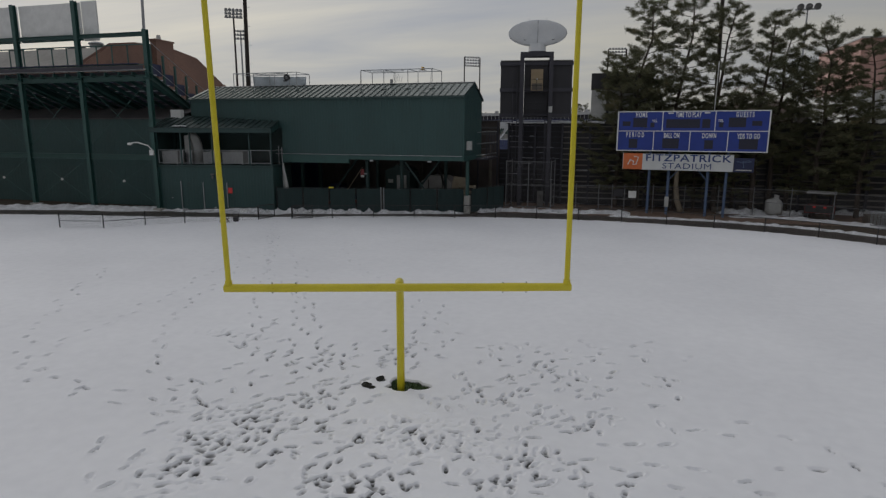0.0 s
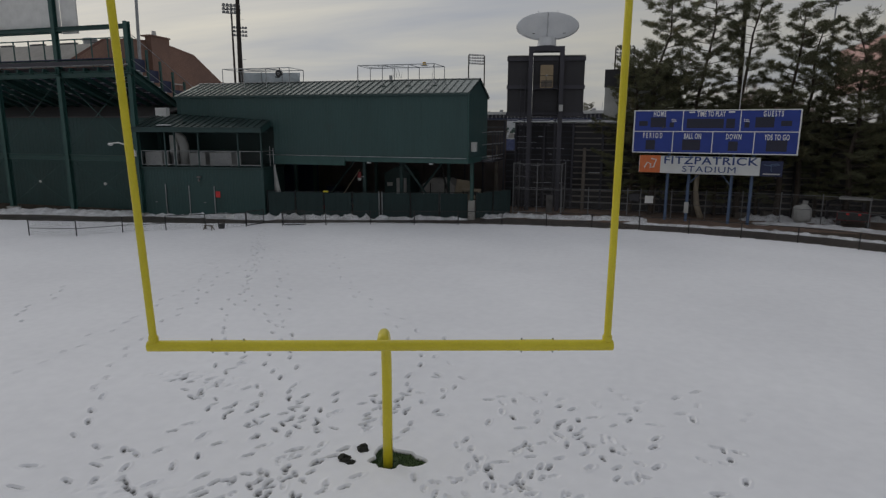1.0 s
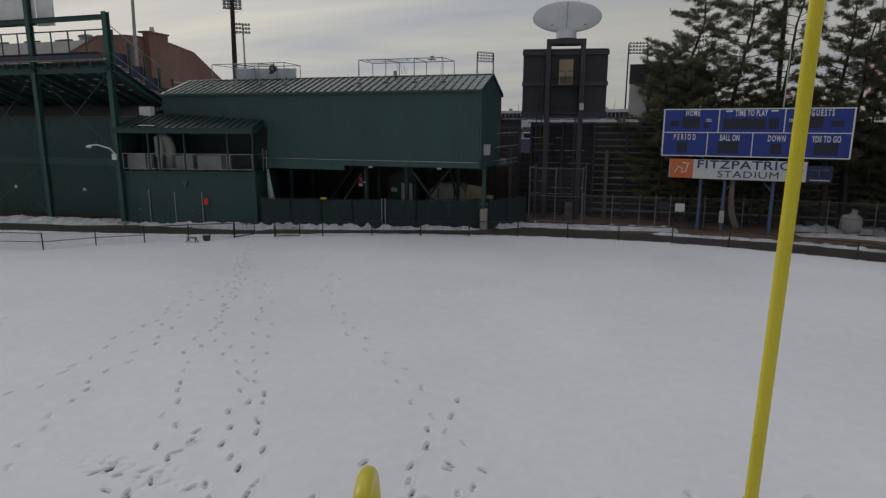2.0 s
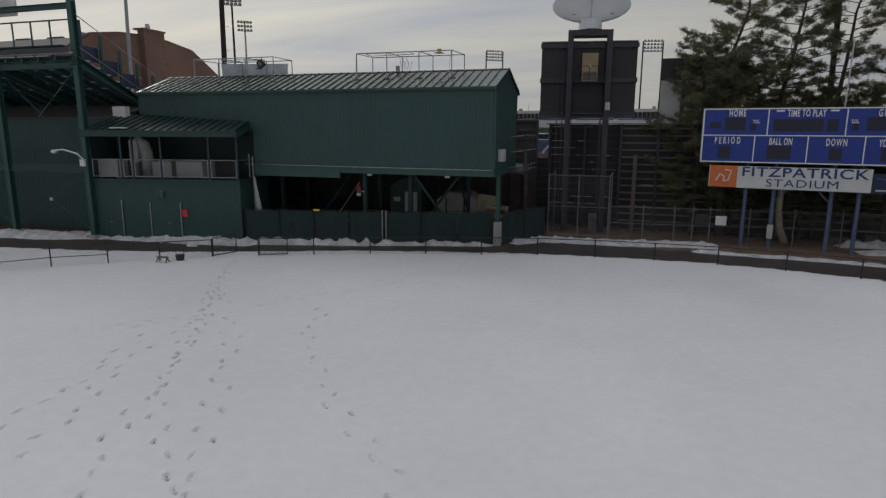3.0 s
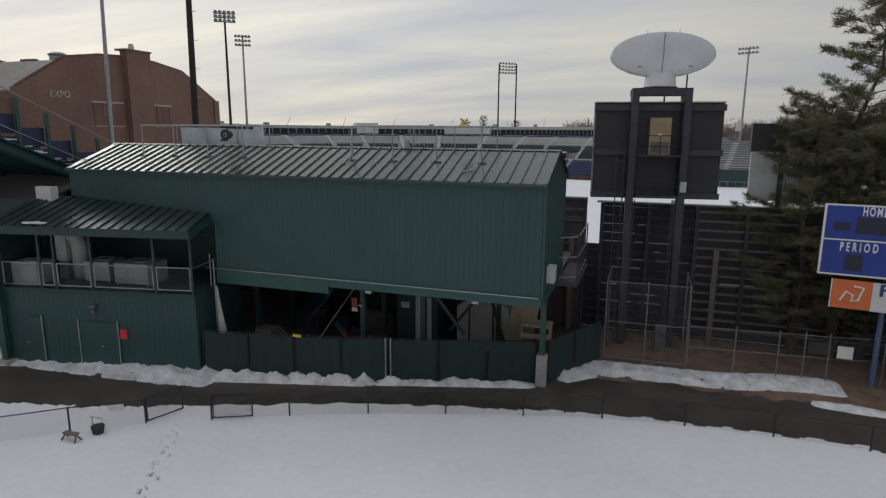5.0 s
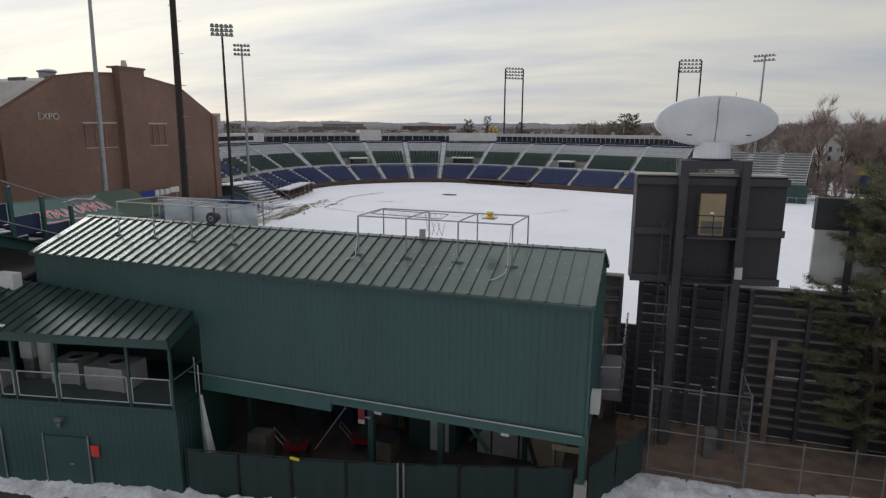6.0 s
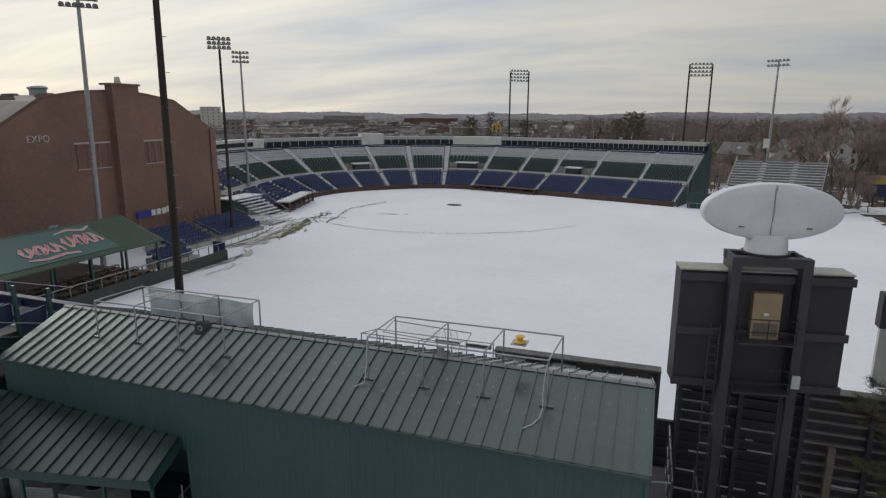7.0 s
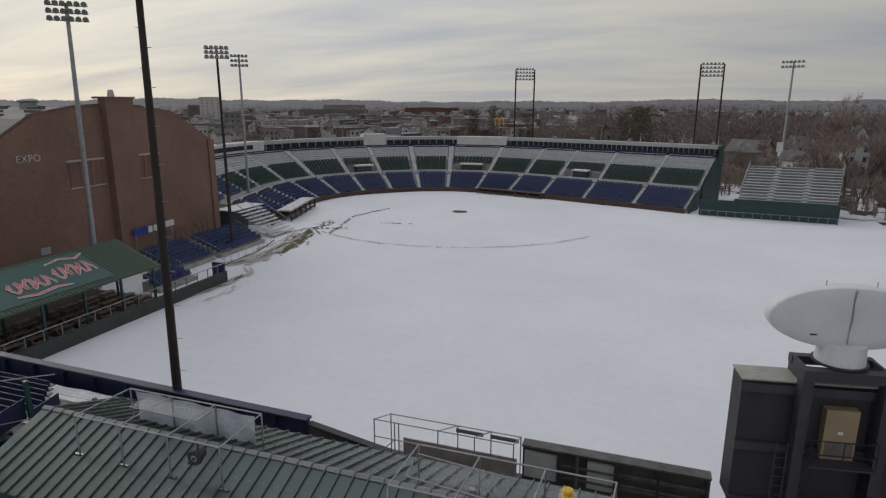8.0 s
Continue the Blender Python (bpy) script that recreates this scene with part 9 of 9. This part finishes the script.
# old snow lying on the waste ground
old = Shape()
ro = random.Random(8)
for k in range(190):
    x, y, r0 = ro.uniform(4, 62), ro.uniform(110, 196), ro.uniform(0.8, 4.5)
    if y < 150 and x < 33 or y < 164 and x < 24:
        continue
    old.add([(x + r0 * ro.uniform(0.6, 1.2) * math.cos(0.4 * j), y + r0 * ro.uniform(0.6, 1.2) * math.sin(0.4 * j), -0.03 + 0.001 * k) for j in range(15)], [tuple(range(15))])
setting("old_snow", old, SNOW_BANK, "patches of old snow on waste ground", "snow", kind="stuff")

# brush and saplings on the waste ground behind the bleachers
brush = Shape()
rs = random.Random(31)
for k in range(1000):
    if rs.random() < 0.5:
        x, y, h = rs.uniform(4, 75), rs.uniform(170, 250), rs.uniform(2.5, 8)
    else:
        x, y, h = rs.uniform(19, 58), rs.uniform(112, 182), rs.uniform(1.0, 4.0)
        if y < 152 and x < 33 or y < 156 and x < 24 or abs(x - 37) < 4 and y < 163:
            continue
    for j in range(26):
        a, rr, z0 = rs.uniform(0, 6.28), h * rs.uniform(0.05, 0.36), h * rs.uniform(0, 0.55)
        wd = rs.uniform(0.025, 0.06)
        brush.add([(x - wd, y, z0 - 0.12), (x + wd, y, z0 - 0.12), (x + math.cos(a) * rr, y + math.sin(a) * rr, min(h, z0 + h * rs.uniform(0.25, 0.55)))], [(0, 1, 2)])
setting("brush", brush, TWIG, "leafless brush and saplings on waste ground", "brush", kind="stuff")

# far leafless woods, too many to count
woods, firs = Shape(), Shape()
rw = random.Random(5)
for k in range(4300):
    az = radians(rw.uniform(-24, 66))
    if k < 1100:
        az = radians(rw.uniform(-24, 10))
        dist = rw.uniform(240, 420)
    else:
        dist = 300 + 1500 * rw.random() ** 1.3
    x, y = -9 - math.sin(az) * dist, 18 + math.cos(az) * dist
    if abs(x) < 120 and y < 232:
        continue
    h = rw.uniform(7, 13) * (1.25 if az < radians(6) else 0.85) * (1 if dist < 700 else 1.15)
    n = 90 if dist < 450 else 44
    sp = h * 0.34
    if rw.random() < 0.025:
        for j in range(26):
            f = rw.random()
            a = rw.uniform(0, 6.28)
            rr = sp * 0.9 * (1 - f) + 0.2
            c = Vector((x, y, h * 0.12 + h * 0.95 * f))
            o = Vector((math.cos(a), math.sin(a), -0.35)) * rr
            firs.add([c + Vector((0, 0, h * 0.12)), c + o + Vector((-o.y, o.x, 0)) * 0.4, c + o - Vector((-o.y, o.x, 0)) * 0.4], [(0, 1, 2)])
        continue
    woods.add([(x - 0.14, y, -0.1), (x + 0.14, y, -0.1), (x, y, h * 0.75)], [(0, 1, 2)])
    for j in range(n):
        # short fine twigs filling a rounded crown
        a, e = rw.uniform(0, 6.28), rw.uniform(-0.7, 1.0)
        rr = sp * rw.random() ** 0.45 * math.sqrt(max(0.05, 1 - e * e))
        c = Vector((x + math.cos(a) * rr, y + math.sin(a) * rr, h * (0.62 + 0.36 * e)))
        d = Vector((math.cos(a) * 0.5 + rw.gauss(0, 0.4), math.sin(a) * 0.5 + rw.gauss(0, 0.4), 0.7 + rw.gauss(0, 0.4))) * (h * 0.1)
        wdt = 0.022 + dist * 0.00014
        woods.add([c - Vector((wdt, 0, 0)), c + Vector((wdt, 0, 0.1)), c + d], [(0, 1, 2)])
setting("far_woods", woods, FAR_TWIG, "distant leafless grey-brown winter woods", "woods", kind="stuff")
setting("far_firs", firs, NEEDLE, "scattered dark evergreens in the distance", "woods", kind="stuff")


def ridge(dist, top, seed, depth=500, n=900):
    s = Shape()
    for k in range(n):
        az = radians(80 - 120 * k / (n - 1))
        t_ = 120 * k / (n - 1)
        h = top * (0.72 + 0.13 * math.sin(t_ * 0.13 + seed) + 0.1 * math.sin(t_ * 0.41 + seed * 2) + 0.05 * math.sin(t_ * 1.7 + seed) + rw.uniform(-0.05, 0.05))
        for dd, hh in ((dist, -0.1), (dist + depth * 0.3, h * 0.7), (dist + depth * 0.7, h), (dist + depth, h * 0.8)):
            s.v.append((-9 - math.sin(az) * dd, 18 + math.cos(az) * dd, hh))
    for k in range(n - 1):
        for j in range(3):
            a = 4 * k + j
            s.f.append((a, a + 1, a + 5, a + 4))
    setting("hill_backdrop", s, HILL, "low wooded hills along the horizon", "hills", smooth=True)


ridge(1500, 24, 1.0)
ridge(2400, 38, 2.7, 800)
